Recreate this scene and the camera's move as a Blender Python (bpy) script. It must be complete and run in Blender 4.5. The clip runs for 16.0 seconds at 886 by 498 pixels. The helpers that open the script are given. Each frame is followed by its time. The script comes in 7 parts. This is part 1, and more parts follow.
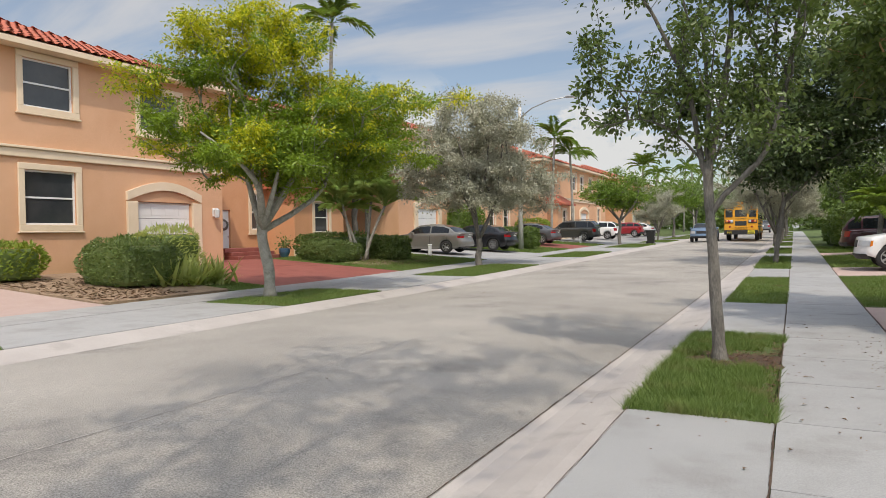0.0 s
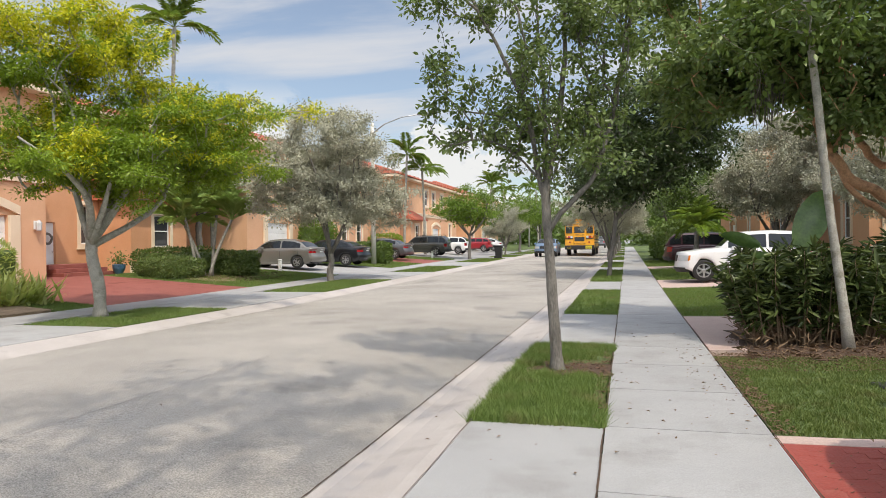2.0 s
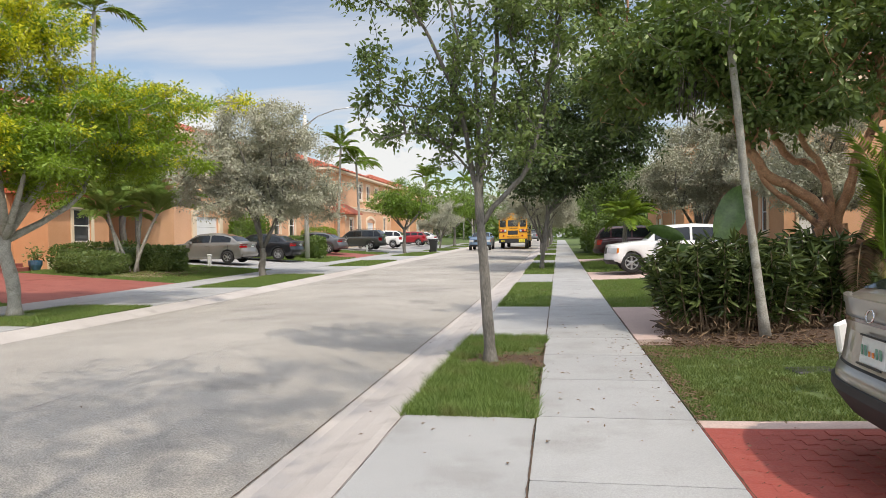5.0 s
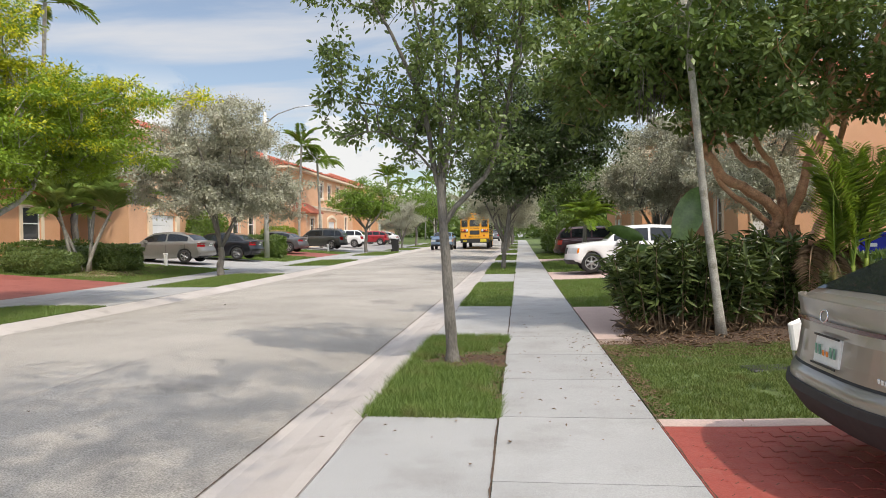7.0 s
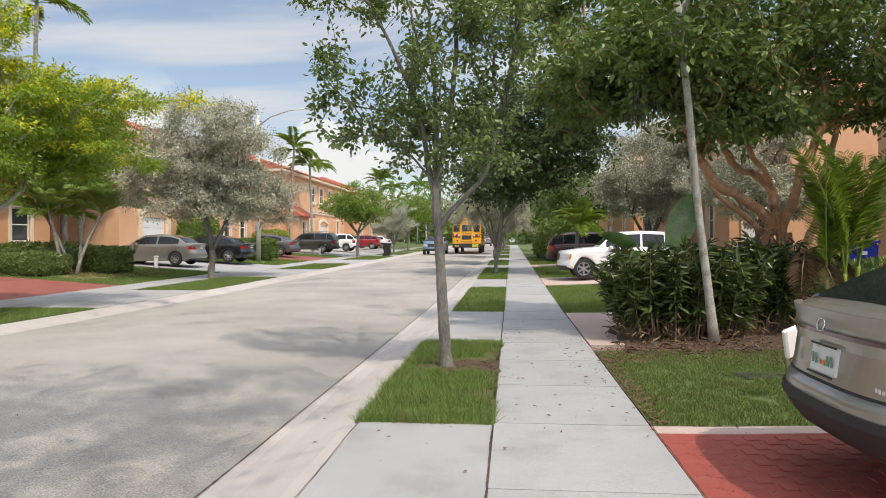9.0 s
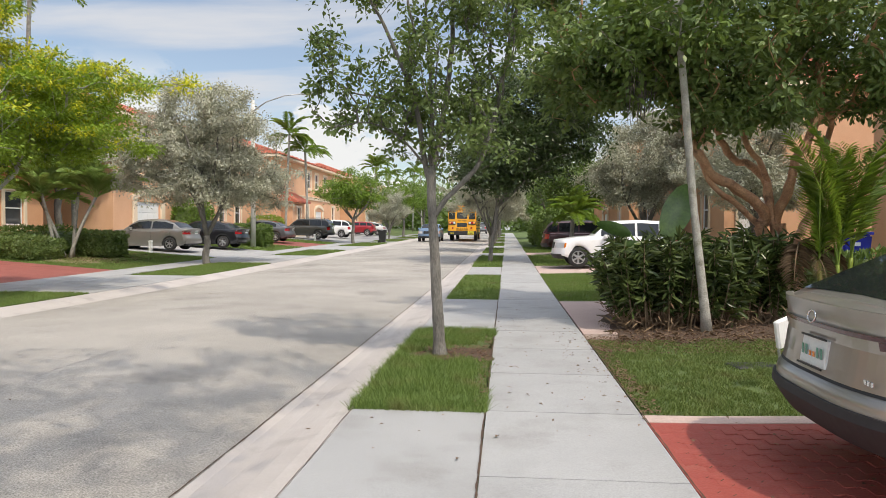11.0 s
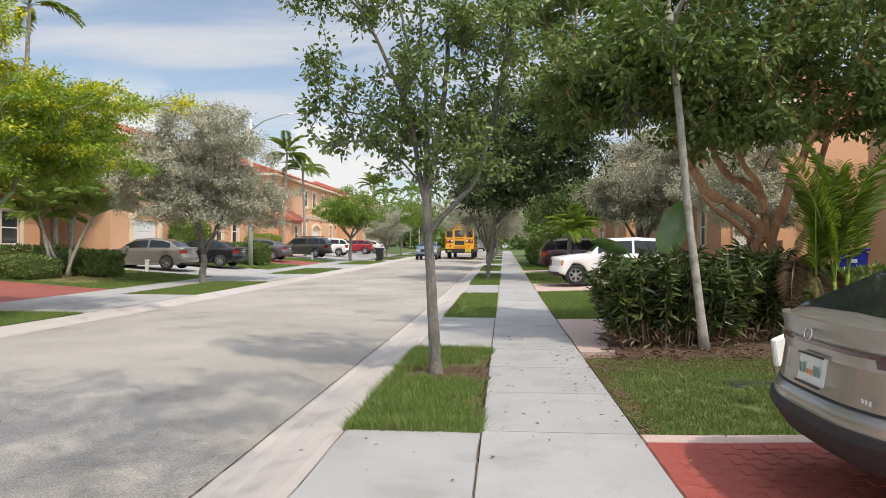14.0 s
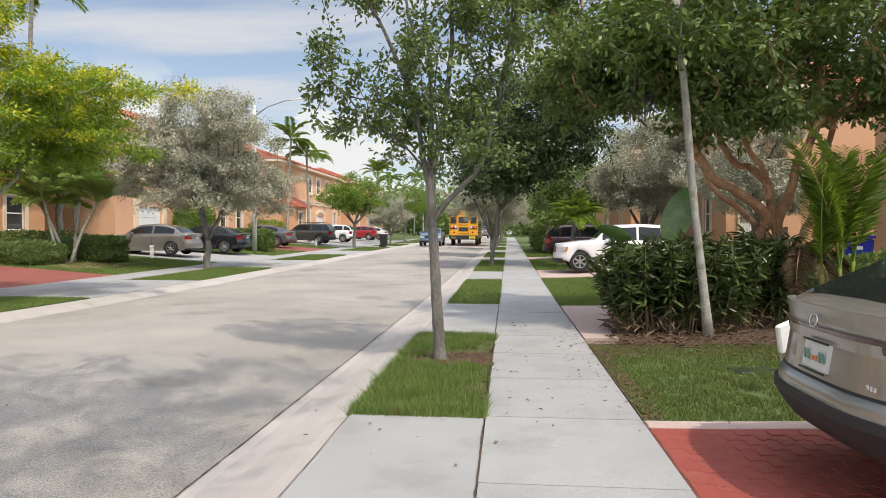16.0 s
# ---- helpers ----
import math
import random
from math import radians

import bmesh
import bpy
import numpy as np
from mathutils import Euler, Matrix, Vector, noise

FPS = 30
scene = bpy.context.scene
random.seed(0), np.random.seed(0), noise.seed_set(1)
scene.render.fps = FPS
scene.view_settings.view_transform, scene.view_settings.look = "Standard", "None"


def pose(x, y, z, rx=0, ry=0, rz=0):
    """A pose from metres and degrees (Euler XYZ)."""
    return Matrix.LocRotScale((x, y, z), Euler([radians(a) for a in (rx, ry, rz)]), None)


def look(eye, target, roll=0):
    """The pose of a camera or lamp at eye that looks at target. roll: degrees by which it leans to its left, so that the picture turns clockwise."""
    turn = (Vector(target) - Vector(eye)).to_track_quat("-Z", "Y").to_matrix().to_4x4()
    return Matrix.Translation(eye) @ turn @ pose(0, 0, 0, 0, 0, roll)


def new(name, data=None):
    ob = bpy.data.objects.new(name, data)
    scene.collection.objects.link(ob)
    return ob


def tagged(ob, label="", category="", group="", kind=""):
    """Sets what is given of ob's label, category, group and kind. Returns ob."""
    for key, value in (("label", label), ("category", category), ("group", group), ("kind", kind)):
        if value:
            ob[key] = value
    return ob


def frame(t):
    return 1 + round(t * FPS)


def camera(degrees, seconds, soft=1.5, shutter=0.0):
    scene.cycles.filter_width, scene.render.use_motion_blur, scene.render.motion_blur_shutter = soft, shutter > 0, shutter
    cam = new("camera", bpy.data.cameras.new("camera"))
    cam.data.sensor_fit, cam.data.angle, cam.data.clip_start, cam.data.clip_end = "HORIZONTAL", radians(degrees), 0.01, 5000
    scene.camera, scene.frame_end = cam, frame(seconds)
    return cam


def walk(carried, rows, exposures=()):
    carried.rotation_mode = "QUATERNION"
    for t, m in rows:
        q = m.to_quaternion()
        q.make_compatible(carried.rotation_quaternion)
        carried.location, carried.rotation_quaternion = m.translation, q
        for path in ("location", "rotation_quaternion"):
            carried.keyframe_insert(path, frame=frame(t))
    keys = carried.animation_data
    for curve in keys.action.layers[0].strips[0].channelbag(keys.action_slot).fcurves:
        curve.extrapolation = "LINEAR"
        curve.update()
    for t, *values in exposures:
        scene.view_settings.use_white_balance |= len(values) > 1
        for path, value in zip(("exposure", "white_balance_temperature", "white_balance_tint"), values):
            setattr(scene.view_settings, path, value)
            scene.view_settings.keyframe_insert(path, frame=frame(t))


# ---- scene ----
cam = camera(65.5, 16.0, soft=0.6)
PATH = [
    (0, (0.12, 0.683, 1.432), (-0.788, 2.464, 1.385), -0.8),
    (0.5, (0.153, 0.684, 1.438), (-0.679, 2.502, 1.372), -0.4),
    (1, (0.162, 0.702, 1.439), (-0.548, 2.57, 1.381), -0.7),
    (1.5, (0.169, 0.718, 1.444), (-0.453, 2.619, 1.411), -0.6),
    (2, (0.177, 0.717, 1.448), (-0.337, 2.65, 1.438), -0.7),
    (2.5, (0.185, 0.719, 1.444), (-0.211, 2.679, 1.442), -0.6),
    (3, (0.188, 0.71, 1.445), (-0.137, 2.683, 1.424), -0.6),
    (3.5, (0.185, 0.708, 1.451), (-0.164, 2.677, 1.428), -0.5),
    (3.7, (0.181, 0.705, 1.454), (-0.162, 2.675, 1.416), -0.2),
    (6, (0.196, 0.757, 1.441), (-0.115, 2.732, 1.416), -1.7),
    (6.5, (0.187, 0.763, 1.442), (-0.078, 2.745, 1.398), -1.1),
    (7, (0.176, 0.771, 1.446), (-0.044, 2.758, 1.413), -0.7),
    (7.5, (0.174, 0.771, 1.443), (-0.071, 2.756, 1.428), 0.2),
    (8, (0.16, 0.782, 1.437), (-0.112, 2.763, 1.401), 0.7),
    (8.5, (0.138, 0.796, 1.435), (-0.101, 2.781, 1.407), 0.1),
    (8.7, (0.139, 0.793, 1.443), (-0.065, 2.782, 1.424), -0.5),
    (10.8, (0.149, 0.79, 1.457), (-0.04, 2.78, 1.41), 0.6),
    (11, (0.151, 0.792, 1.458), (-0.031, 2.783, 1.401), 0.3),
    (11.5, (0.153, 0.799, 1.457), (-0.034, 2.79, 1.395), 0.2),
    (12, (0.158, 0.812, 1.457), (-0.011, 2.804, 1.4), 0.0),
    (12.5, (0.155, 0.807, 1.455), (-0.046, 2.796, 1.379), -0.2),
    (13, (0.161, 0.814, 1.456), (-0.047, 2.803, 1.392), 0.1),
    (13.5, (0.168, 0.82, 1.461), (-0.008, 2.812, 1.437), -0.3),
    (14, (0.172, 0.817, 1.462), (-0.004, 2.81, 1.457), 0.1),
    (14.5, (0.173, 0.818, 1.459), (-0.016, 2.808, 1.433), 0.0),
    (15, (0.174, 0.82, 1.46), (-0.015, 2.811, 1.438), 0.1),
    (15.5, (0.176, 0.836, 1.456), (-0.025, 2.826, 1.432), 0.3),
    (16, (0.17, 0.828, 1.455), (-0.017, 2.818, 1.411), 0.2),
]
walk(cam, [(t, look(eye, target, roll)) for t, eye, target, roll in PATH], [(0, -0.06, 7000, 11), (0.5, -0.02, 7000, 11), (1, 0.08, 7000, 11), (2, 0.21, 7000, 11), (3, 0.24, 7000, 11), (16, 0.24, 7000, 11)])

# ---- light ----
world = bpy.data.worlds.new("sky_world")
scene.world = world
world.use_nodes = True
wn, wl = world.node_tree.nodes, world.node_tree.links
wn.clear()
SUN = Vector((0.36, -0.44, 0.82)).normalized()
sky = wn.new("ShaderNodeTexSky")
sky.sky_type = "NISHITA"
sky.sun_disc = False
sky.sun_elevation = math.asin(SUN.z)
sky.sun_rotation = math.atan2(SUN.x, SUN.y)
sky.air_density, sky.dust_density, sky.ozone_density = 1.0, 1.2, 1.5
sky_bg = wn.new("ShaderNodeBackground")
sky_bg.inputs["Strength"].default_value = 0.13
wl.new(sky.outputs[0], sky_bg.inputs["Color"])
cloud_bg = wn.new("ShaderNodeBackground")
cloud_bg.inputs["Color"].default_value = (0.86, 0.91, 1.0, 1)
cloud_bg.inputs["Strength"].default_value = 0.70
tc = wn.new("ShaderNodeTexCoord")
sep = wn.new("ShaderNodeSeparateXYZ")
wl.new(tc.outputs["Generated"], sep.inputs[0])


def wmath(op, a, b, c=None):
    n = wn.new("ShaderNodeMath")
    n.operation = op
    for k, v in enumerate((a, b, c)):
        if v is None:
            continue
        if isinstance(v, (int, float)):
            n.inputs[k].default_value = v
        else:
            wl.new(v, n.inputs[k])
    return n.outputs[0]


def wramp(v, a, b):
    n = wn.new("ShaderNodeMapRange")
    n.interpolation_type = "SMOOTHSTEP"
    n.inputs["From Min"].default_value, n.inputs["From Max"].default_value = a, b
    wl.new(v, n.inputs["Value"])
    return n.outputs["Result"]


# thin streaks: the sky as a flat sheet far up, stretched along one way
den = wmath("ADD", wmath("MAXIMUM", sep.outputs[2], 0.0), 0.16)
comb = wn.new("ShaderNodeCombineXYZ")
wl.new(wmath("DIVIDE", sep.outputs[0], den), comb.inputs[0])
wl.new(wmath("MULTIPLY", wmath("DIVIDE", sep.outputs[1], den), 2.6), comb.inputs[1])
n1 = wn.new("ShaderNodeTexNoise")
n1.inputs["Scale"].default_value, n1.inputs["Detail"].default_value, n1.inputs["Roughness"].default_value = 0.75, 8, 0.55
n1.inputs["Distortion"].default_value = 0.4
wl.new(comb.outputs[0], n1.inputs["Vector"])
veil = wmath("ADD", wmath("MULTIPLY", wramp(n1.outputs["Fac"], 0.42, 0.66), 0.80), 0.12)
# heaped clouds low over the houses
n2 = wn.new("ShaderNodeTexNoise")
n2.inputs["Scale"].default_value, n2.inputs["Detail"].default_value, n2.inputs["Roughness"].default_value = 5.5, 9, 0.6
mp = wn.new("ShaderNodeMapping")
mp.inputs["Scale"].default_value = (1, 1, 1.7)
mp.inputs["Location"].default_value = (0.35, 0.1, 0.2)
wl.new(tc.outputs["Generated"], mp.inputs[0])
wl.new(mp.outputs[0], n2.inputs["Vector"])
low = wmath("SUBTRACT", 1.0, wramp(sep.outputs[2], 0.06, 0.22))
heap = wmath("MULTIPLY", wramp(wmath("ADD", n2.outputs["Fac"], wmath("MULTIPLY", low, 0.03)), 0.515, 0.575), wmath("SUBTRACT", 1.0, wramp(sep.outputs[2], 0.16, 0.24)))
# thin cloud is brightest round the sun
dot = wn.new("ShaderNodeVectorMath")
dot.operation = "DOT_PRODUCT"
wl.new(tc.outputs["Generated"], dot.inputs[0])
dot.inputs[1].default_value = SUN
wl.new(wmath("ADD", 0.70, wmath("MULTIPLY", wramp(dot.outputs["Value"], 0.1, 1.0), 3.2)), cloud_bg.inputs["Strength"])
heap_bg = wn.new("ShaderNodeBackground")
heap_bg.inputs["Color"].default_value = (0.90, 0.95, 1.0, 1)
heap_bg.inputs["Strength"].default_value = 0.80
veil_mix = wn.new("ShaderNodeMixShader")
wl.new(veil, veil_mix.inputs[0])
wl.new(sky_bg.outputs[0], veil_mix.inputs[1])
wl.new(cloud_bg.outputs[0], veil_mix.inputs[2])
wmix = wn.new("ShaderNodeMixShader")
wl.new(heap, wmix.inputs[0])
wl.new(veil_mix.outputs[0], wmix.inputs[1])
wl.new(heap_bg.outputs[0], wmix.inputs[2])
wout = wn.new("ShaderNodeOutputWorld")
wl.new(wmix.outputs[0], wout.inputs[0])

sun_data = bpy.data.lights.new("sun", "SUN")
sun_data.energy, sun_data.angle, sun_data.color = 2.4, radians(1.1), (1.0, 0.92, 0.80)
sun_ob = new("sun", sun_data)
sun_ob.matrix_world = look((0, 0, 40), Vector((0, 0, 40)) - SUN)


# ---- materials ----
def lin(r, g, b):
    return tuple(((c / 255) / 12.92 if c < 10 else ((c / 255 + 0.055) / 1.055) ** 2.4) for c in (r, g, b)) + (1,)


def mat(name, c1, c2=None, rough=0.7, metal=0.0, scale=3.0, fine=60.0, fine_amt=0.25, bump=0.0, spec=0.5, coat=0.0, island=0.0, dark=None, dark_at=(0.55, 0.7), dark_scale=1.3, stretch=(1, 1, 1), obrand=0.0, trans=0.0, rough_var=0.0, detail=5):
    """Two tones mixed by broad noise, a fine grain over them, optional stains and relief."""
    m = bpy.data.materials.new(name)
    m.use_nodes = True
    n, l = m.node_tree.nodes, m.node_tree.links
    p = n["Principled BSDF"]
    p.inputs["Roughness"].default_value, p.inputs["Metallic"].default_value = rough, metal
    p.inputs["Specular IOR Level"].default_value = spec
    p.inputs["Coat Weight"].default_value = coat
    p.inputs["Coat Roughness"].default_value = 0.04
    c2 = c2 or tuple(0.82 * v for v in c1[:3])
    co = n.new("ShaderNodeTexCoord")
    mpn = n.new("ShaderNodeMapping")
    mpn.inputs["Scale"].default_value = stretch
    l.new(co.outputs["Object"], mpn.inputs[0])

    def noise_tex(s, d):
        t = n.new("ShaderNodeTexNoise")
        t.inputs["Scale"].default_value, t.inputs["Detail"].default_value, t.inputs["Roughness"].default_value = s, d, 0.6
        l.new(mpn.outputs[0], t.inputs["Vector"])
        return t.outputs["Fac"]

    def ranged(v, a, b, lo=0.0, hi=1.0):
        t = n.new("ShaderNodeMapRange")
        for k, w in (("From Min", a), ("From Max", b), ("To Min", lo), ("To Max", hi)):
            t.inputs[k].default_value = w
        l.new(v, t.inputs["Value"])
        return t.outputs["Result"]

    def mixc(f, a, b, mode="MIX"):
        t = n.new("ShaderNodeMix")
        t.data_type, t.blend_type = "RGBA", mode
        for k, v in ((0, f), (6, a), (7, b)):
            if isinstance(v, (int, float)):
                t.inputs[k].default_value = v
            elif isinstance(v, tuple):
                t.inputs[k].default_value = (*v[:3], 1)
            else:
                l.new(v, t.inputs[k])
        return t.outputs[2]

    broad = noise_tex(scale, detail)
    f = ranged(broad, 0.3, 0.7)
    if island or obrand:
        g = n.new("ShaderNodeNewGeometry") if island else n.new("ShaderNodeObjectInfo")
        r = g.outputs["Random Per Island"] if island else g.outputs["Random"]
        k = island or obrand
        mx = n.new("ShaderNodeMix")
        mx.inputs[0].default_value = k
        l.new(f, mx.inputs[2])
        l.new(r, mx.inputs[3])
        f = mx.outputs[0]
    col = mixc(f, c1, c2)
    if dark:
        s = ranged(noise_tex(dark_scale, 6), *dark_at)
        col = mixc(s, col, dark)
    grain = noise_tex(fine, 3)
    if fine_amt:
        gr = ranged(grain, 0.25, 0.75, 1 - fine_amt, 1 + fine_amt)
        cc = n.new("ShaderNodeCombineColor")
        for k in range(3):
            l.new(gr, cc.inputs[k])
        col = mixc(1.0, col, cc.outputs[0], "MULTIPLY")
    l.new(col, p.inputs["Base Color"])
    if rough_var:
        l.new(ranged(broad, 0.3, 0.7, rough - rough_var, rough + rough_var), p.inputs["Roughness"])
    if bump:
        b = n.new("ShaderNodeBump")
        b.inputs["Strength"].default_value, b.inputs["Distance"].default_value = min(bump, 1.0), 0.02
        l.new(grain, b.inputs["Height"])
        l.new(b.outputs[0], p.inputs["Normal"])
    if trans:
        tr = n.new("ShaderNodeBsdfTranslucent")
        l.new(mixc(1.0, col, (1.0, 1.0, 0.55), "MULTIPLY"), tr.inputs["Color"])
        ms = n.new("ShaderNodeMixShader")
        ms.inputs[0].default_value = trans
        l.new(p.outputs[0], ms.inputs[1])
        l.new(tr.outputs[0], ms.inputs[2])
        l.new(ms.outputs[0], n["Material Output"].inputs[0])
    return m


M = dict(
    asphalt=mat("asphalt", (0.30, 0.282, 0.256), (0.44, 0.413, 0.375), 0.9, scale=0.35, fine=85, fine_amt=0.6, bump=0.8, dark=(0.20, 0.19, 0.18), dark_at=(0.56, 0.74), dark_scale=0.5, detail=8),
    concrete=mat("concrete", (0.325, 0.328, 0.33), (0.395, 0.397, 0.396), 0.85, scale=1.2, fine=110, fine_amt=0.2, bump=0.25, dark=(0.28, 0.275, 0.265), dark_at=(0.50, 0.76), dark_scale=1.4, obrand=0.4),
    gutter=mat("gutter_concrete", (0.41, 0.375, 0.355), (0.49, 0.455, 0.43), 0.85, scale=0.9, fine=120, fine_amt=0.14, bump=0.2, dark=(0.34, 0.31, 0.29), dark_at=(0.56, 0.72), dark_scale=1.6),
    soil=mat("soil", (0.07, 0.045, 0.03), (0.13, 0.085, 0.06), 0.95, scale=5, fine=70, fine_amt=0.5, bump=0.8),
    turf=mat("turf", (0.07, 0.11, 0.028), (0.11, 0.155, 0.045), 0.95, scale=2.5, fine=80, fine_amt=0.4, bump=0.6, dark=(0.10, 0.10, 0.04), dark_at=(0.58, 0.75), dark_scale=1.5),
    blade=mat("grass_blade", (0.095, 0.165, 0.033), (0.205, 0.285, 0.07), 0.6, scale=3, fine_amt=0, island=0.6, trans=0.3, dark=(0.20, 0.185, 0.07), dark_at=(0.54, 0.74), dark_scale=2.2),
    blade_dry=mat("lawn_blade", (0.085, 0.145, 0.033), (0.20, 0.25, 0.07), 0.6, scale=2, fine_amt=0, island=0.6, trans=0.3, dark=(0.16, 0.13, 0.05), dark_at=(0.55, 0.7), dark_scale=1.2),
    mulch_tan=mat("mulch_tan", (0.25, 0.17, 0.11), (0.40, 0.29, 0.20), 0.95, scale=6, fine=45, fine_amt=0.45, bump=0.8, dark=(0.14, 0.08, 0.05), dark_at=(0.55, 0.7), dark_scale=3),
    mulch=mat("mulch_chip", (0.10, 0.05, 0.03), (0.22, 0.13, 0.08), 0.95, scale=8, fine_amt=0.3, island=0.8),
    dry_leaf=mat("dry_leaf", (0.10, 0.06, 0.035), (0.28, 0.19, 0.11), 0.8, scale=8, fine_amt=0.2, island=0.8),
    red_paver=mat("red_paver", (0.29, 0.058, 0.045), (0.37, 0.088, 0.068), 0.6, scale=3, fine=60, fine_amt=0.18, bump=0.25, obrand=0.35, dark=(0.40, 0.17, 0.13), dark_at=(0.58, 0.8), dark_scale=2.5, rough_var=0.12),
    red_drive=mat("red_drive", (0.25, 0.075, 0.06), (0.31, 0.10, 0.08), 0.7, scale=1.5, fine=60, fine_amt=0.2, bump=0.25, dark=(0.2, 0.05, 0.04)),
    pink_paver=mat("pink_paver", (0.44, 0.32, 0.28), (0.52, 0.40, 0.36), 0.85, scale=2, fine=50, fine_amt=0.15, bump=0.3, obrand=0.5),
    stucco=mat("stucco", (0.64, 0.36, 0.21), (0.71, 0.42, 0.26), 0.9, scale=0.6, fine=120, fine_amt=0.12, bump=0.35),
    stucco_deep=mat("stucco_deep", (0.62, 0.31, 0.16), (0.69, 0.37, 0.21), 0.9, scale=0.6, fine=120, fine_amt=0.12, bump=0.35),
    trim=mat("trim_paint", (0.72, 0.58, 0.42), (0.78, 0.64, 0.48), 0.8, scale=1.5, fine=100, fine_amt=0.08, bump=0.15),
    white=mat("white_paint", (0.74, 0.74, 0.73), (0.80, 0.80, 0.79), 0.5, scale=1.5, fine=60, fine_amt=0.05),
    tile=mat("roof_tile", (0.42, 0.10, 0.06), (0.52, 0.16, 0.09), 0.75, scale=1.2, fine=40, fine_amt=0.25, bump=0.3, dark=(0.2, 0.07, 0.05), dark_at=(0.6, 0.8), island=0.5),
    bark=mat("bark_grey", (0.105, 0.096, 0.084), (0.22, 0.205, 0.18), 0.9, scale=9, fine=60, fine_amt=0.35, bump=0.9, stretch=(1, 1, 0.35)),
    bark_pale=mat("bark_pale", (0.24, 0.23, 0.20), (0.40, 0.385, 0.34), 0.9, scale=7, fine=50, fine_amt=0.25, bump=0.5, dark=(0.2, 0.19, 0.15), dark_at=(0.55, 0.68), dark_scale=6),
    bark_red=mat("bark_copper", (0.40, 0.20, 0.11), (0.58, 0.34, 0.20), 0.65, scale=6, fine=40, fine_amt=0.3, bump=0.6, dark=(0.12, 0.06, 0.04), dark_at=(0.55, 0.7), dark_scale=4),
    leaf_dark=mat("leaf_dark", (0.085, 0.14, 0.043), (0.235, 0.31, 0.105), 0.36, scale=2, fine_amt=0, island=0.65, trans=0.36),
    leaf_gloss=mat("leaf_gloss", (0.028, 0.05, 0.016), (0.13, 0.17, 0.055), 0.27, scale=2, fine_amt=0, island=0.75, trans=0.18),
    cane=mat("cane", (0.13, 0.085, 0.05), (0.26, 0.19, 0.12), 0.8, scale=9, fine=60, fine_amt=0.3),
    leaf_deep=mat("leaf_deep", (0.03, 0.055, 0.018), (0.085, 0.125, 0.038), 0.36, scale=2, fine_amt=0, island=0.65, trans=0.22),
    leaf_mid=mat("leaf_mid", (0.075, 0.13, 0.03), (0.18, 0.26, 0.06), 0.45, scale=1.5, fine_amt=0, island=0.6, trans=0.3),
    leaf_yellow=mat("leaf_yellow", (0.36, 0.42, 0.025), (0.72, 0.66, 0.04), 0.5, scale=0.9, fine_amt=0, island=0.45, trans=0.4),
    leaf_fresh=mat("leaf_fresh", (0.10, 0.19, 0.02), (0.31, 0.42, 0.04), 0.5, scale=0.9, fine_amt=0, island=0.5, trans=0.4),
    leaf_green=mat("leaf_green", (0.10, 0.19, 0.025), (0.23, 0.34, 0.045), 0.5, scale=0.75, fine_amt=0, island=0.6, trans=0.35),
    leaf_silver=mat("leaf_silver", (0.30, 0.305, 0.225), (0.52, 0.52, 0.42), 0.6, scale=1.2, fine_amt=0, island=0.7, trans=0.15, dark=(0.20, 0.16, 0.11), dark_at=(0.55, 0.75), dark_scale=1.5),
    leaf_palm=mat("leaf_palm", (0.11, 0.20, 0.03), (0.24, 0.35, 0.07), 0.42, scale=1.5, fine_amt=0, island=0.6, trans=0.45),
    leaf_paddle=mat("leaf_paddle", (0.045, 0.095, 0.022), (0.10, 0.17, 0.045), 0.35, scale=4, fine=26, fine_amt=0.25, stretch=(1, 0.3, 1), trans=0.2),
    leaf_date=mat("leaf_date", (0.26, 0.42, 0.11), (0.46, 0.58, 0.20), 0.5, scale=1.5, fine_amt=0, island=0.6, trans=0.45),
    leaf_areca=mat("leaf_areca", (0.20, 0.34, 0.05), (0.42, 0.54, 0.12), 0.38, scale=1.5, fine_amt=0, island=0.6, trans=0.5),
    leaf_blue=mat("leaf_palm_pale", (0.36, 0.44, 0.15), (0.56, 0.60, 0.25), 0.5, scale=1.5, fine_amt=0, island=0.6, trans=0.5),
    leaf_lime=mat("leaf_lime", (0.16, 0.24, 0.03), (0.3, 0.36, 0.05), 0.5, scale=1.5, fine_amt=0, island=0.6, trans=0.3),
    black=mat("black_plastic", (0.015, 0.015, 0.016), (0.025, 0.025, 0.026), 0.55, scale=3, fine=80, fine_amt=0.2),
    rubber=mat("rubber", (0.018, 0.018, 0.018), (0.03, 0.03, 0.03), 0.85, scale=8, fine=60, fine_amt=0.3, bump=0.2),
    chrome=mat("chrome", (0.75, 0.75, 0.76), (0.7, 0.7, 0.71), 0.15, 1.0, fine_amt=0.05),
    alloy=mat("alloy", (0.55, 0.55, 0.56), (0.5, 0.5, 0.51), 0.3, 0.9, fine_amt=0.08),
    red_lens=mat("red_lens", (0.35, 0.008, 0.012), (0.28, 0.006, 0.01), 0.15, fine_amt=0.05, coat=0.6),
    amber_lens=mat("amber_lens", (0.75, 0.22, 0.02), (0.65, 0.18, 0.015), 0.2, fine_amt=0.05, coat=0.6),
    clear_lens=mat("clear_lens", (0.62, 0.64, 0.65), (0.5, 0.52, 0.54), 0.12, fine_amt=0.05, coat=0.8),
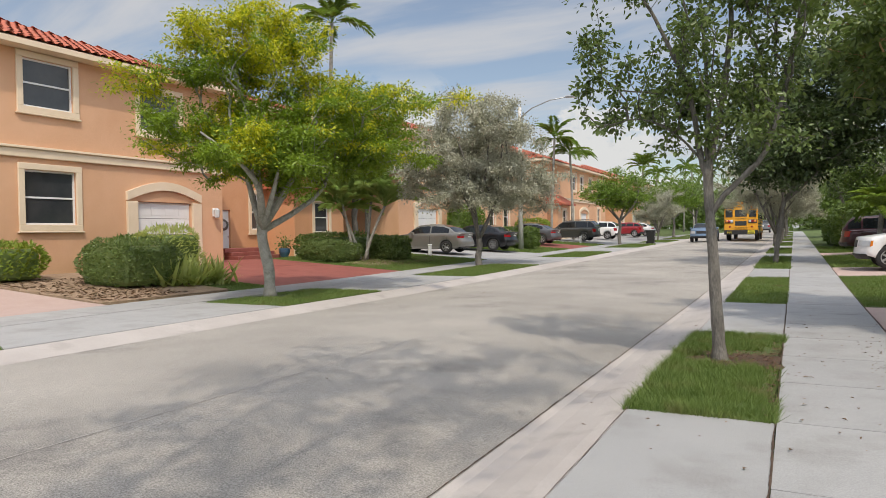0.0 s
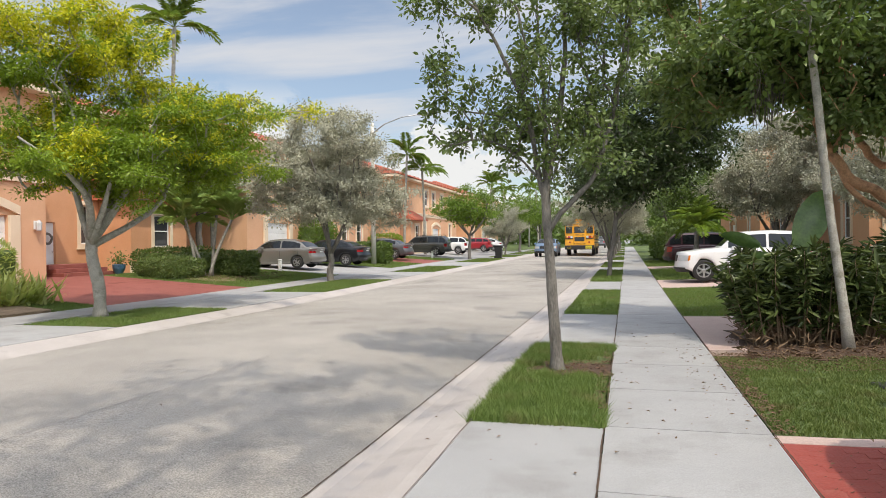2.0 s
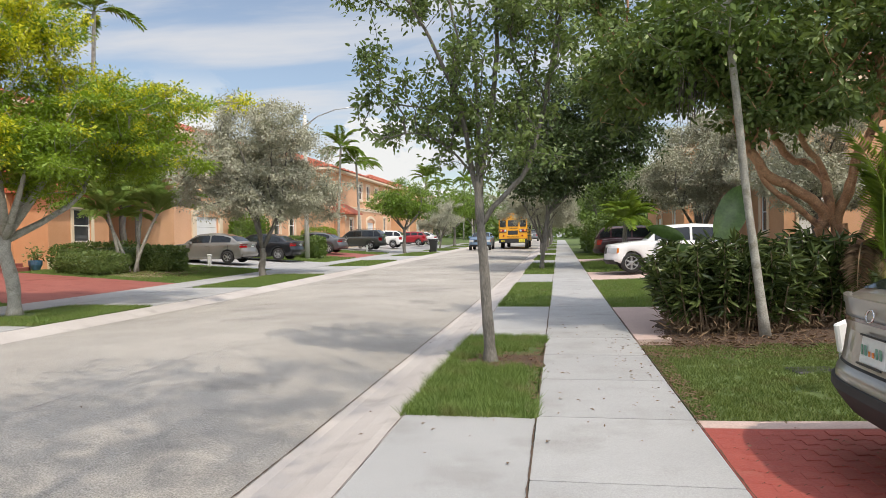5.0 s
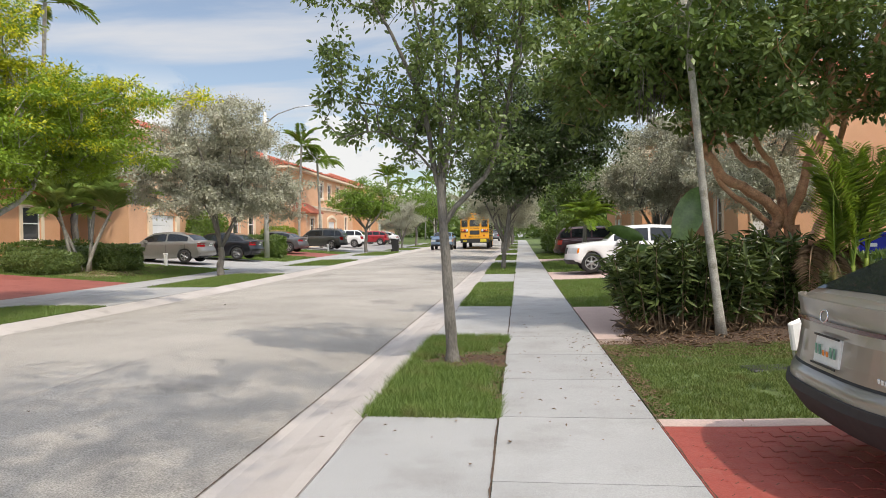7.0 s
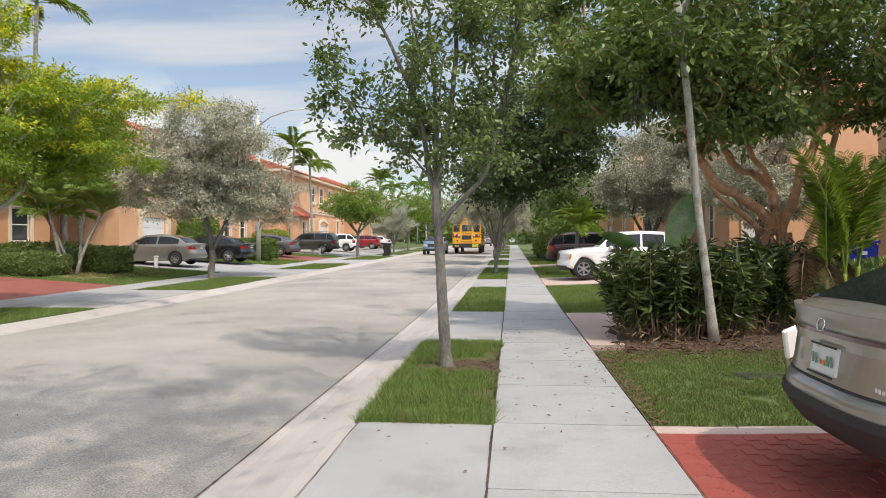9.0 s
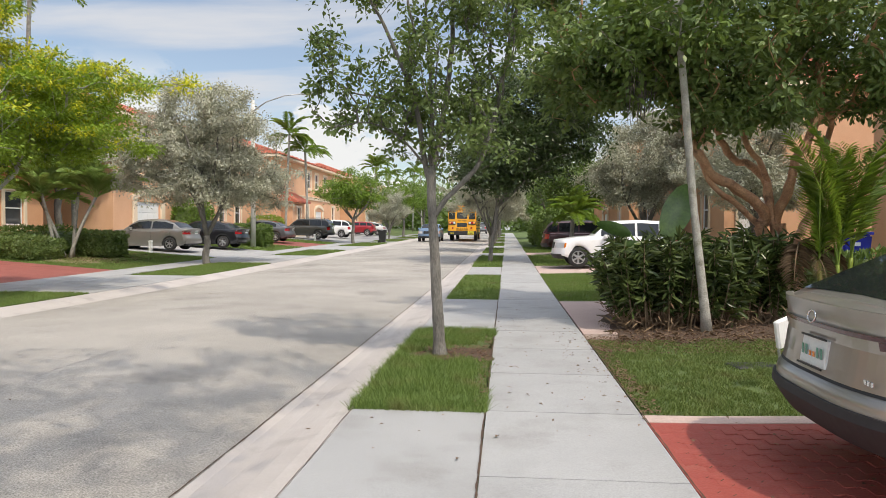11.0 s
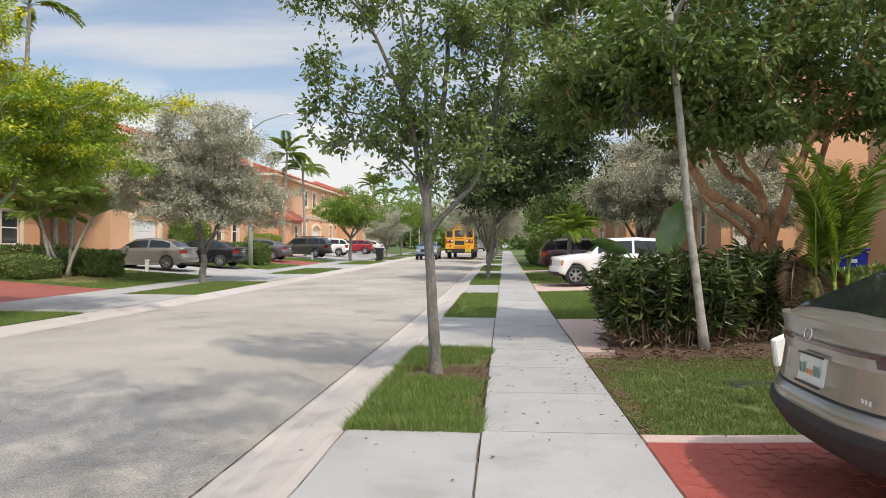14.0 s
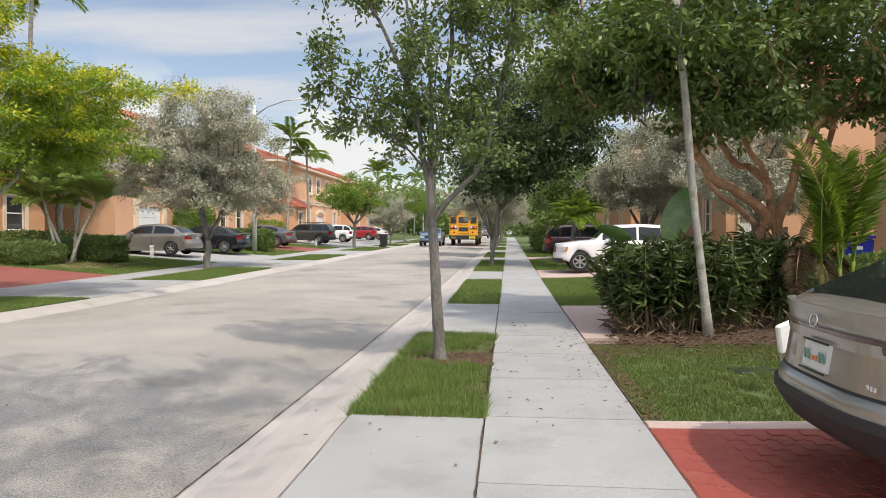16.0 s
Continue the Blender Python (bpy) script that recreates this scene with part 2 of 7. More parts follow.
    car_glass=mat("car_glass", (0.012, 0.015, 0.017), (0.018, 0.021, 0.023), 0.06, fine_amt=0, spec=0.5, coat=0.15),
    win_glass=mat("window_glass", (0.03, 0.035, 0.04), (0.06, 0.065, 0.07), 0.08, scale=0.8, fine_amt=0, spec=0.8),
    bus_yellow=mat("bus_yellow", (0.80, 0.36, 0.02), (0.84, 0.40, 0.03), 0.35, scale=0.8, fine=40, fine_amt=0.06, coat=0.3, spec=0.4),
    bin_blue=mat("bin_blue", (0.012, 0.02, 0.33), (0.018, 0.03, 0.40), 0.45, scale=3, fine_amt=0.08),
    pole_conc=mat("pole_concrete", (0.55, 0.53, 0.49), (0.62, 0.60, 0.56), 0.85, scale=3, fine=80, fine_amt=0.12, bump=0.2),
    galv=mat("galvanised", (0.42, 0.43, 0.44), (0.5, 0.51, 0.52), 0.45, 0.7, fine_amt=0.1),
)


def paint(name, c, c2=None, rough=0.32, metal=0.35):
    return mat(name, c, c2 or tuple(v * 0.9 for v in c), rough, metal, scale=1.5, fine=400, fine_amt=0.08, coat=0.7)


# ---- builders ----
def thing(name, x, y, z, label, category, group="", rz=0.0):
    ob = new(name)
    ob.empty_display_size = 0.1
    ob.matrix_world = pose(x, y, z, 0, 0, rz)
    return tagged(ob, label, category, group)


def mesh_of(name, bm, material, smooth=False):
    me = bpy.data.meshes.new(name)
    bm.to_mesh(me)
    bm.free()
    for m in material if isinstance(material, (list, tuple)) else [material]:
        me.materials.append(m)
    if smooth:
        me.shade_smooth()
    return me


def part(name, bm, material, parent=None, label="", smooth=False):
    ob = new(name, mesh_of(name, bm, material, smooth))
    ob.parent = parent
    if label:
        ob["label"] = label
    return ob


def raw(name, verts, faces, material, parent=None, smooth=False):
    me = bpy.data.meshes.new(name)
    v = np.asarray(verts, dtype=np.float32).reshape(-1, 3)
    f = np.asarray(faces, dtype=np.int32)
    me.vertices.add(len(v))
    me.vertices.foreach_set("co", v.ravel())
    k = f.shape[1]
    me.loops.add(f.size)
    me.loops.foreach_set("vertex_index", f.ravel())
    me.polygons.add(len(f))
    me.polygons.foreach_set("loop_start", np.arange(0, f.size, k, dtype=np.int32))
    me.update(calc_edges=True)
    me.materials.append(material)
    if smooth:
        me.shade_smooth()
    ob = new(name, me)
    ob.parent = parent
    return ob


def box(bm, sx, sy, sz, x=0, y=0, z=0, bevel=0.0, m=None, seg=1):
    """A box of that size centred at x, y with its foot at z."""
    r = bmesh.ops.create_cube(bm, size=1.0)
    vs = r["verts"]
    bmesh.ops.scale(bm, vec=(sx, sy, sz), verts=vs)
    if bevel:
        es = list({e for v in vs for e in v.link_edges})
        b = bmesh.ops.bevel(bm, geom=es, offset=bevel, segments=seg, affect="EDGES", profile=0.6)
        vs = list({v for f in b["faces"] for v in f.verts} | {v for v in vs if v.is_valid})
    bmesh.ops.translate(bm, vec=(x, y, z + sz / 2), verts=vs)
    if m is not None:
        bmesh.ops.transform(bm, matrix=m, verts=vs)
    return vs


def tube(bm, pts, radii, n=8, cap=True):
    """A round bar through pts with a radius at each."""
    rings = []
    up = Vector((0.13, 0.31, 0.94))
    for i, p in enumerate(pts):
        d = (Vector(pts[min(i + 1, len(pts) - 1)]) - Vector(pts[max(i - 1, 0)])).normalized()
        a = d.cross(up)
        if a.length < 0.05:
            a = d.cross(Vector((1, 0, 0)))
        a.normalize()
        b = d.cross(a)
        rings.append([bm.verts.new(Vector(p) + radii[i] * (math.cos(t) * a + math.sin(t) * b)) for t in (2 * math.pi * k / n for k in range(n))])
    for r0, r1 in zip(rings, rings[1:]):
        for k in range(n):
            bm.faces.new((r0[k], r0[(k + 1) % n], r1[(k + 1) % n], r1[k]))
    if cap:
        bm.faces.new(rings[0][::-1])
        bm.faces.new(rings[-1])


def lathe(bm, prof, n=20, m=None, cap=True):
    """A turned shape about z from (radius, z) pairs."""
    rings = []
    for r, z in prof:
        rings.append([bm.verts.new((r * math.cos(2 * math.pi * k / n), r * math.sin(2 * math.pi * k / n), z)) for k in range(n)])
    for a, b in zip(rings, rings[1:]):
        for k in range(n):
            bm.faces.new((a[k], a[(k + 1) % n], b[(k + 1) % n], b[k]))
    if cap:
        bm.faces.new(rings[0][::-1])
        bm.faces.new(rings[-1])
    if m is not None:
        bmesh.ops.transform(bm, matrix=m, verts=[v for r in rings for v in r])


def prism(bm, poly, y0, y1, axis="y"):
    """An outline in two axes pushed along the third."""
    def put(a, b, h):
        return {"y": (a, h, b), "x": (h, a, b), "z": (a, b, h)}[axis]
    lo = [bm.verts.new(put(a, b, y0)) for a, b in poly]
    hi = [bm.verts.new(put(a, b, y1)) for a, b in poly]
    k = len(poly)
    bm.faces.new(lo)
    bm.faces.new(hi[::-1])
    for i in range(k):
        bm.faces.new((lo[i], hi[i], hi[(i + 1) % k], lo[(i + 1) % k]))
    bmesh.ops.recalc_face_normals(bm, faces=bm.faces[:])


# ---- ground ----
ROAD_R, ROAD_L = -1.74, -8.35


def rise(y):
    if y < 14:
        return 0.0
    if y < 22:
        return 0.010 * (y - 14) ** 2 / 16
    return 0.010 * (min(y, 140) - 18)


def ground_z(x, y):
    z = rise(y)
    if x < -12.95:
        z += 0.42 * min(1.0, (-12.95 - x) / 6.05)
    elif x > 1.3:
        z += 0.25 * max(0.0, min(1.0, (x - 1.6) / 7.4))
    return z


def road_z(x, y):
    u = (x - ROAD_L) / (ROAD_R - ROAD_L)
    return rise(y) - 0.085 + 0.10 * (1 - (2 * u - 1) ** 2)


def steps_of(a, b, d):
    n = max(1, int(math.ceil((b - a) / d)))
    return [a + (b - a) * i / n for i in range(n + 1)]


def sheet(name, x0, x1, y0, y1, material, dz=0.0, thick=0.12, step=1.0, zf=ground_z, parent=None, wob=0.0):
    """A paving or lawn that lies on the ground, with its sides going down."""
    bm = bmesh.new()
    xs, ys = steps_of(x0, x1, step), steps_of(y0, y1, step)
    def vert(x, y):
        ex = wob * noise.noise((x * 2.3, y * 2.3, 4.0)) if x in (xs[0], xs[-1]) else 0
        ey = wob * noise.noise((x * 2.3, y * 2.3, 9.0)) if y in (ys[0], ys[-1]) else 0
        return bm.verts.new((x + ex, y + ey, zf(x, y) + dz))
    g = [[vert(x, y) for x in xs] for y in ys]
    for j in range(len(ys) - 1):
        for i in range(len(xs) - 1):
            bm.faces.new((g[j][i], g[j][i + 1], g[j + 1][i + 1], g[j + 1][i]))
    rim = [e for e in bm.edges if e.is_boundary]
    r = bmesh.ops.extrude_edge_only(bm, edges=rim)
    bmesh.ops.translate(bm, vec=(0, 0, -thick), verts=[v for v in r["geom"] if isinstance(v, bmesh.types.BMVert)])
    return part(name, bm, material, parent)


def ground_sheet():
    xs = [-900, -300, -120, -60, -35, -26, -19, -12.95, -8.9, -8.4, -5, -1.7, -1.05, 1.3, 1.6, 9, 20, 40, 90, 300, 900]
    ys = [-900, -200, -60, -20, -5, 2, 8, 14, 16, 18, 20, 22, 30, 45, 60, 80, 110, 140, 220, 500, 1500]
    bm = bmesh.new()
    g = [[bm.verts.new((x, y, ground_z(x, y) - (0.09 if -18.5 < x < 8 else 0.03) - (0.10 if -8.9 < x < -1.05 else 0))) for x in xs] for y in ys]
    for j in range(len(ys) - 1):
        for i in range(len(xs) - 1):
            bm.faces.new((g[j][i], g[j][i + 1], g[j + 1][i + 1], g[j + 1][i]))
    return tagged(part("ground", bm, M["turf"]), "level suburban ground of green turf to the horizon", "ground", kind="structure")


ground_sheet()
tagged(sheet("road", ROAD_L, ROAD_R, -40, 230, M["asphalt"], zf=road_z, step=1.2, thick=0.1), "worn pale grey asphalt street with darker patches", "road", kind="structure")


def gutter(name, x_road, x_walk, label):
    """A low sloped kerb: a shallow channel next to the asphalt, then a rolled rise to the verge."""
    side = 1 if x_walk > x_road else -1
    w = abs(x_walk - x_road)
    prof = [(0, -0.085), (0.10 * w, -0.105), (0.35 * w, -0.085), (0.62 * w, -0.035), (0.85 * w, -0.004), (w, 0.0)]
    bm = bmesh.new()
    ys = steps_of(-40, 200, 1.5)
    rows = [[bm.verts.new((x_road + side * d + 0.012 * noise.noise((d, y * 1.7, 2)), y, rise(y) + z)) for d, z in prof] for y in ys]
    for a, b in zip(rows, rows[1:]):
        for k in range(len(prof) - 1):
            bm.faces.new((a[k], a[k + 1], b[k + 1], b[k]) if side > 0 else (a[k + 1], a[k], b[k], b[k + 1]))
    rim = [e for e in bm.edges if e.is_boundary]
    r = bmesh.ops.extrude_edge_only(bm, edges=rim)
    bmesh.ops.translate(bm, vec=(0, 0, -0.12), verts=[v for v in r["geom"] if isinstance(v, bmesh.types.BMVert)])
    return tagged(part(name, bm, M["gutter"]), label, "kerb", kind="structure")


gutter("kerb", ROAD_R, -1.07, "pale rolled concrete kerb and gutter along the street")
gutter("kerb", ROAD_L, -8.98, "pale rolled concrete kerb and gutter across the street")

# verges between kerb and walk: (from, to) along the street; drive aprons fill the rest
VERGE_R = [(6.23, 10.62), (15.05, 22.0), (26.0, 34.3), (37.6, 44.5), (49, 56), (60, 67), (71, 78), (83, 90), (95, 102)]
VERGE_L = [(-4.0, 6.0), (11.5, 15.2), (20.6, 27.0), (33.3, 39.5), (46.5, 54.0), (58, 65), (69, 76), (80, 87)]


def joints(bm_list, name, x0, x1, ys, material, parent, zf):
    for a, b in zip(ys, ys[1:]):
        bm = bmesh.new()
        g = 0.006
        n = 3
        top = [[bm.verts.new((x0 + g + (x1 - x0 - 2 * g) * i / n, a + g + (b - a - 2 * g) * j / n, zf((x0 + x1) / 2, a + (b - a) * j / n) + random.uniform(-0.001, 0.001))) for i in range(n + 1)] for j in range(n + 1)]
        for j in range(n):
            for i in range(n):
                bm.faces.new((top[j][i], top[j][i + 1], top[j + 1][i + 1], top[j + 1][i]))
        rim = [e for e in bm.edges if e.is_boundary]
        r = bmesh.ops.extrude_edge_only(bm, edges=rim)
        bmesh.ops.translate(bm, vec=(0, 0, -0.08), verts=[v for v in r["geom"] if isinstance(v, bmesh.types.BMVert)])
        part(name, bm, material, parent)


def pavement(name, x0, x1, y0, y1, pitch, label, first):
    top = new(name)
    tagged(top, label, "pavement", kind="structure")
    ys = [first + pitch * k for k in range(int((y0 - first) / pitch) - 1, int((y1 - first) / pitch) + 1)]
    joints(None, "slab", x0, x1, ys, M["concrete"], top, lambda x, y: rise(y) + 0.012)
    return top


walk_r = pavement("pavement_east", 0.0, 1.22, -6, 110, 1.47, "pale concrete walk of jointed slabs along the street", 6.27)
walk_l = pavement("pavement_west", -12.75, -11.35, -3, 95, 1.6, "pale concrete walk of jointed slabs across the street", 6.0)


def aprons(name, x0, x1, verges, y_end, label):
    top = new(name)
    tagged(top, label, "driveway", kind="structure")
    last = -6.0
    for a, b in verges + [(y_end, y_end)]:
        if a > last:
            n = max(1, round((a - last) / 2.4))
            ys = [last + (a - last) * k / n for k in range(n + 1)]
            joints(None, "slab", x0, x1, ys, M["concrete"], top, lambda x, y: rise(y) + 0.008)
        last = b


aprons("driveway_apron_east", -1.07, 0.0, VERGE_R, 110, "pale concrete drive aprons between kerb and walk")
aprons("driveway_apron_west", -11.35, -8.98, VERGE_L, 95, "pale concrete drive aprons between kerb and walk")


def blades(name, x0, x1, y0, y1, count, height, width, material, zf=ground_z, lean=0.5, clear=(), thin=-1.0):
    """Many grass blades on a stretch of ground, one triangle each."""
    rng = np.random.default_rng(int(1000 + y0 * 13 + x0 * 7) % 100000)
    x, y = rng.uniform(x0, x1, count), rng.uniform(y0, y1, count)
    for cx, cy, r in clear:
        d = np.hypot(x - cx, (y - cy)) + 0.12 * np.sin(5 * np.arctan2(y - cy, x - cx))
        keep = (d > r) | (rng.random(len(x)) < 0.06)
        x, y = x[keep], y[keep]
    tuft = np.array([noise.noise((a * 3.1, b * 3.1, 1.0)) + 0.6 * noise.noise((a * 9.0, b * 9.0, 5.0)) for a, b in zip(x, y)])
    keep = tuft + rng.uniform(-0.5, 0.5, len(x)) > thin
    x, y, tuft = x[keep], y[keep], tuft[keep]
    c = len(x)
    z = np.array([zf(a, b) for a, b in zip(x, y)])
    h = height * rng.uniform(0.6, 1.25, c) * (1 + 0.35 * tuft)
    a = rng.uniform(0, 2 * np.pi, c)
    dx, dy = np.cos(a) * width / 2, np.sin(a) * width / 2
    lx, ly = rng.normal(0, lean, c) * h, rng.normal(0, lean, c) * h
    v = np.stack([np.stack([x - dx, y - dy, z], 1), np.stack([x + dx, y + dy, z], 1), np.stack([x + lx, y + ly, z + h], 1)], 1)
    f = np.arange(3 * c).reshape(-1, 3)
    return raw(name, v, f, material)


def verge(x0, x1, a, b, near, label="clipped green grass verge between kerb and walk", clear=()):
    ob = sheet("grass_verge", x0 + 0.02, x1 - 0.03, a, b, M["turf"], dz=0.008, thick=0.1, step=0.35 if near else 1.5, wob=0.04)
    tagged(ob, label, "grass", "verges", kind="structure")
    mid = b < 28
    n = int((x1 - x0) * (b - a) * (9500 if near else 2000 if mid else 420))
    ov = 0.035 if near else 0.02
    g = blades("grass", x0 - ov, x1 + ov * 0.4, a - ov, b + ov, n, 0.075 if near or not mid else 0.05, 0.007 if near else 0.014 if mid else 0.035, M["blade"], clear=clear, thin=-0.62, lean=0.6)
    tagged(g, "short green grass blades on the verge", "grass", kind="stuff")


for i, (a, b) in enumerate(VERGE_R):
    verge(-1.07, 0.0, a, b, i == 0, clear=[(-0.5, 8.75, 0.42), (-0.2, 8.9, 0.42), (-0.05, 9.4, 0.25)] + [(-0.02, 6.9 + 0.22 * k, 0.07 + 0.05 * (k % 3)) for k in range(15)] if i == 0 else [])
for a, b in VERGE_L[1:]:
    verge(-11.1, -9.0, a, b, False, clear=[(-10.83, 13.2, 0.5)] if a < 12 else [])
verge(-11.1, -9.0, *VERGE_L[0], False)

# bare soil round the nearest tree
tagged(sheet("soil_patch", -0.95, -0.03, 8.35, 9.15, M["soil"], dz=0.014, thick=0.03, step=0.12, wob=0.12), "dark bare soil round a tree foot", "soil", kind="structure")

# private lots, east side
def lawn(name, x0, x1, y0, y1, dens, h, label, material="blade", w=0.012, step=0.8, thin=-1.0):
    tagged(sheet(name, x0, x1, y0, y1, M["turf"], dz=0.0, thick=0.1, step=step, wob=0.03), label, "lawn", "lawns", kind="structure")
    tagged(blades("grass", x0, x1, y0, y1, int((x1 - x0) * (y1 - y0) * dens), h, w, M[material], thin=thin), "grass blades of a lawn", "grass", kind="stuff")


lawn("lawn", 1.24, 4.6, 6.32, 9.9, 7500, 0.034, "thin green lawn beside the walk with worn brown spots", "blade_dry", 0.011, 0.4, -0.22)
lawn("lawn", 1.24, 9.0, 15.0, 22.9, 1500, 0.05, "bright green clipped lawn beside the walk", "blade", 0.014)
lawn("lawn", 1.24, 8.5, 27.1, 35.0, 300, 0.08, "bright green clipped lawn beside the walk", "blade", 0.04)
lawn("lawn", 1.24, 8.5, 38.5, 46.0, 200, 0.09, "bright green clipped lawn beside the walk", "blade", 0.05)
tagged(sheet("mulch_bed", 1.72, 7.5, 9.75, 12.7, M["soil"], dz=0.012, thick=0.06, step=0.2, wob=0.12), "brown mulch bed under a hedge", "mulch", kind="structure")
tagged(sheet("driveway", 1.24, 7.0, 10.6, 15.0, M["pink_paver"], dz=-0.002, thick=0.08, step=0.8), "pale pink paved drive beside the hedge", "driveway", kind="structure")
tagged(sheet("driveway", 1.24, 9.0, 22.9, 27.1, M["pink_paver"], dz=-0.002, thick=0.08, step=0.8), "pale pink paved drive under a parked vehicle", "driveway", kind="structure")
tagged(sheet("driveway", 1.24, 9.0, 35.0, 38.5, M["pink_paver"], dz=-0.002, thick=0.08, step=0.8), "pale pink paved drive with parked cars", "driveway", kind="structure")
# west side
tagged(sheet("driveway", -20.4, -12.77, 15.6, 22.6, M["red_drive"], dz=0.004, thick=0.08, step=0.8), "faded red paved drive before a house", "driveway", kind="structure")
lawn("lawn", -18.9, -12.77, 14.2, 15.6, 1500, 0.05, "green lawn edge beside a red drive", "blade", 0.016)
tagged(sheet("driveway", -18.9, -12.77, 3.5, 10.4, M["pink_paver"], dz=0.002, thick=0.08, step=0.8), "pale pinkish paved drive before a house", "driveway", kind="structure")
tagged(sheet("mulch_bed", -18.6, -13.1, 10.5, 14.3, M["mulch_tan"], dz=0.022, thick=0.08, step=0.4, wob=0.3), "pale tan mulch bed under bushes before a house", "mulch", kind="structure")
tagged(sheet("mulch_bed", -17.4, -14.6, 23.6, 26.6, M["mulch_tan"], dz=0.022, thick=0.08, step=0.4, wob=0.3), "pale tan mulch bed under palms", "mulch", kind="structure")
lawn("lawn", -18.9, -12.77, 22.6, 30.6, 1100, 0.055, "green lawn with a mulch border before a house", "blade", 0.018)
tagged(sheet("driveway", -18.9, -12.77, 30.6, 38.0, M["concrete"], dz=0.002, thick=0.08, step=0.8), "pale concrete drive with parked cars", "driveway", kind="structure")
lawn("lawn", -18.9, -12.77, 38.0, 44.2, 200, 0.08, "green lawn beside a clipped hedge", "blade", 0.045)
tagged(sheet("driveway", -18.9, -12.77, 44.2, 50.0, M["red_drive"], dz=0.002, thick=0.08, step=0.8), "faded red paved drive with a parked car", "driveway", kind="structure")
lawn("lawn", -18.9, -12.77, 50.0, 53.5, 160, 0.09, "green lawn beside a drive", "blade", 0.05)
tagged(sheet("driveway", -18.9, -12.77, 53.5, 82.0, M["concrete"], dz=0.002, thick=0.08, step=1.5), "pale concrete drives with parked cars", "driveway", kind="structure")


# ---- houses ----
def wall_with_holes(bm, a0, a1, z0, z1, holes, t):
    """A wall in the a-z plane, t thick, cut through by holes (a0, a1, z0, z1)."""
    cuts_a = sorted({a0, a1, *[h[0] for h in holes], *[h[1] for h in holes]})
    cuts_z = sorted({z0, z1, *[h[2] for h in holes], *[h[3] for h in holes]})
    for i in range(len(cuts_a) - 1):
        for j in range(len(cuts_z) - 1):
            ca, cz = (cuts_a[i] + cuts_a[i + 1]) / 2, (cuts_z[j] + cuts_z[j + 1]) / 2
            if any(h[0] < ca < h[1] and h[2] < cz < h[3] for h in holes):
                continue
            x0, x1, y0, y1 = cuts_a[i], cuts_a[i + 1], cuts_z[j], cuts_z[j + 1]
            vs = [bm.verts.new((q, p, r)) for q in (0, -t) for p, r in ((x0, y0), (x1, y0), (x1, y1), (x0, y1))]
            for k in ((0, 1, 2, 3), (7, 6, 5, 4), (0, 4, 5, 1), (1, 5, 6, 2), (2, 6, 7, 3), (3, 7, 4, 0)):
                bm.faces.new([vs[q] for q in k])
    bmesh.ops.remove_doubles(bm, verts=bm.verts[:], dist=1e-4)
    bmesh.ops.recalc_face_normals(bm, faces=bm.faces[:])


def window_part(house, a, z, w, h, side, dark=False):
    """A sash window in the local facade plane x = 0: surround, sash bars, panes."""
    bm = bmesh.new()
    for sx, sy, px, pz in ((w + 0.36, 0.18, a, z - 0.18), (w + 0.36, 0.18, a, z + h)):
        box(bm, 0.07, sx, sy, 0.034, px, pz, 0.012)
    for s in (-1, 1):
        box(bm, 0.066, 0.18, h, 0.032, a + s * (w / 2 + 0.09), z, 0.012)
    win = part("window", bm, M["trim"], house)
    bm = bmesh.new()
    for s in (-1, 1):
        box(bm, 0.05, 0.05, h - 0.004, -0.07, a + s * (w / 2 - 0.027), z + 0.002)
    for zz in (z + 0.002, z + h / 2 - 0.025, z + h - 0.052):
        box(bm, 0.045, w - 0.108, 0.05, -0.07, a, zz)
    part("frame", bm, M["white"], win)
    for k in (0, 1):
        bm = bmesh.new()
        box(bm, 0.012, w - 0.1, h / 2 - 0.05, -0.085, a, z + 0.03 + k * (h / 2))
        part("pane", bm, M["win_glass"], win)
    bm = bmesh.new()
    box(bm, 0.10, w + 0.44, 0.05, 0.05, a, z - 0.23, 0.012)
    part("sill", bm, M["trim"], win)
    return win


def arch_poly(a0, a1, z0, zs, rise_, n=12):
    """An outline with a low curved head."""
    pts = [(a0, z0), (a1, z0)]
    for k in range(n + 1):
        u = k / n
        pts.append((a1 + (a0 - a1) * u, zs + rise_ * math.sin(math.pi * u)))
    return pts


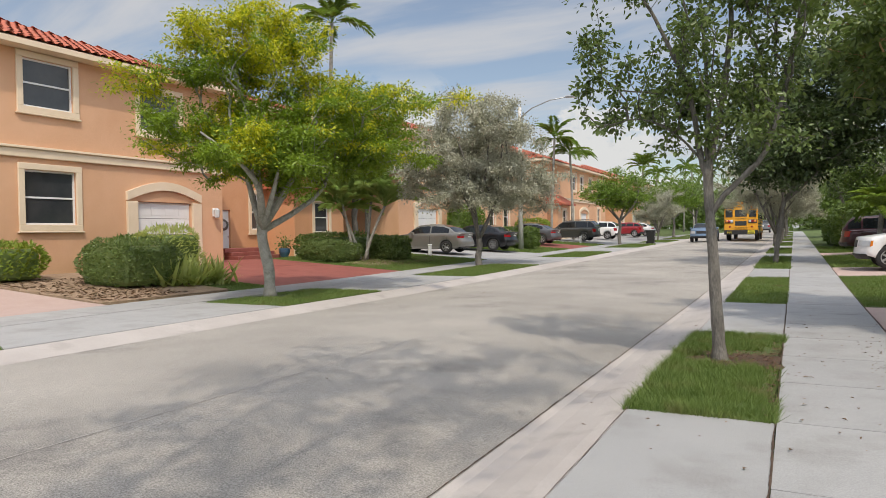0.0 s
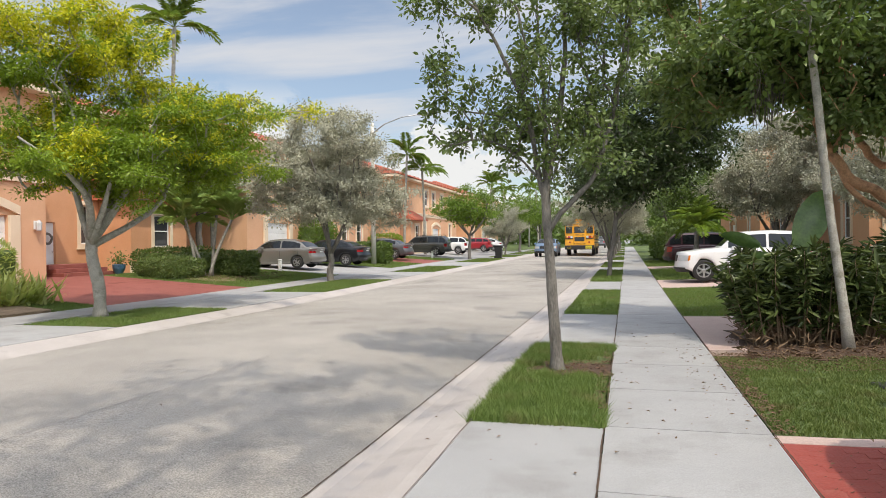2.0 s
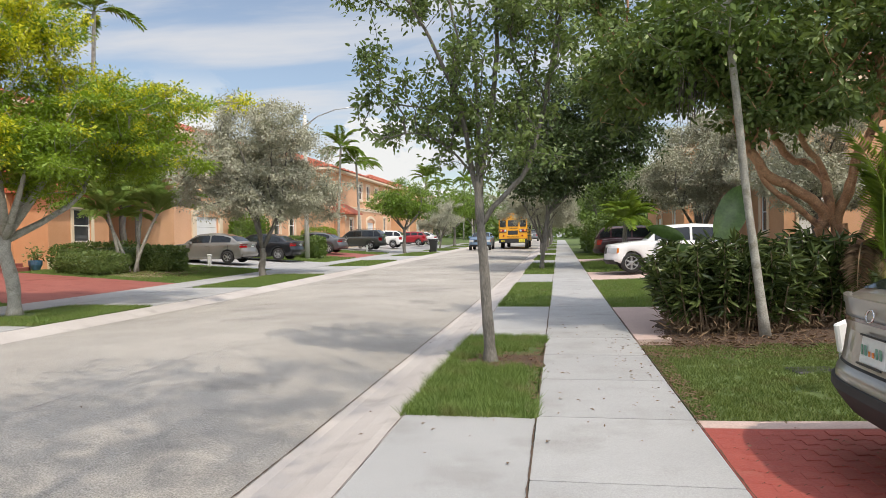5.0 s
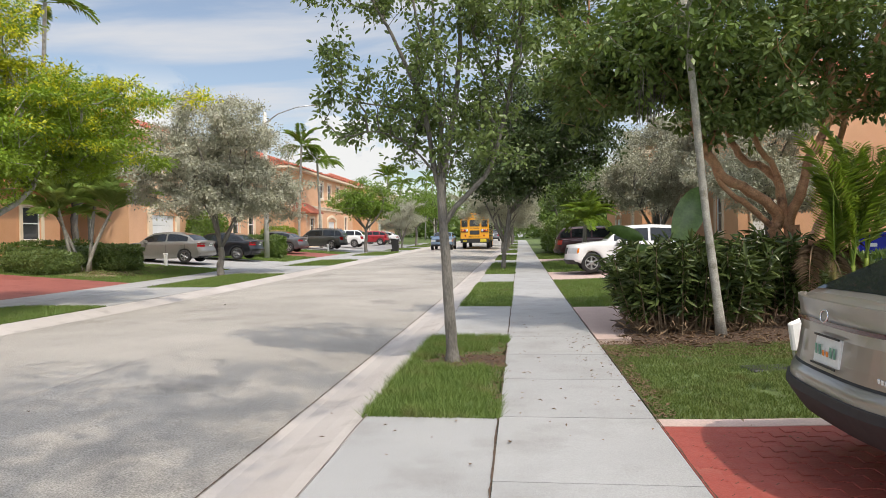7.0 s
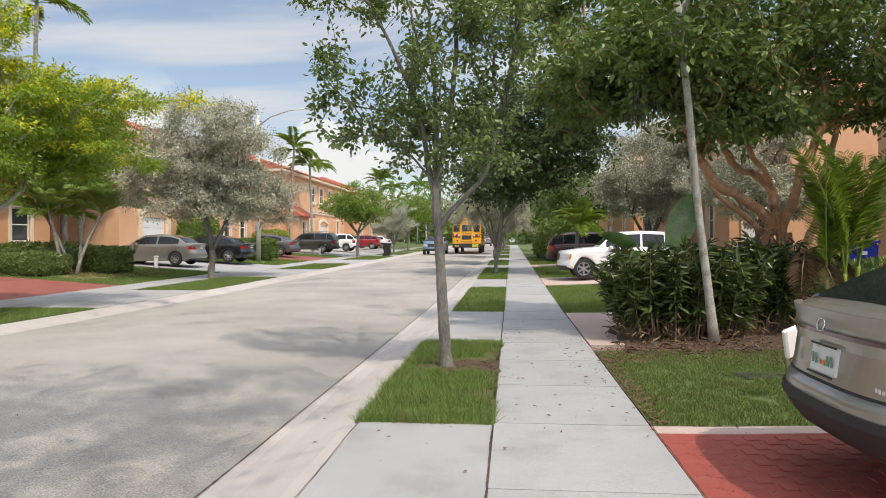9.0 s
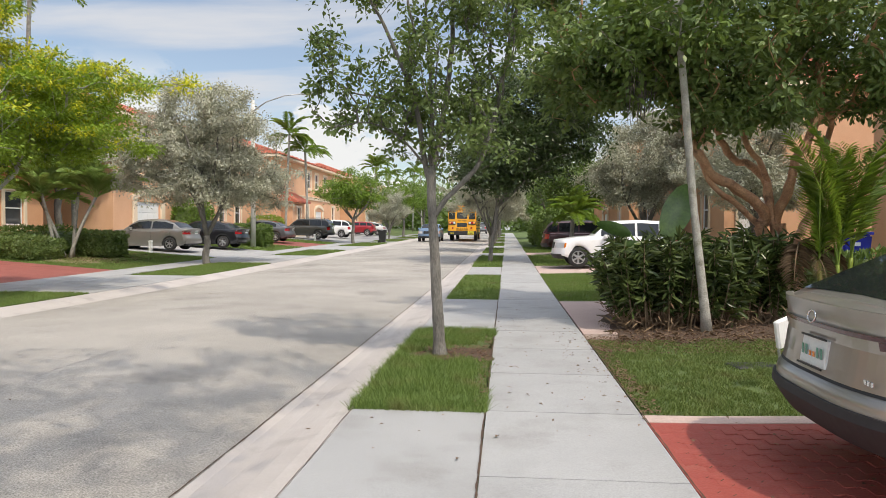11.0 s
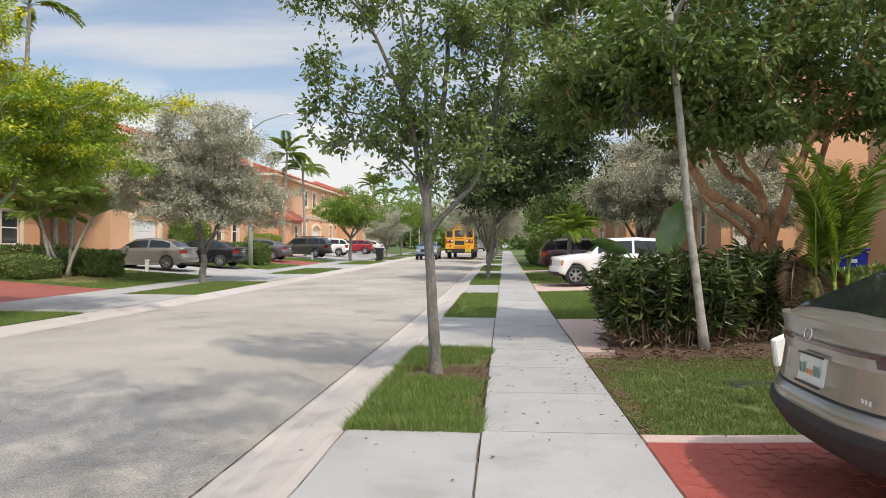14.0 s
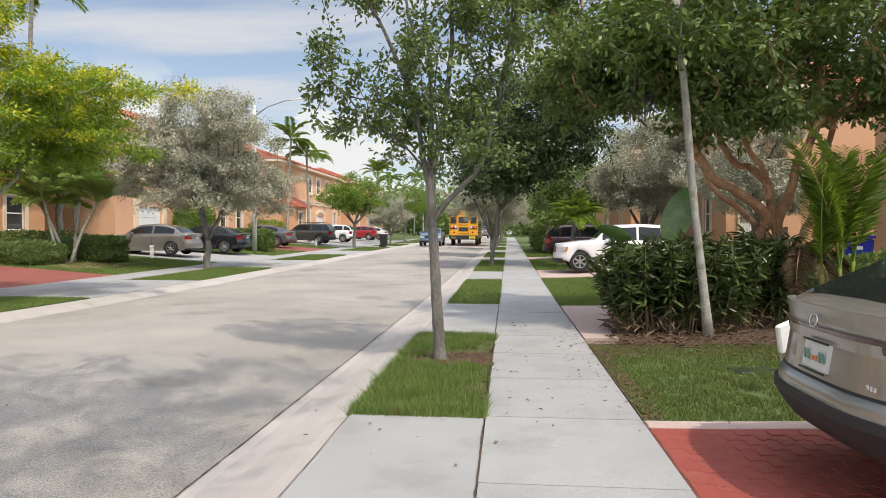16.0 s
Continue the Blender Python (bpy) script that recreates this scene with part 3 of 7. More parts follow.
def garage_part(house, a, z, w, h, colour=None):
    g_bm = bmesh.new()
    for s in (-1, 1):
        box(g_bm, 0.10, 0.40, h, 0.05, a + s * (w / 2 + 0.2), z, 0.01)
    # curved head band
    n = 14
    ring = []
    for k in range(n + 1):
        u = k / n
        aa = a - (w / 2 + 0.4) + (w + 0.8) * u
        zz = z + h + 0.02 + 0.38 * math.sin(math.pi * u)
        ring.append((aa, zz))
    for (p, q), (r, s2) in zip(ring, ring[1:]):
        vs = [g_bm.verts.new(c) for c in ((0.1, p, q), (0.1, r, s2), (0.1, r, s2 + 0.28), (0.1, p, q + 0.28), (0, p, q), (0, r, s2), (0, r, s2 + 0.28), (0, p, q + 0.28))]
        for f in ((0, 1, 2, 3), (4, 7, 6, 5), (0, 4, 5, 1), (3, 2, 6, 7), (0, 3, 7, 4), (1, 5, 6, 2)):
            g_bm.faces.new([vs[i] for i in f])
    surround = part("garage_surround", g_bm, M["trim"], house)
    bm = bmesh.new()
    rows = 4
    for k in range(rows):
        box(bm, 0.05, w - 0.02, h / rows - 0.012, -0.13, a, z + k * h / rows, 0.006)
        for c in range(4):
            box(bm, 0.012, w / 4 - 0.16, h / rows - 0.2, -0.103, a - w / 2 + w / 8 + c * w / 4, z + k * h / rows + 0.1, 0.004)
    part("garage_door", bm, M["white"], house, "white panelled garage door")
    return surround


def tiled_roof(house, y0, y1, x_front, x_back, z, pitch, over=0.55):
    """A hipped roof with rows of round tiles; local x runs to the street."""
    xf, xb, ya, yb = x_front + over, x_back - over, y0 - over, y1 + over
    half = (xf - xb) / 2
    ridge = z + half * pitch
    ra, rb = ya + half, yb - half
    if ra > rb:
        ra = rb = (ya + yb) / 2
    xm = (xf + xb) / 2
    bm = bmesh.new()
    c = [bm.verts.new(p) for p in ((xf, ya, z), (xf, yb, z), (xb, yb, z), (xb, ya, z), (xm, ra, ridge), (xm, rb, ridge))]
    d = [bm.verts.new((p[0], p[1], z - 0.16)) for p in ((xf, ya), (xf, yb), (xb, yb), (xb, ya))]
    for f in ((c[0], c[1], c[5], c[4]), (c[1], c[2], c[5]), (c[2], c[3], c[4], c[5]), (c[3], c[0], c[4])):
        bm.faces.new(f)
    bm.faces.new(d)
    for k in range(4):
        bm.faces.new((c[k], d[k], d[(k + 1) % 4], c[(k + 1) % 4]))
    bmesh.ops.recalc_face_normals(bm, faces=bm.faces[:])
    roof = part("roof", bm, M["trim"], house, "cream eaves under the roof")
    # tile courses on the street slope and the two hips
    verts, faces = [], []
    slope_len = math.hypot(half, ridge - z)
    rows = int(slope_len / 0.36)

    def course(p0, p1, up, out):
        n = max(2, int((p1 - p0).length / 0.28))
        along = (p1 - p0) / n
        for k in range(n):
            base = len(verts)
            for e, (lift, back) in enumerate(((0.05, 0.0), (0.02, 1.0))):
                for q in range(5):
                    t = q / 4
                    verts.append(p0 + along * (k + t) + up * (0.40 * back) + out * (lift + 0.06 * math.sin(math.pi * t)))
            for q in range(4):
                faces.append((base + q, base + q + 1, base + 5 + q + 1, base + 5 + q))
    for a, b, m0, m1 in ((Vector((xf, ya, z)), Vector((xf, yb, z)), Vector((xm, ra, ridge)), Vector((xm, rb, ridge))),
                         (Vector((xb, ya, z)), Vector((xf, ya, z)), Vector((xm, ra, ridge)), Vector((xm, ra, ridge))),
                         (Vector((xf, yb, z)), Vector((xb, yb, z)), Vector((xm, rb, ridge)), Vector((xm, rb, ridge)))):
        mid_low, mid_up = (a + b) / 2, (m0 + m1) / 2
        along = (b - a).normalized()
        up = (mid_up - mid_low)
        up -= along * up.dot(along)
        up.normalize()
        out = along.cross(up)
        if out.z < 0:
            out.negate()
        for r in range(rows):
            u = r / rows
            p0, p1 = a.lerp(m0, u), b.lerp(m1, u)
            if (p1 - p0).length > 0.3:
                course(p0, p1, up, out)
    t = raw("tiles", [tuple(v) for v in verts], faces, M["tile"], roof)
    t["label"] = "red barrel roof tiles"
    t["kind"] = "stuff"
    return roof


def house(side, x, y0, y1, depth, wall_h, label, openings, garage=(), mat_key="stucco", band=3.55, doors=(), wing=None, pitch=0.36):
    """A stucco house whose facade plane is at x; side = 1 when the street is towards +x."""
    base = min(ground_z(x, y0), ground_z(x, y1)) - 0.1
    h = thing("house", x, 0, base, label, "house", "houses along the street")
    if side < 0:
        h.matrix_world = pose(x, y0 + y1, base, 0, 0, 180)
    zs = wall_h
    holes = [(a - w / 2, a + w / 2, z, z + hh) for a, z, w, hh in openings] + [(a - w / 2, a + w / 2, 0.1, hh) for a, w, hh in garage] + [(a - w / 2, a + w / 2, 0.1, hh) for a, w, hh in doors]
    bm = bmesh.new()
    wall_with_holes(bm, y0, y1, 0, zs, holes, 0.22)
    part("front_wall", bm, M[mat_key], h)
    for y in (y0, y1):
        bm = bmesh.new()
        box(bm, depth - 0.24, 0.22, zs, -depth / 2 - 0.1, y + (0.11 if y == y0 else -0.11), 0)
        part("side_wall", bm, M[mat_key], h)
    bm = bmesh.new()
    box(bm, 0.2, y1 - y0 - 0.5, zs - 0.1, -depth, (y0 + y1) / 2, 0)
    part("back_wall", bm, M[mat_key], h)
    # black sheet behind the openings: its colour stands in for unlit rooms
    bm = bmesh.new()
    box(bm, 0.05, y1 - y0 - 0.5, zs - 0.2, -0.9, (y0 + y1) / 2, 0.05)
    part("inner_wall", bm, M["black"], h, "black backing sheet standing in for unlit rooms behind the windows")
    if band:
        bm = bmesh.new()
        box(bm, 0.09, y1 - y0 + 0.1, 0.24, 0.046, (y0 + y1) / 2, band, 0.015)
        box(bm, 0.15, y1 - y0 + 0.16, 0.07, 0.076, (y0 + y1) / 2, band + 0.242, 0.01)
        part("storey_band", bm, M["trim"], h, "cream moulded band")
    for a, z, w, hh in openings:
        window_part(h, a, z, w, hh, 1)
    for a, w, hh in garage:
        garage_part(h, a, 0.1, w, hh - 0.1)
    for a, w, hh in doors:
        bm = bmesh.new()
        box(bm, 0.06, w - 0.01, hh - 0.11, -0.12, a, 0.1, 0.01)
        for zz, ph in ((0.3, 0.7), (1.15, 0.75)):
            for s in (-1, 1):
                box(bm, 0.02, w * 0.32, ph, -0.084, a + s * w * 0.22, zz, 0.008)
        d = part("door", bm, M["white"], h, "white panelled front door")
        bm = bmesh.new()
        bmesh.ops.create_uvsphere(bm, u_segments=10, v_segments=8, radius=0.035, matrix=pose(-0.06, a + w * 0.4, 1.05))
        part("knob", bm, M["chrome"], d)
    tiled_roof(h, y0, y1, 0, -depth, zs + 0.16, pitch)
    if wing:
        wy0, wy1, wd, wh, wins = wing
        bm = bmesh.new()
        wall_with_holes(bm, wy0, wy1, 0, wh, [(a - w / 2, a + w / 2, z, z + hh) for a, z, w, hh in wins], 0.2)
        bmesh.ops.translate(bm, vec=(wd, 0, 0), verts=bm.verts[:])
        part("wing_wall", bm, M[mat_key], h)
        for yy in (wy0 + 0.1, wy1 - 0.1):
            bm = bmesh.new()
            box(bm, wd - 0.206, 0.2, wh, (wd - 0.2) / 2, yy, 0)
            part("wing_side_wall", bm, M[mat_key], h)
        for a, z, w, hh in wins:
            window_part(h, a, z, w, hh, 1).location.x = wd
        bm = bmesh.new()
        box(bm, 0.10, wy1 - wy0 + 0.12, 0.55, wd + 0.02, (wy0 + wy1) / 2, 0.02, 0.01)
        part("plinth", bm, M["trim"], h, "cream plinth")
        bm = bmesh.new()
        prism(bm, [(-0.0, wh + 1.0), (wd + 0.5, wh + 0.12), (wd + 0.5, wh + 0.003), (0.0, wh + 0.003)], wy0 - 0.4, wy1 + 0.4, "y")
        part("wing_roof", bm, M["tile"], h, "low red tiled roof over the wing")
    return h


H1 = house(1, -19.0, 1.0, 20.0, 11, 6.38, "two-storey orange stucco house with red tiled roof",
      [(13.3, 4.82, 1.5, 1.36), (13.3, 1.5, 1.55, 1.55), (17.2, 4.62, 1.6, 1.32), (9.8, 4.82, 1.5, 1.36), (9.6, 1.5, 1.55, 1.55), (5.0, 4.82, 1.6, 1.36)], [(17.35, 2.3, 2.28)], band=3.38)
house(1, -21.6, 20.0, 29.6, 9, 6.75, "recessed orange stucco house front with white door and cream trim",
      [(24.6, 1.35, 0.5, 1.6), (23.0, 4.8, 1.2, 1.4), (26.6, 4.8, 1.2, 1.4)], (), "stucco_deep", 0, [(22.6, 0.95, 2.2)], wing=(25.4, 29.2, 1.6, 3.2, [(27.4, 1.2, 1.1, 1.4)]))
house(1, -19.4, 33.6, 51.5, 11, 6.6, "two-storey orange stucco house behind parked cars",
      [(36.5, 4.7, 1.3, 1.4), (40.2, 4.7, 1.3, 1.4), (44.5, 4.7, 1.3, 1.4), (48.5, 4.7, 1.3, 1.4), (46.8, 1.3, 1.1, 1.6), (49.6, 1.3, 1.1, 1.6)], [(37.0, 2.6, 2.4), (42.2, 2.6, 2.4)], "stucco", 3.55)
house(1, -19.0, 56.5, 79.0, 11, 6.7, "two-storey orange stucco house with cream window trim and red roof",
      [(66.5, 4.7, 1.2, 1.5), (69.2, 4.7, 1.2, 1.5), (72.5, 4.7, 1.2, 1.5), (76.0, 4.7, 1.2, 1.5), (65.8, 1.4, 1.1, 1.7), (75.8, 1.4, 1.1, 1.7)], [(70.0, 2.6, 2.5)], "stucco", 3.55, wing=(58.2, 61.6, 1.0, 3.0, [(60.0, 1.3, 1.0, 1.3)]))
house(1, -19.0, 84.0, 106.0, 11, 6.7, "two-storey orange stucco house far along the street",
      [(88, 4.7, 1.2, 1.5), (93, 4.7, 1.2, 1.5), (99, 4.7, 1.2, 1.5), (88, 1.4, 1.2, 1.7)], [(95.0, 2.6, 2.5)], "stucco_deep", 3.55)
# east side; local facades are turned to face the street
HOUSE_E = house(-1, 8.6, 28.5, 46.0, 11, 6.7, "two-storey orange stucco house with cream trim behind a lawn",
      [(32.0, 4.7, 1.2, 1.4), (36.0, 4.7, 1.2, 1.4), (42.0, 4.7, 1.2, 1.4), (31.5, 1.3, 1.0, 1.6), (43.5, 1.3, 1.0, 1.6)], [(37.5, 2.6, 2.4)], "stucco", 3.55)
house(-1, 12.0, 5.0, 24.4, 9, 6.7, "two-storey orange stucco house beside a hedge in shade", [(8.5, 1.3, 1.0, 1.6), (8.5, 4.7, 1.2, 1.4)], [(14.5, 2.6, 2.4)], "stucco", 3.55)
house(-1, 8.8, 50.5, 70.0, 11, 6.7, "two-storey orange stucco house far along the street", [(54, 4.7, 1.2, 1.4), (60, 4.7, 1.2, 1.4), (66, 1.3, 1.0, 1.6)], [(58.5, 2.6, 2.4)], "stucco_deep", 3.55)


# ---- trees ----
def leaf_mesh(name, pts, dirs, size, aspect, material, parent, rng, fold=0.25, flat=0.5, size_var=0.35, full=False):
    """One small folded leaf at each point; full leaves have six corners, plain ones four."""
    n = len(pts)
    d = dirs + rng.normal(0, 0.55, (n, 3))
    d /= np.linalg.norm(d, axis=1)[:, None] + 1e-9
    up = rng.normal(0, 1, (n, 3))
    up[:, 2] += flat * 2.0
    s = np.cross(d, up)
    s /= np.linalg.norm(s, axis=1)[:, None] + 1e-9
    nn = np.cross(s, d)
    L = (size * rng.uniform(1 - size_var, 1 + size_var, n))[:, None]
    W = L * aspect / 2
    if full:
        sag = -0.12 * L * nn
        edge = [pts + t * L * d + g * k * W * s + fold * k * W * nn + sag * t * t for g in (1, -1) for t, k in ((0.32, 0.95), (0.70, 0.80))]
        v = np.stack([pts, edge[0], edge[1], pts + L * d + sag, edge[3], edge[2]], 1)
        b = 6 * np.arange(n)[:, None]
        f = np.concatenate([b + np.array([[0, 1, 2, 3]]), b + np.array([[0, 3, 4, 5]])])
    else:
        v = np.stack([pts, pts + 0.45 * L * d + W * s + fold * W * nn, pts + L * d, pts + 0.45 * L * d - W * s + fold * W * nn], 1)
        b = 4 * np.arange(n)[:, None]
        f = np.concatenate([b + np.array([[0, 1, 2]]), b + np.array([[0, 2, 3]])])
    return raw(name, v, f, material, parent)


def bent(p, q, rng, n=4, bow=0.12):
    """Points from p to q along a slightly crooked, upward-bowed line."""
    p, q = np.array(p, float), np.array(q, float)
    L = np.linalg.norm(q - p)
    off = rng.normal(0, bow * L, 3)
    off[2] = abs(off[2]) * 0.5
    return [tuple(p + (q - p) * t + off * math.sin(math.pi * t)) for t in np.linspace(0, 1, n + 1)]


def smooth_line(pts, step=0.12):
    """A curve through the given points."""
    P = [np.array(p, float) for p in pts]
    P = [2 * P[0] - P[1]] + P + [2 * P[-1] - P[-2]]
    out = []
    for a, b, c, d in zip(P, P[1:], P[2:], P[3:]):
        n = max(2, int(np.linalg.norm(c - b) / step))
        for t in np.arange(n) / n:
            out.append(0.5 * (2 * b + (c - a) * t + (2 * a - 5 * b + 4 * c - d) * t * t + (3 * b - a - 3 * c + d) * t ** 3))
    return out + [P[-2]]


def tree(name, x, y, label, category, fork, trunk_r, blobs, clumps, leaves, clump_r, leaf, aspect, leaf_mat, bark, seed, lean=(0, 0), limbs=6, limb_pts=None, shell=0.55, flat=0.5, group="", squash=0.75, hang=0.0, twig_r=0.012, stems=None, cluster=None, tips=None, full=False, along=0.45, bias=0.3):
    """A tapered trunk with limbs; boughs grow from them to each clump in turn, nearest first, and bear the leaves.
    blobs: (dx, dy, z, rx, ry, rz, weight) about the foot. stems: (points, first radius, last radius) of drawn limbs.
    cluster: (count, radius) gathers the clumps in tufts. tips: (material, share, label) of young outer leaves, coloured
    as sunlit too."""
    rng = np.random.default_rng(seed)
    z0 = ground_z(x, y)
    top = thing(name, x, y, z0 - 0.02, label, category, group)
    w = np.array([b[6] for b in blobs], float)
    count = cluster[0] if cluster else clumps
    pick = rng.choice(len(blobs), count, p=w / w.sum())
    u = rng.normal(0, 1, (count, 3))
    u /= np.linalg.norm(u, axis=1)[:, None]
    r = rng.uniform(0, 1, count) ** (1 / 3)
    r = shell * (0.72 + 0.28 * r) + (1 - shell) * r
    r = r * (1 + 0.16 * np.clip(rng.normal(0, 1, count), -2, 1.6))
    B = np.array([b[:6] for b in blobs])[pick]
    centres = B[:, :3] + u * r[:, None] * B[:, 3:6]
    outer = r.copy()
    if cluster:
        own = rng.integers(0, count, clumps)
        o = np.clip(rng.normal(0, 1, (clumps, 3)), -1.8, 1.8) * cluster[1] * rng.uniform(0.6, 1.3, count)[own][:, None]
        o[:, 2] *= squash * 0.8
        centres, outer = centres[own] + o, outer[own]
    bm = bmesh.new()
    nodes, rad = [], []

    def limb(pts, r0, r1, sides):
        k = len(pts)
        rr = [(r0 + (r1 - r0) * i / (k - 1)) * (1 + 0.05 * rng.normal()) for i in range(k)]
        tube(bm, [tuple(p) for p in pts], rr, sides)
        return rr
    if stems:
        for k, (pts, r0, r1) in enumerate(stems):
            line = smooth_line(pts)
            if k:
                wig = [0.12 * r0 * rng.normal(0, 1, 3) for _ in line]
                line = [p + q for p, q in zip(line, wig)]
            rr = limb(line, r0, r1, 14 if k == 0 else 9)
            keep = range(int(len(line) * (0.92 if k == 0 else 0.3)), len(line))
            nodes += [line[i] for i in keep]
            rad += [rr[i] for i in keep]
        foot_z = 0.35
    else:
        fx, fy = lean
        nt = 14
        line, rr = [], []
        for k in range(nt + 1):
            t = k / nt
            wob = 0.35 * trunk_r * math.sin(math.pi * t)
            line.append((fx * t + wob * math.sin(5.1 * t + seed), fy * t + wob * math.cos(4.3 * t + seed), fork * t))
            rr.append(trunk_r * (1.0 - 0.14 * t + 0.42 * math.exp(-14 * t)) * (1 + 0.05 * rng.normal()))
        tube(bm, line, rr, 14)
        ends = list(limb_pts or [])
        if not ends:
            for k in range(limbs):
                a = 2 * math.pi * (k + 0.35 * rng.random()) / limbs
                b = blobs[k % len(blobs)]
                ends.append((b[0] + 0.55 * b[3] * math.cos(a), b[1] + 0.55 * b[4] * math.sin(a), b[2] + b[5] * rng.uniform(-0.1, 0.6)))
        for k, e in enumerate(ends):
            pts = bent((fx, fy, fork * (0.88 + 0.10 * rng.random())), e, rng, 6, 0.09)
            rr = limb(pts, trunk_r * 0.62, trunk_r * 0.16, 8)
            nodes += [np.array(p) for p in pts[1:]]
            rad += rr[1:]
    for v in bm.verts:
        v.co.x += 0.07 * trunk_r * noise.noise(v.co * 9)
        v.co.y += 0.07 * trunk_r * noise.noise(v.co * 9 + Vector((7, 0, 0)))
        if stems and v.co.z < foot_z:
            g = 1 + 0.45 * (1 - v.co.z / foot_z) ** 2 * (1 + 0.25 * math.sin(5 * math.atan2(v.co.y, v.co.x)))
            v.co.x, v.co.y = v.co.x * g, v.co.y * g
    part("trunk", bm, bark, top, smooth=True)
    # boughs: each clump joins the nearest wood, and its branch then serves as wood for the next
    P = [np.array(p) for p in nodes]
    par = [-1] * len(P)
    load = [0] * len(P)
    drop = np.array([0, 0, bias])
    left = np.arange(clumps)
    N = np.array(P)
    D = np.linalg.norm((centres - drop)[:, None, :] - N[None], axis=2)
    best, who = D.min(1), D.argmin(1)
    chains = []
    done = np.zeros(clumps, bool)
    for _ in range(clumps):
        i = int(np.argmin(np.where(done, 1e9, best)))
        done[i] = True
        j = int(who[i])
        pts = bent(P[j], centres[i], rng, 3, 0.10)
        ids, last = [j], j
        for p in pts[1:]:
            P.append(np.array(p))
            par.append(last)
            load.append(0)
            last = len(P) - 1
            ids.append(last)
            dd = np.linalg.norm(centres - drop - P[last], axis=1)
            closer = dd < best
            best[closer], who[closer] = dd[closer], last
        chains.append((i, ids))
        k = last
        while k >= 0:
            load[k] += 1
            k = par[k]
    bm = bmesh.new()
    cap_r = trunk_r * 0.42
    line_of = {}
    for i, ids in chains:
        rr = [min(cap_r, twig_r * 0.55 * load[k] ** 0.5) for k in ids[1:]]
        rr = [min(rr[0] * 1.08, cap_r)] + rr
        tube(bm, [tuple(P[k]) for k in ids], rr, 6 if rr[0] > 2 * twig_r else 4, False)
        line_of[i] = (P[ids[1]], P[ids[-1]])
    part("branch_work", bm, bark, top, smooth=True)["kind"] = "stuff"
    per = rng.poisson(leaves, clumps)
    idx = np.repeat(np.arange(clumps), per)
    A = np.array([line_of[i][0] for i in range(clumps)])
    t = np.where(rng.random(len(idx)) < along, rng.random(len(idx)), 1.0)[:, None]
    base = A[idx] + (centres[idx] - A[idx]) * t
    off = np.clip(rng.normal(0, 1, (len(idx), 3)), -1.7, 1.7) * clump_r * rng.uniform(0.6, 1.3, clumps)[idx][:, None]
    off *= np.where(t < 1, 0.45, 1.0)
    off[:, 2] *= squash
    off[:, 2] -= hang * np.abs(rng.normal(0, 1, len(idx)))
    pts = base + off
    ok = pts[:, 2] > 0.15
    dirs = off / (np.linalg.norm(off, axis=1)[:, None] + 1e-6)
    dirs[:, 2] -= 0.25
    young = np.zeros(len(idx), bool)
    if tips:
        # high and outer clumps turn yellow: young growth plus sunlight put into the colour
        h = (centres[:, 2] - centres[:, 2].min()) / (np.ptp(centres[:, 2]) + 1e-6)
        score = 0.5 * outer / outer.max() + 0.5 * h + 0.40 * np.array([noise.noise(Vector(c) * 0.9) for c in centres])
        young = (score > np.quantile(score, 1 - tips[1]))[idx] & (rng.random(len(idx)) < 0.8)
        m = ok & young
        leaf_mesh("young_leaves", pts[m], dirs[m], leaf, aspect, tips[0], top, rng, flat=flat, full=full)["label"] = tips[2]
    m = ok & ~young
    leaf_mesh("crown", pts[m], dirs[m], leaf, aspect, leaf_mat, top, rng, flat=flat, full=full)
    return top


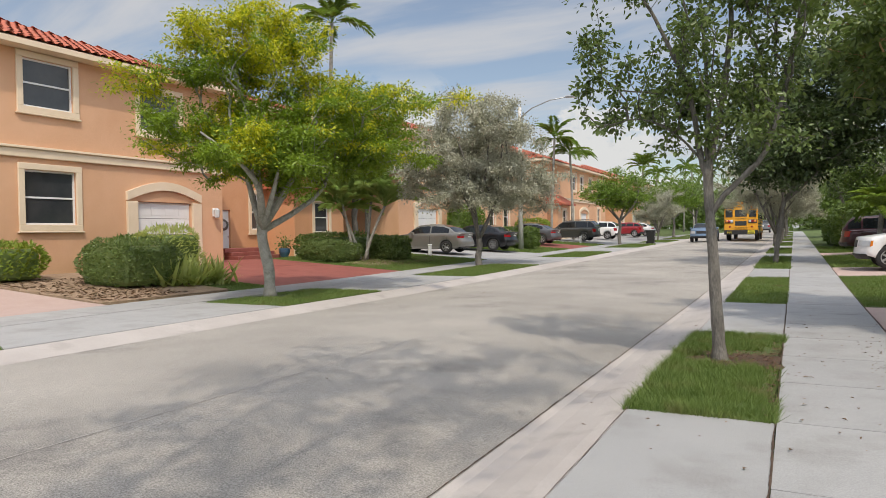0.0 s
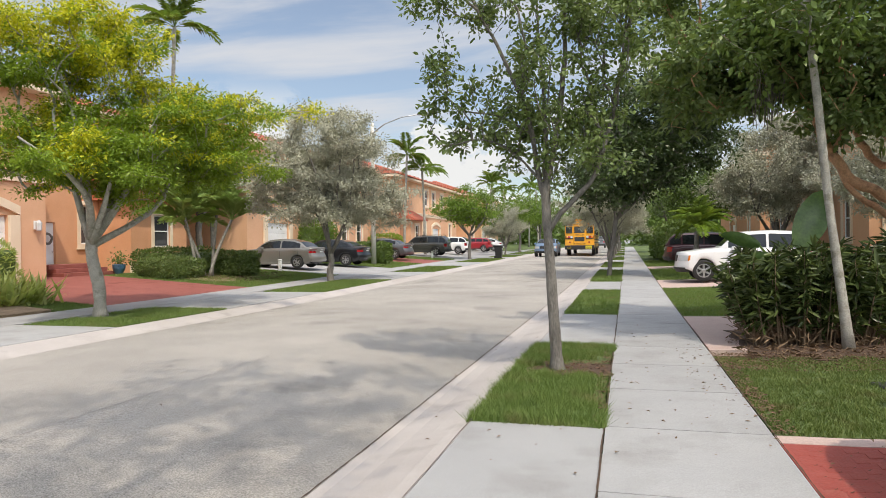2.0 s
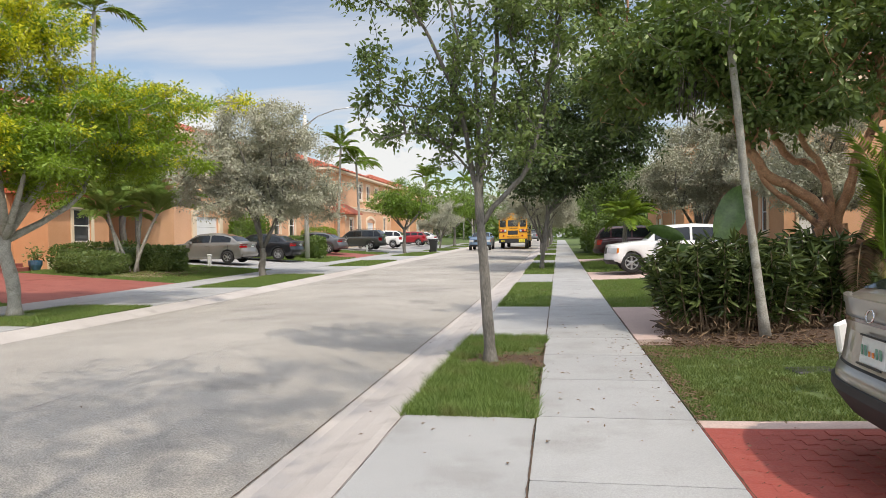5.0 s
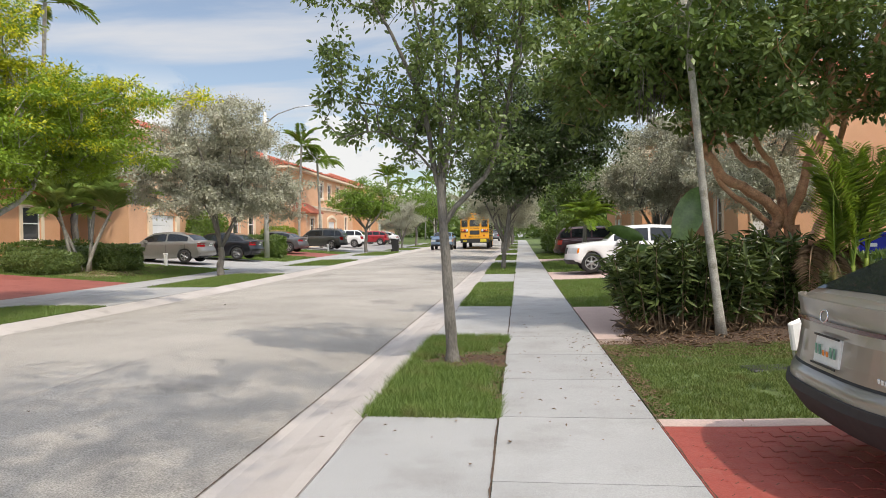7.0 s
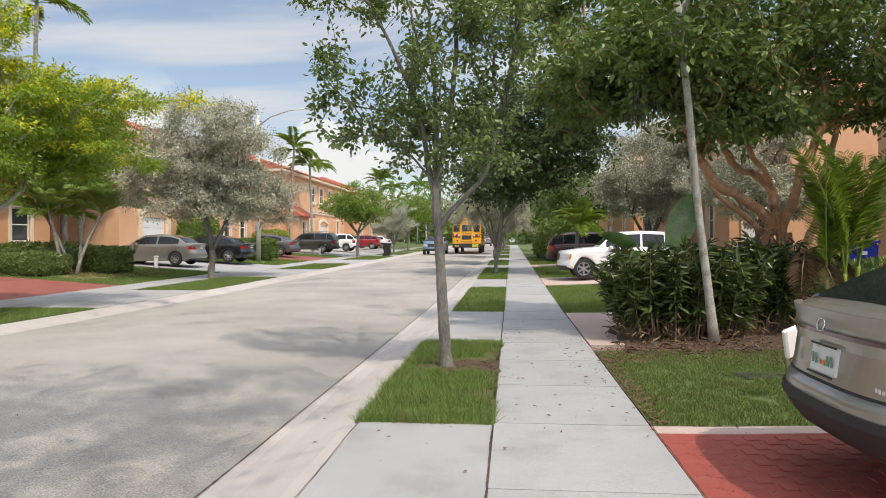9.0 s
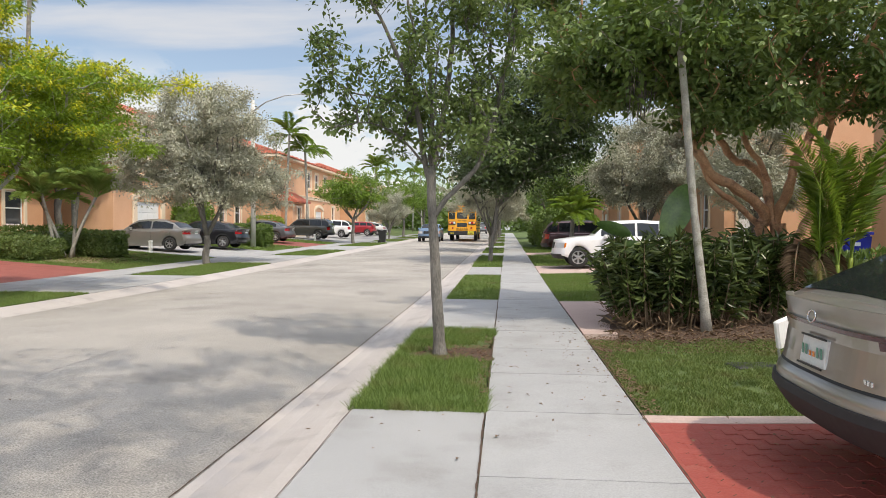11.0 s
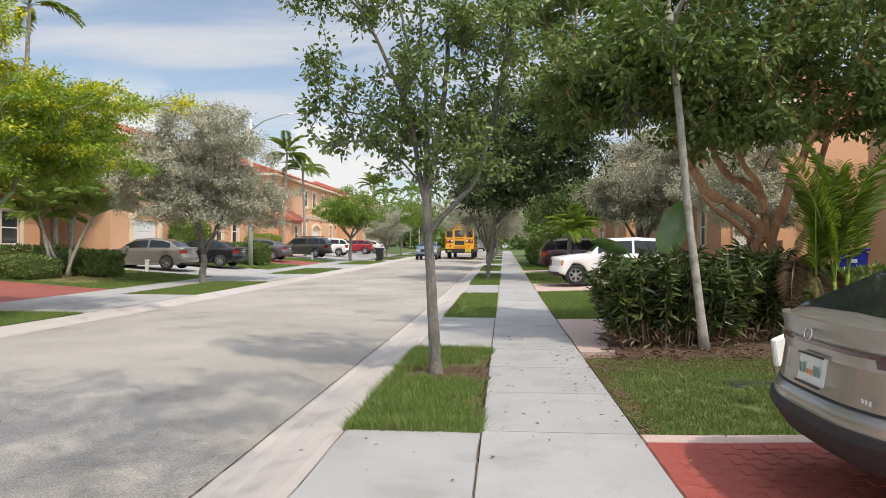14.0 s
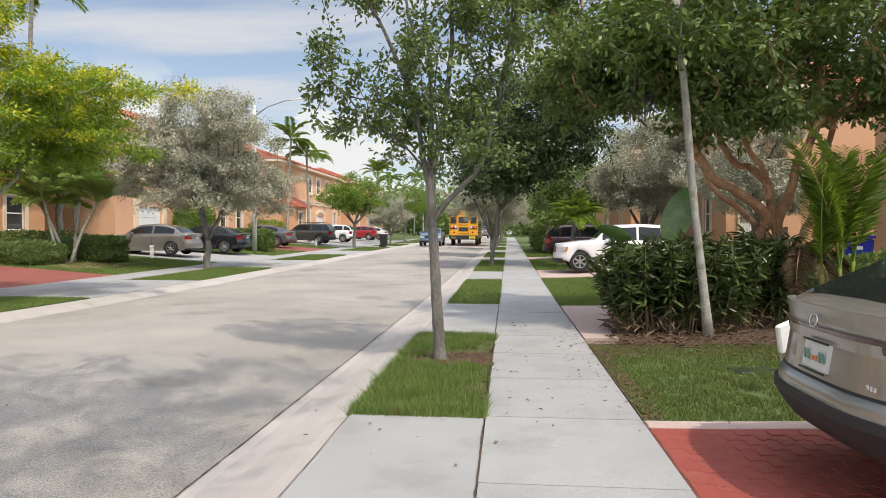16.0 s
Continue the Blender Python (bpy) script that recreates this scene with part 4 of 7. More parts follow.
# the young tree on the nearest verge
tree("street_tree", -0.59, 8.66, "young grey-barked street tree with a sparse green crown", "tree", 2.15, 0.06,
     [(0.0, 0, 3.25, 0.75, 0.8, 0.75, 2.6), (-0.1, 0, 4.6, 1.3, 1.3, 1.1, 4.2), (-0.95, -0.15, 2.75, 0.42, 0.4, 0.2, 0.45), (-1.2, 0, 3.45, 0.4, 0.5, 0.5, 0.8), (-1.1, 0, 4.4, 0.55, 0.6, 0.6, 1.0),
      (0.3, 0, 2.5, 0.5, 0.6, 0.28, 0.9), (-0.25, 0, 2.45, 0.35, 0.4, 0.22, 0.5), (0.7, 0.1, 3.6, 0.6, 0.7, 0.8, 1.6), (0.1, 0, 5.6, 1.2, 1.2, 0.8, 2)],
     560, 34, 0.085, 0.062, 0.52, M["leaf_dark"], M["bark"], 11, shell=0.2, twig_r=0.0055, group="street trees", full=True, along=0.6, bias=0.2, cluster=(170, 0.17),
     stems=[([(0, 0, -0.05), (-0.04, 0, 0.6), (-0.08, 0, 1.32), (-0.11, 0, 1.74), (-0.12, 0, 2.2)], 0.066, 0.05),
            ([(-0.1, 0, 1.6), (0.05, 0, 1.82), (0.22, 0, 1.99), (0.45, 0.05, 2.28), (0.62, 0.1, 2.9), (0.75, 0.1, 3.6), (0.85, 0.1, 4.4)], 0.034, 0.012),
            ([(-0.12, 0, 2.1), (-0.02, 0.05, 2.6), (0.06, 0, 3.06), (0.12, 0, 3.8), (0.1, 0, 5.4)], 0.038, 0.012),
            ([(-0.13, 0, 2.0), (-0.2, 0, 2.3), (-0.3, -0.1, 2.93), (-0.59, -0.1, 3.65), (-0.92, -0.1, 4.3), (-1.1, -0.1, 5.0)], 0.034, 0.01),
            ([(-0.18, 0, 2.2), (-0.45, -0.1, 2.5), (-0.8, -0.15, 2.68), (-1.2, -0.2, 2.62)], 0.016, 0.006),
            ([(-0.28, 0, 2.75), (-0.7, 0.1, 3.0), (-1.1, 0.1, 3.08), (-1.4, 0.1, 3.35)], 0.016, 0.006),
            ([(-0.12, 0, 2.2), (-0.15, 0.3, 3.0), (-0.25, 0.5, 4.2), (-0.3, 0.5, 5.2)], 0.028, 0.01)])
# copper-barked tree over the hedge
spread = tree("spreading_tree", 4.5, 12.3, "large spreading tree with copper bark and dense dark leaves", "tree", 1.35, 0.15,
     [(-2.2, -0.6, 4.0, 1.5, 1.5, 0.9, 2.6), (-0.6, -0.5, 4.9, 2.2, 2.2, 1.2, 3.4), (1.3, -0.4, 4.7, 1.8, 1.8, 1.3, 2.4), (-2.4, 0.6, 4.9, 1.6, 1.8, 1.2, 2.0), (0.6, 0, 6.2, 2.4, 2.2, 0.8, 0.8), (-1.6, -0.9, 3.25, 0.8, 0.6, 0.4, 0.7), (-3.0, 0.2, 4.0, 0.9, 1.0, 0.7, 1.0), (-0.8, -0.9, 3.15, 0.6, 0.5, 0.35, 0.8), (-3.2, 0.4, 5.2, 1.0, 1.2, 0.9, 1.0), (1.2, -0.6, 3.75, 1.1, 0.9, 0.5, 1.5)],
     860, 58, 0.14, 0.115, 0.42, M["leaf_dark"], M["bark_red"], 21, shell=0.3, group="garden trees", twig_r=0.009, full=True, cluster=(215, 0.30), squash=0.6,
     stems=[([(0.09, 0, -0.1), (0.06, 0, 0.5), (0.03, 0, 1), (0, 0, 1.5)], 0.15, 0.11),
            ([(0.02, 0, 1), (-0.27, 0, 1.43), (-0.2, 0, 1.6), (-0.44, -0.1, 1.88), (-0.81, -0.2, 2.12), (-1.12, -0.3, 2.26), (-1.36, -0.4, 2.55), (-1.52, -0.5, 2.78), (-1.82, -0.6, 3.52), (-2.35, -0.7, 4.11)], 0.10, 0.05),
            ([(0.02, 0, 1), (-0.26, 0, 1.42), (-0.6, -0.1, 1.74), (-0.91, -0.2, 1.95), (-1.17, -0.3, 2.18), (-1.33, -0.3, 2.56)], 0.055, 0.035),
            ([(0.02, 0, 1), (-0.07, 0, 1.44), (-0.15, 0, 1.85), (-0.19, 0, 2.13), (-0.24, 0.1, 2.31), (-0.45, 0.2, 2.5), (-0.66, 0.3, 2.61), (-1.13, 0.4, 3.61), (-1.5, 0.4, 4.56)], 0.085, 0.03),
            ([(-0.17, 0, 2.16), (-0.35, -0.1, 2.5), (-0.55, -0.2, 2.7), (-0.81, -0.3, 3.38), (-0.93, -0.4, 4.33)], 0.05, 0.02),
            ([(0.02, 0, 1), (-0.06, 0, 1.44), (0.04, -0.1, 1.88), (0.1, -0.15, 2.08), (0.18, -0.2, 2.55), (0.34, -0.2, 2.76), (0.46, -0.2, 3.16), (0.53, -0.2, 3.57), (0.49, -0.2, 4), (0.41, -0.2, 5.05)], 0.085, 0.05),
            ([(0.02, 0, 1), (0.13, 0, 1.08), (0.48, 0.2, 1.47), (0.66, 0.3, 1.75), (0.77, 0.4, 2.37), (1.07, 0.5, 3.4), (1.51, 0.5, 4.51)], 0.075, 0.03)])
bm = bmesh.new()
rr_ = random.Random(14)
for k in range(26):
    ax, ay = rr_.gauss(-2.35, 0.13), rr_.gauss(-0.8, 0.12)
    zt, zl = 4.0 + rr_.random() * 0.3, 2.95 + rr_.random() * 0.5
    tube(bm, [(ax, ay, zt), (ax + rr_.gauss(0, 0.03), ay, (zt + zl) / 2), (ax + rr_.gauss(0, 0.05), ay, zl)], [0.012, 0.010, 0.004], 4, False)
part("root_tuft", bm, M["bark"], spread, "hanging brown air roots")["kind"] = "stuff"
# thin pale trunk beside it
tree("slender_tree", 2.92, 10.54, "slender pale mottled trunk rising from a mulch bed", "tree", 4.7, 0.056,
     [(-0.35, 0, 4.9, 1.4, 1.5, 1.0, 1), (-0.8, 0.4, 4.2, 1.0, 1.2, 0.7, 0.8), (0.5, 0.2, 5.6, 1.5, 1.3, 0.9, 1)], 120, 50, 0.22, 0.11, 0.5, M["leaf_mid"], M["bark_pale"], 22, cluster=(40, 0.3), lean=(-0.5, 0.0), shell=0.25, limbs=4, group="garden trees", twig_r=0.008)
# dense dark tree farther along the walk
tree("dense_tree", -0.5, 29.5, "dense dark green tree hanging over the walk", "tree", 2.6, 0.085,
     [(0.9, 0, 5.5, 2.4, 2.8, 2.1, 3), (2.6, 0, 6.7, 2.4, 2.8, 1.6, 1.6), (0.6, -0.5, 4.2, 1.8, 2.2, 1.1, 1.5), (2.9, 0, 5.0, 1.4, 2.0, 1.0, 1.0)], 720, 70, 0.27, 0.16, 0.5, M["leaf_deep"], M["bark"], 23, shell=0.4, cluster=(120, 0.48), lean=(0.3, 0), group="garden trees", twig_r=0.018)
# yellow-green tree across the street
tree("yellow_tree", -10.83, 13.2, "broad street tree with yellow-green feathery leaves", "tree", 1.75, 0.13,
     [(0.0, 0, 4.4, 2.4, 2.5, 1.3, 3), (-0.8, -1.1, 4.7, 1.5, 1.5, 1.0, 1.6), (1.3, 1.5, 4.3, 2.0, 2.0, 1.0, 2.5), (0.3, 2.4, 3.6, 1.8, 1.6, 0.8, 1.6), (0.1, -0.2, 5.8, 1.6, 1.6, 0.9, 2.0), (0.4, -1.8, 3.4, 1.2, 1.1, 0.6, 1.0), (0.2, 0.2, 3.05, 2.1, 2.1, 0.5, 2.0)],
     1000, 135, 0.17, 0.088, 0.42, M["leaf_fresh"], M["bark_pale"], 31, lean=(-0.1, -0.12), shell=0.35, limbs=7, flat=1.0, squash=0.42, group="street trees", twig_r=0.011, cluster=(150, 0.36), tips=(M["leaf_yellow"], 0.38, "yellow young leaves, the upper and outer ones coloured as sunlit"))
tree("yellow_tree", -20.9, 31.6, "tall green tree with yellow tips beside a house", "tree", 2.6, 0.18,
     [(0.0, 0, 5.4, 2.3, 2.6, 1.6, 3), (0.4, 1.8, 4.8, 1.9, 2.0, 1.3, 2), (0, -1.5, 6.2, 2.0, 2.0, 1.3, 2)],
     300, 75, 0.34, 0.2, 0.45, M["leaf_fresh"], M["bark"], 32, tips=(M["leaf_yellow"], 0.35, "yellow young leaves, the upper and outer ones coloured as sunlit"), shell=0.35, flat=1.0, squash=0.45, group="garden trees", twig_r=0.015)
# silver-leaved trees
def silver(x, y, s, seed, label="grey-green silver-leaved street tree with a rounded crown", dens=1.0):
    return tree("silver_tree", x, y, label, "tree", 1.05 * s, 0.125 * s,
         [(0, 0, 4.6 * s, 2.1 * s, 2.2 * s, 1.9 * s, 4), (-0.9 * s, -1.0 * s, 3.4 * s, 1.5 * s, 1.6 * s, 1.1 * s, 2), (0.9 * s, 1.2 * s, 3.4 * s, 1.5 * s, 1.6 * s, 1.2 * s, 2)],
         int(620 * dens), 190, 0.18 * s, 0.092 * s, 0.46, M["leaf_silver"], M["bark"], seed, shell=0.4, limbs=6, cluster=(110, 0.36 * s), group="street trees", hang=0.05, twig_r=0.014)


silver(-11.3, 26.3, 1.06, 41)
silver(-11.0, 66.0, 0.75, 42, dens=0.6)
silver(6.6, 33.5, 1.05, 43, "grey silver-leaved garden tree beyond a parked car", 0.8)
silver(8.4, 24.6, 0.85, 44, "grey silver-leaved garden tree before a house", 0.8)
silver(-0.72, 40.5, 0.95, 45, dens=0.6)
silver(-0.7, 52.5, 0.95, 46, dens=0.5)
silver(-0.7, 63.0, 0.95, 47, dens=0.4)
# green trees along the far street
for k, (tx, ty, s, key) in enumerate(((-11.7, 53.5, 1.0, "leaf_green"), (-11.4, 78.0, 1.1, "leaf_green"), (-10.8, 92.0, 1.2, "leaf_mid"), (-0.6, 74, 1.0, "leaf_mid"), (-0.6, 88, 1.1, "leaf_mid"), (4.5, 45.0, 1.0, "leaf_mid"), (5.2, 58.0, 1.3, "leaf_mid"), (4.4, 75.0, 1.3, "leaf_dark"))):
    tree("green_tree", tx, ty, "leafy green tree along the far street", "tree", 1.9 * s, 0.13 * s,
         [(0, 0, 4.3 * s, 2.3 * s, 2.5 * s, 1.5 * s, 3), (0.6 * s, 1.2 * s, 3.5 * s, 1.8 * s, 1.6 * s, 0.9 * s, 1.5), (-0.6, -1.2, 3.8 * s, 1.8 * s, 1.6 * s, 1.0 * s, 1.5)],
         210, 60, 0.30, 0.17, 0.5, M[key], M["bark"], 60 + k, shell=0.35, limbs=5, group="street trees", squash=0.5, flat=0.8, twig_r=0.02)

# unseen street tree behind the camera, added so its crown dapples the near road
tree("street_tree", -0.55, -2.4, "unseen street tree added behind the camera to dapple the road", "tree", 2.6, 0.09,
     [(-0.3, 5.6, 6.0, 1.9, 3.0, 0.6, 3), (0.0, 1.8, 5.6, 1.6, 1.8, 0.9, 0.8)], 150, 46, 0.24, 0.13, 0.5, M["leaf_dark"], M["bark"], 24, shell=0.1, limbs=5, group="street trees", twig_r=0.01)

# woods at the end of the street
def far_woods():
    rng = np.random.default_rng(77)
    pts = []
    for k in range(190):
        a = rng.uniform(-95, 80)
        x, y = a, rng.uniform(118, 170)
        if -9 < x < -1 and y < 150:
            x += 14
        h = rng.uniform(6, 12)
        n = 240
        u = rng.normal(0, 1, (n, 3))
        u /= np.linalg.norm(u, axis=1)[:, None]
        r = rng.uniform(0.55, 1.05, n)[:, None]
        p = u * r * np.array([h * 0.40, h * 0.36, h * 0.48]) + np.array([x, y, h * 0.45 + 1.0])
        pts.append(p)
    p = np.concatenate(pts)
    ob = leaf_mesh("far_woods", p, rng.normal(0, 1, p.shape), 1.0, 0.6, M["leaf_mid"], None, rng)
    tagged(ob, "dense green woods far beyond the houses", "trees", kind="stuff")


far_woods()


# ---- vehicles ----
def interp(pts, v):
    if v <= pts[0][0]:
        return pts[0][1]
    for (a, b), (c, d) in zip(pts, pts[1:]):
        if v <= c:
            return b + (d - b) * (v - a) / (c - a)
    return pts[-1][1]


PLATE = mat("number_plate", (0.72, 0.74, 0.72), (0.66, 0.70, 0.68), 0.4, scale=9, fine_amt=0.05)
PLATE_BAR = mat("plate_bar", (0.10, 0.26, 0.18), (0.12, 0.30, 0.22), 0.4, fine_amt=0.05)


def car(name, x, y, rz, colour, label, L=4.6, W=1.8, H=1.47, wb=2.7, r=0.32, deck=1.02, belt=0.93, hood=0.92, cabin=(1.05, 0.35, -0.95, -1.75), suv=False, dark_low=False, front=False, z=None, category="car", two_tone=None, roof_rails=False, fine=False):
    """A car along its own x axis, nose at +x. cabin: windscreen foot and head, rear window head and foot along x."""
    zz = ground_z(x, y) if z is None else z
    top = thing(name, x, y, zz, label, category, "cars of the street", rz)
    h2, hw = L / 2, W / 2
    sill = 0.22 if not suv else 0.30
    drop = 0.45 if suv else 1.0
    nose_z = hood - 0.2 * drop
    tops = [(-h2, deck - 0.03), (-h2 + 0.12, deck), (cabin[3], deck - 0.01 if not suv else deck), (cabin[0], hood + 0.06), (cabin[0] + 0.5, hood + 0.02), (h2 - 0.45, hood - 0.07 * drop), (h2 - 0.1, hood - 0.17 * drop), (h2, nose_z)]
    axles = (h2 - (L - wb) * 0.47, h2 - (L - wb) * 0.47 - wb)
    ra = r * 1.16

    def foot(px):
        b = sill + 0.10 * max(0.0, (abs(px) - h2 + 0.35) / 0.35)
        for ax in axles:
            d = abs(px - ax)
            if d < ra:
                b = max(b, r + math.sqrt(ra * ra - d * d) - 0.01)
        return b

    rear_tilt = [(0.2, 0.16), (0.36, 0.05), (0.45, 0.0), (0.6, 0.02), (0.66, 0.10), (0.86, 0.13), (deck - 0.10, 0.06), (deck, 0.03)] if not suv else [(0.3, 0.1), (0.45, 0.0), (0.6, 0.02), (0.7, 0.06), (deck, 0.12)]
    if fine:
        rear_tilt = [(0.2, 0.16), (0.34, 0.05), (0.42, 0.0), (0.52, 0.01), (0.58, 0.06), (0.78, 0.09), (0.88, 0.07), (deck, 0.065)]
    front_tilt = [(0.2, 0.14), (0.4, 0.0), (0.55, 0.0), (0.75, 0.1), (hood, 0.2)] if not suv else [(0.3, 0.1), (0.45, 0.0), (0.6, 0.02), (0.85, 0.06), (hood, 0.12)]

    def rear_x(py, pz):
        return -h2 + interp(rear_tilt, pz) + 0.30 * (abs(py) / hw) ** 3.2

    def front_x(py, pz):
        return h2 - interp(front_tilt, pz) - 0.38 * (abs(py) / hw) ** 3.0

    def bend(px, py, pz):
        if px < -h2 + 0.7:
            wgt = 1 - (px + h2) / 0.7
            px += wgt * (rear_x(py, pz) + h2)
        elif px > h2 - 0.8:
            wgt = 1 - (h2 - px) / 0.8
            px += wgt * (front_x(py, pz) - h2)
        return (px, py, pz)

    dx = 0.05 if fine else 0.09
    xs = sorted(set(steps_of(-h2, h2, dx)))
    levels = [0.0, 0.08, 0.25, 0.45, 0.62, 0.75, 0.88, 0.96]
    prof = [0.955, 0.985, 1.0, 1.0, 0.992, 0.985, 0.965, 0.93]
    if fine:
        dense = [k / 26 * 0.96 for k in range(27)]
        prof = [interp(list(zip(levels, prof)), v) for v in dense]
        levels = dense
    cols = 30 if fine else 10
    bm = bmesh.new()
    rows = []
    for px in xs:
        b, t = foot(px), interp(tops, px) + 0.0
        half = []
        for lv, wv in zip(levels, prof):
            half.append((hw * wv, b + (t - b) * lv))
        half += [(hw * 0.80, t), (hw * 0.45, t + 0.012), (0.0, t + 0.02)]
        ring = [(py, pz) for py, pz in half] + [(-py, pz) for py, pz in half[-2::-1]]
        rows.append([bm.verts.new(bend(px, py, pz)) for py, pz in ring])
    for a, b in zip(rows, rows[1:]):
        for k in range(len(a) - 1):
            bm.faces.new((a[k], b[k], b[k + 1], a[k + 1]))
        bm.faces.new((a[-1], b[-1], b[0], a[0]))
    n_lv = len(levels) + 2
    for rw, flip in ((rows[0], False), (rows[-1], True)):
        grid = []
        for k in range(n_lv):
            va, vb = rw[k], rw[len(rw) - 1 - k]
            line = [va]
            for j in range(1, cols):
                p = va.co.lerp(vb.co, j / cols)
                py, pz = p.y, p.z
                line.append(bm.verts.new((rear_x(py, pz) if not flip else front_x(py, pz), py, pz)))
            grid.append(line + [vb])
        for a, b in zip(grid, grid[1:]):
            for j in range(cols):
                f = (a[j], a[j + 1], b[j + 1], b[j])
                bm.faces.new(f if flip else f[::-1])
        mid = rw[n_lv]
        last = grid[-1]
        for j in range(cols):
            bm.faces.new((last[j], last[j + 1], mid))
    bmesh.ops.recalc_face_normals(bm, faces=bm.faces[:])
    body = part("body", bm, colour, top, smooth=True)

    # cabin shell
    c0, c1, c2, c3 = cabin
    zb = belt
    roof_pts = [(c3, interp(tops, c3)), ((c3 + c2) / 2, (interp(tops, c3) + H) / 2 + 0.06), (c2, H - 0.05), ((c1 + c2) / 2, H), (c1, H - 0.045), ((c0 + c1) / 2, (interp(tops, c0) + H) / 2 + 0.03), (c0, interp(tops, c0))]
    wbase, wroof = hw * 0.93, hw * (0.68 if not suv else 0.76)

    def skin(px, t):
        """A point on the cabin's side: t = 0 at the belt, 1 at the roof edge."""
        rz_ = interp(roof_pts, px) - 0.05
        lo = min(interp(tops, px) - 0.02, rz_)
        zz_ = lo + (rz_ - lo) * t
        u = max(0.0, min(1.0, (zz_ - zb) / (H - 0.08 - zb)))
        return wbase + (wroof - wbase) * u, zz_

    bm = bmesh.new()
    rows = []
    for px in steps_of(c3, c0, 0.08):
        rz_ = interp(roof_pts, px)
        half = [skin(px, t) for t in (0, 0.35, 0.7, 1.0)]
        w1 = half[-1][0]
        half += [(w1 * 0.93, rz_ - 0.012), (w1 * 0.6, rz_ + 0.008), (0, rz_ + 0.018)]
        ring = half + [(-py, pz) for py, pz in half[-2::-1]]
        rows.append([bm.verts.new((px, py, pz)) for py, pz in ring])
    for a, b in zip(rows, rows[1:]):
        for k in range(len(a) - 1):
            bm.faces.new((a[k], b[k], b[k + 1], a[k + 1]))
    bmesh.ops.recalc_face_normals(bm, faces=bm.faces[:])
    part("cabin", bm, colour, top, smooth=True)

    # side glass
    spans = [(c2 - (0.42 if not suv else -0.05), (c1 + c2) / 2 - 0.06), ((c1 + c2) / 2 + 0.02, c1 + 0.42)]
    if suv:
        spans = [(c3 + 0.18, c2 + 0.0 + 0.25), (c2 + 0.33, (c1 + c2) / 2 + 0.1), ((c1 + c2) / 2 + 0.18, c1 + 0.38)]
    for s in (1, -1):
        for a, b in spans:
            bm = bmesh.new()
            cols = []
            for px in steps_of(a, b, 0.08):
                col = []
                for t in (0.10, 0.4, 0.65, 0.9):
                    py, pz = skin(px, t)
                    col.append(bm.verts.new((px, s * (py + 0.006), pz)))
                cols.append(col)
            for p, q in zip(cols, cols[1:]):
                for k in range(3):
                    bm.faces.new((p[k], q[k], q[k + 1], p[k + 1]))
            part("side_window", bm, M["car_glass"], top, smooth=True)
    # screens
    for nm, a, b in (("windscreen", c1 + 0.02, c0 - 0.06), ("rear_window", c3 + 0.06, c2 - 0.02)):
        bm = bmesh.new()
        cols = []
        for px in steps_of(a, b, 0.07):
            rz_ = interp(roof_pts, px)
            w1 = skin(px, 1.0)[0] * 0.90
            cols.append([bm.verts.new((px, w1 * u, rz_ + 0.020 - 0.02 * abs(u) ** 2)) for u in (-1, -0.6, 0, 0.6, 1)])
        for p, q in zip(cols, cols[1:]):
            for k in range(4):
                bm.faces.new((p[k], q[k], q[k + 1], p[k + 1]))
        part(nm, bm, M["car_glass"], top, smooth=True)

    def end_patch(nm, y0, y1, z0, z1, material, off=0.008, rear=True, lab="", parent=None, n=8):
        bm = bmesh.new()
        fx = rear_x if rear else front_x
        sg = -1 if rear else 1
        g = [[bm.verts.new((fx(py, pz) + sg * off, py, pz)) for py in np.linspace(y0, y1, n + 1)] for pz in np.linspace(z0, z1, 5)]
        for a, b in zip(g, g[1:]):
            for k in range(n):
                bm.faces.new((a[k], a[k + 1], b[k + 1], b[k]) if not rear else (a[k + 1], a[k], b[k], b[k + 1]))
        rim = [e for e in bm.edges if e.is_boundary]
        ex = bmesh.ops.extrude_edge_only(bm, edges=rim)
        bmesh.ops.translate(bm, vec=(-sg * (off + 0.03), 0, 0), verts=[v for v in ex["geom"] if isinstance(v, bmesh.types.BMVert)])
        return part(nm, bm, material, parent or top, lab)

    for s in (1, -1):
        if suv:
            end_patch("tail_light", s * hw * 0.66, s * hw * 0.97, deck - 0.32, deck - 0.08, M["red_lens"], rear=True)
        elif not fine:
            end_patch("tail_light", s * hw * 0.58, s * hw * 0.975, deck - 0.27, deck - 0.10, M["red_lens"], rear=True)
        end_patch("headlight", s * hw * 0.55, s * hw * 0.96, 0.60 if not suv else 0.68, 0.76 if not suv else 0.86, M["clear_lens"], rear=False)
        end_patch("turn_lamp", s * hw * 0.97, s * hw * 0.995, 0.62 if not suv else 0.68, 0.74 if not suv else 0.86, M["amber_lens"], rear=False, n=2)
    end_patch("grille", -hw * 0.45, hw * 0.45, 0.52 if not suv else 0.66, 0.72 if not suv else 0.88, M["black"], rear=False, off=0.006)
    low = M["black"] if (dark_low or suv) else colour
    end_patch("front_bumper", -hw * 0.9, hw * 0.9, 0.30, 0.46, low, rear=False, off=0.03)
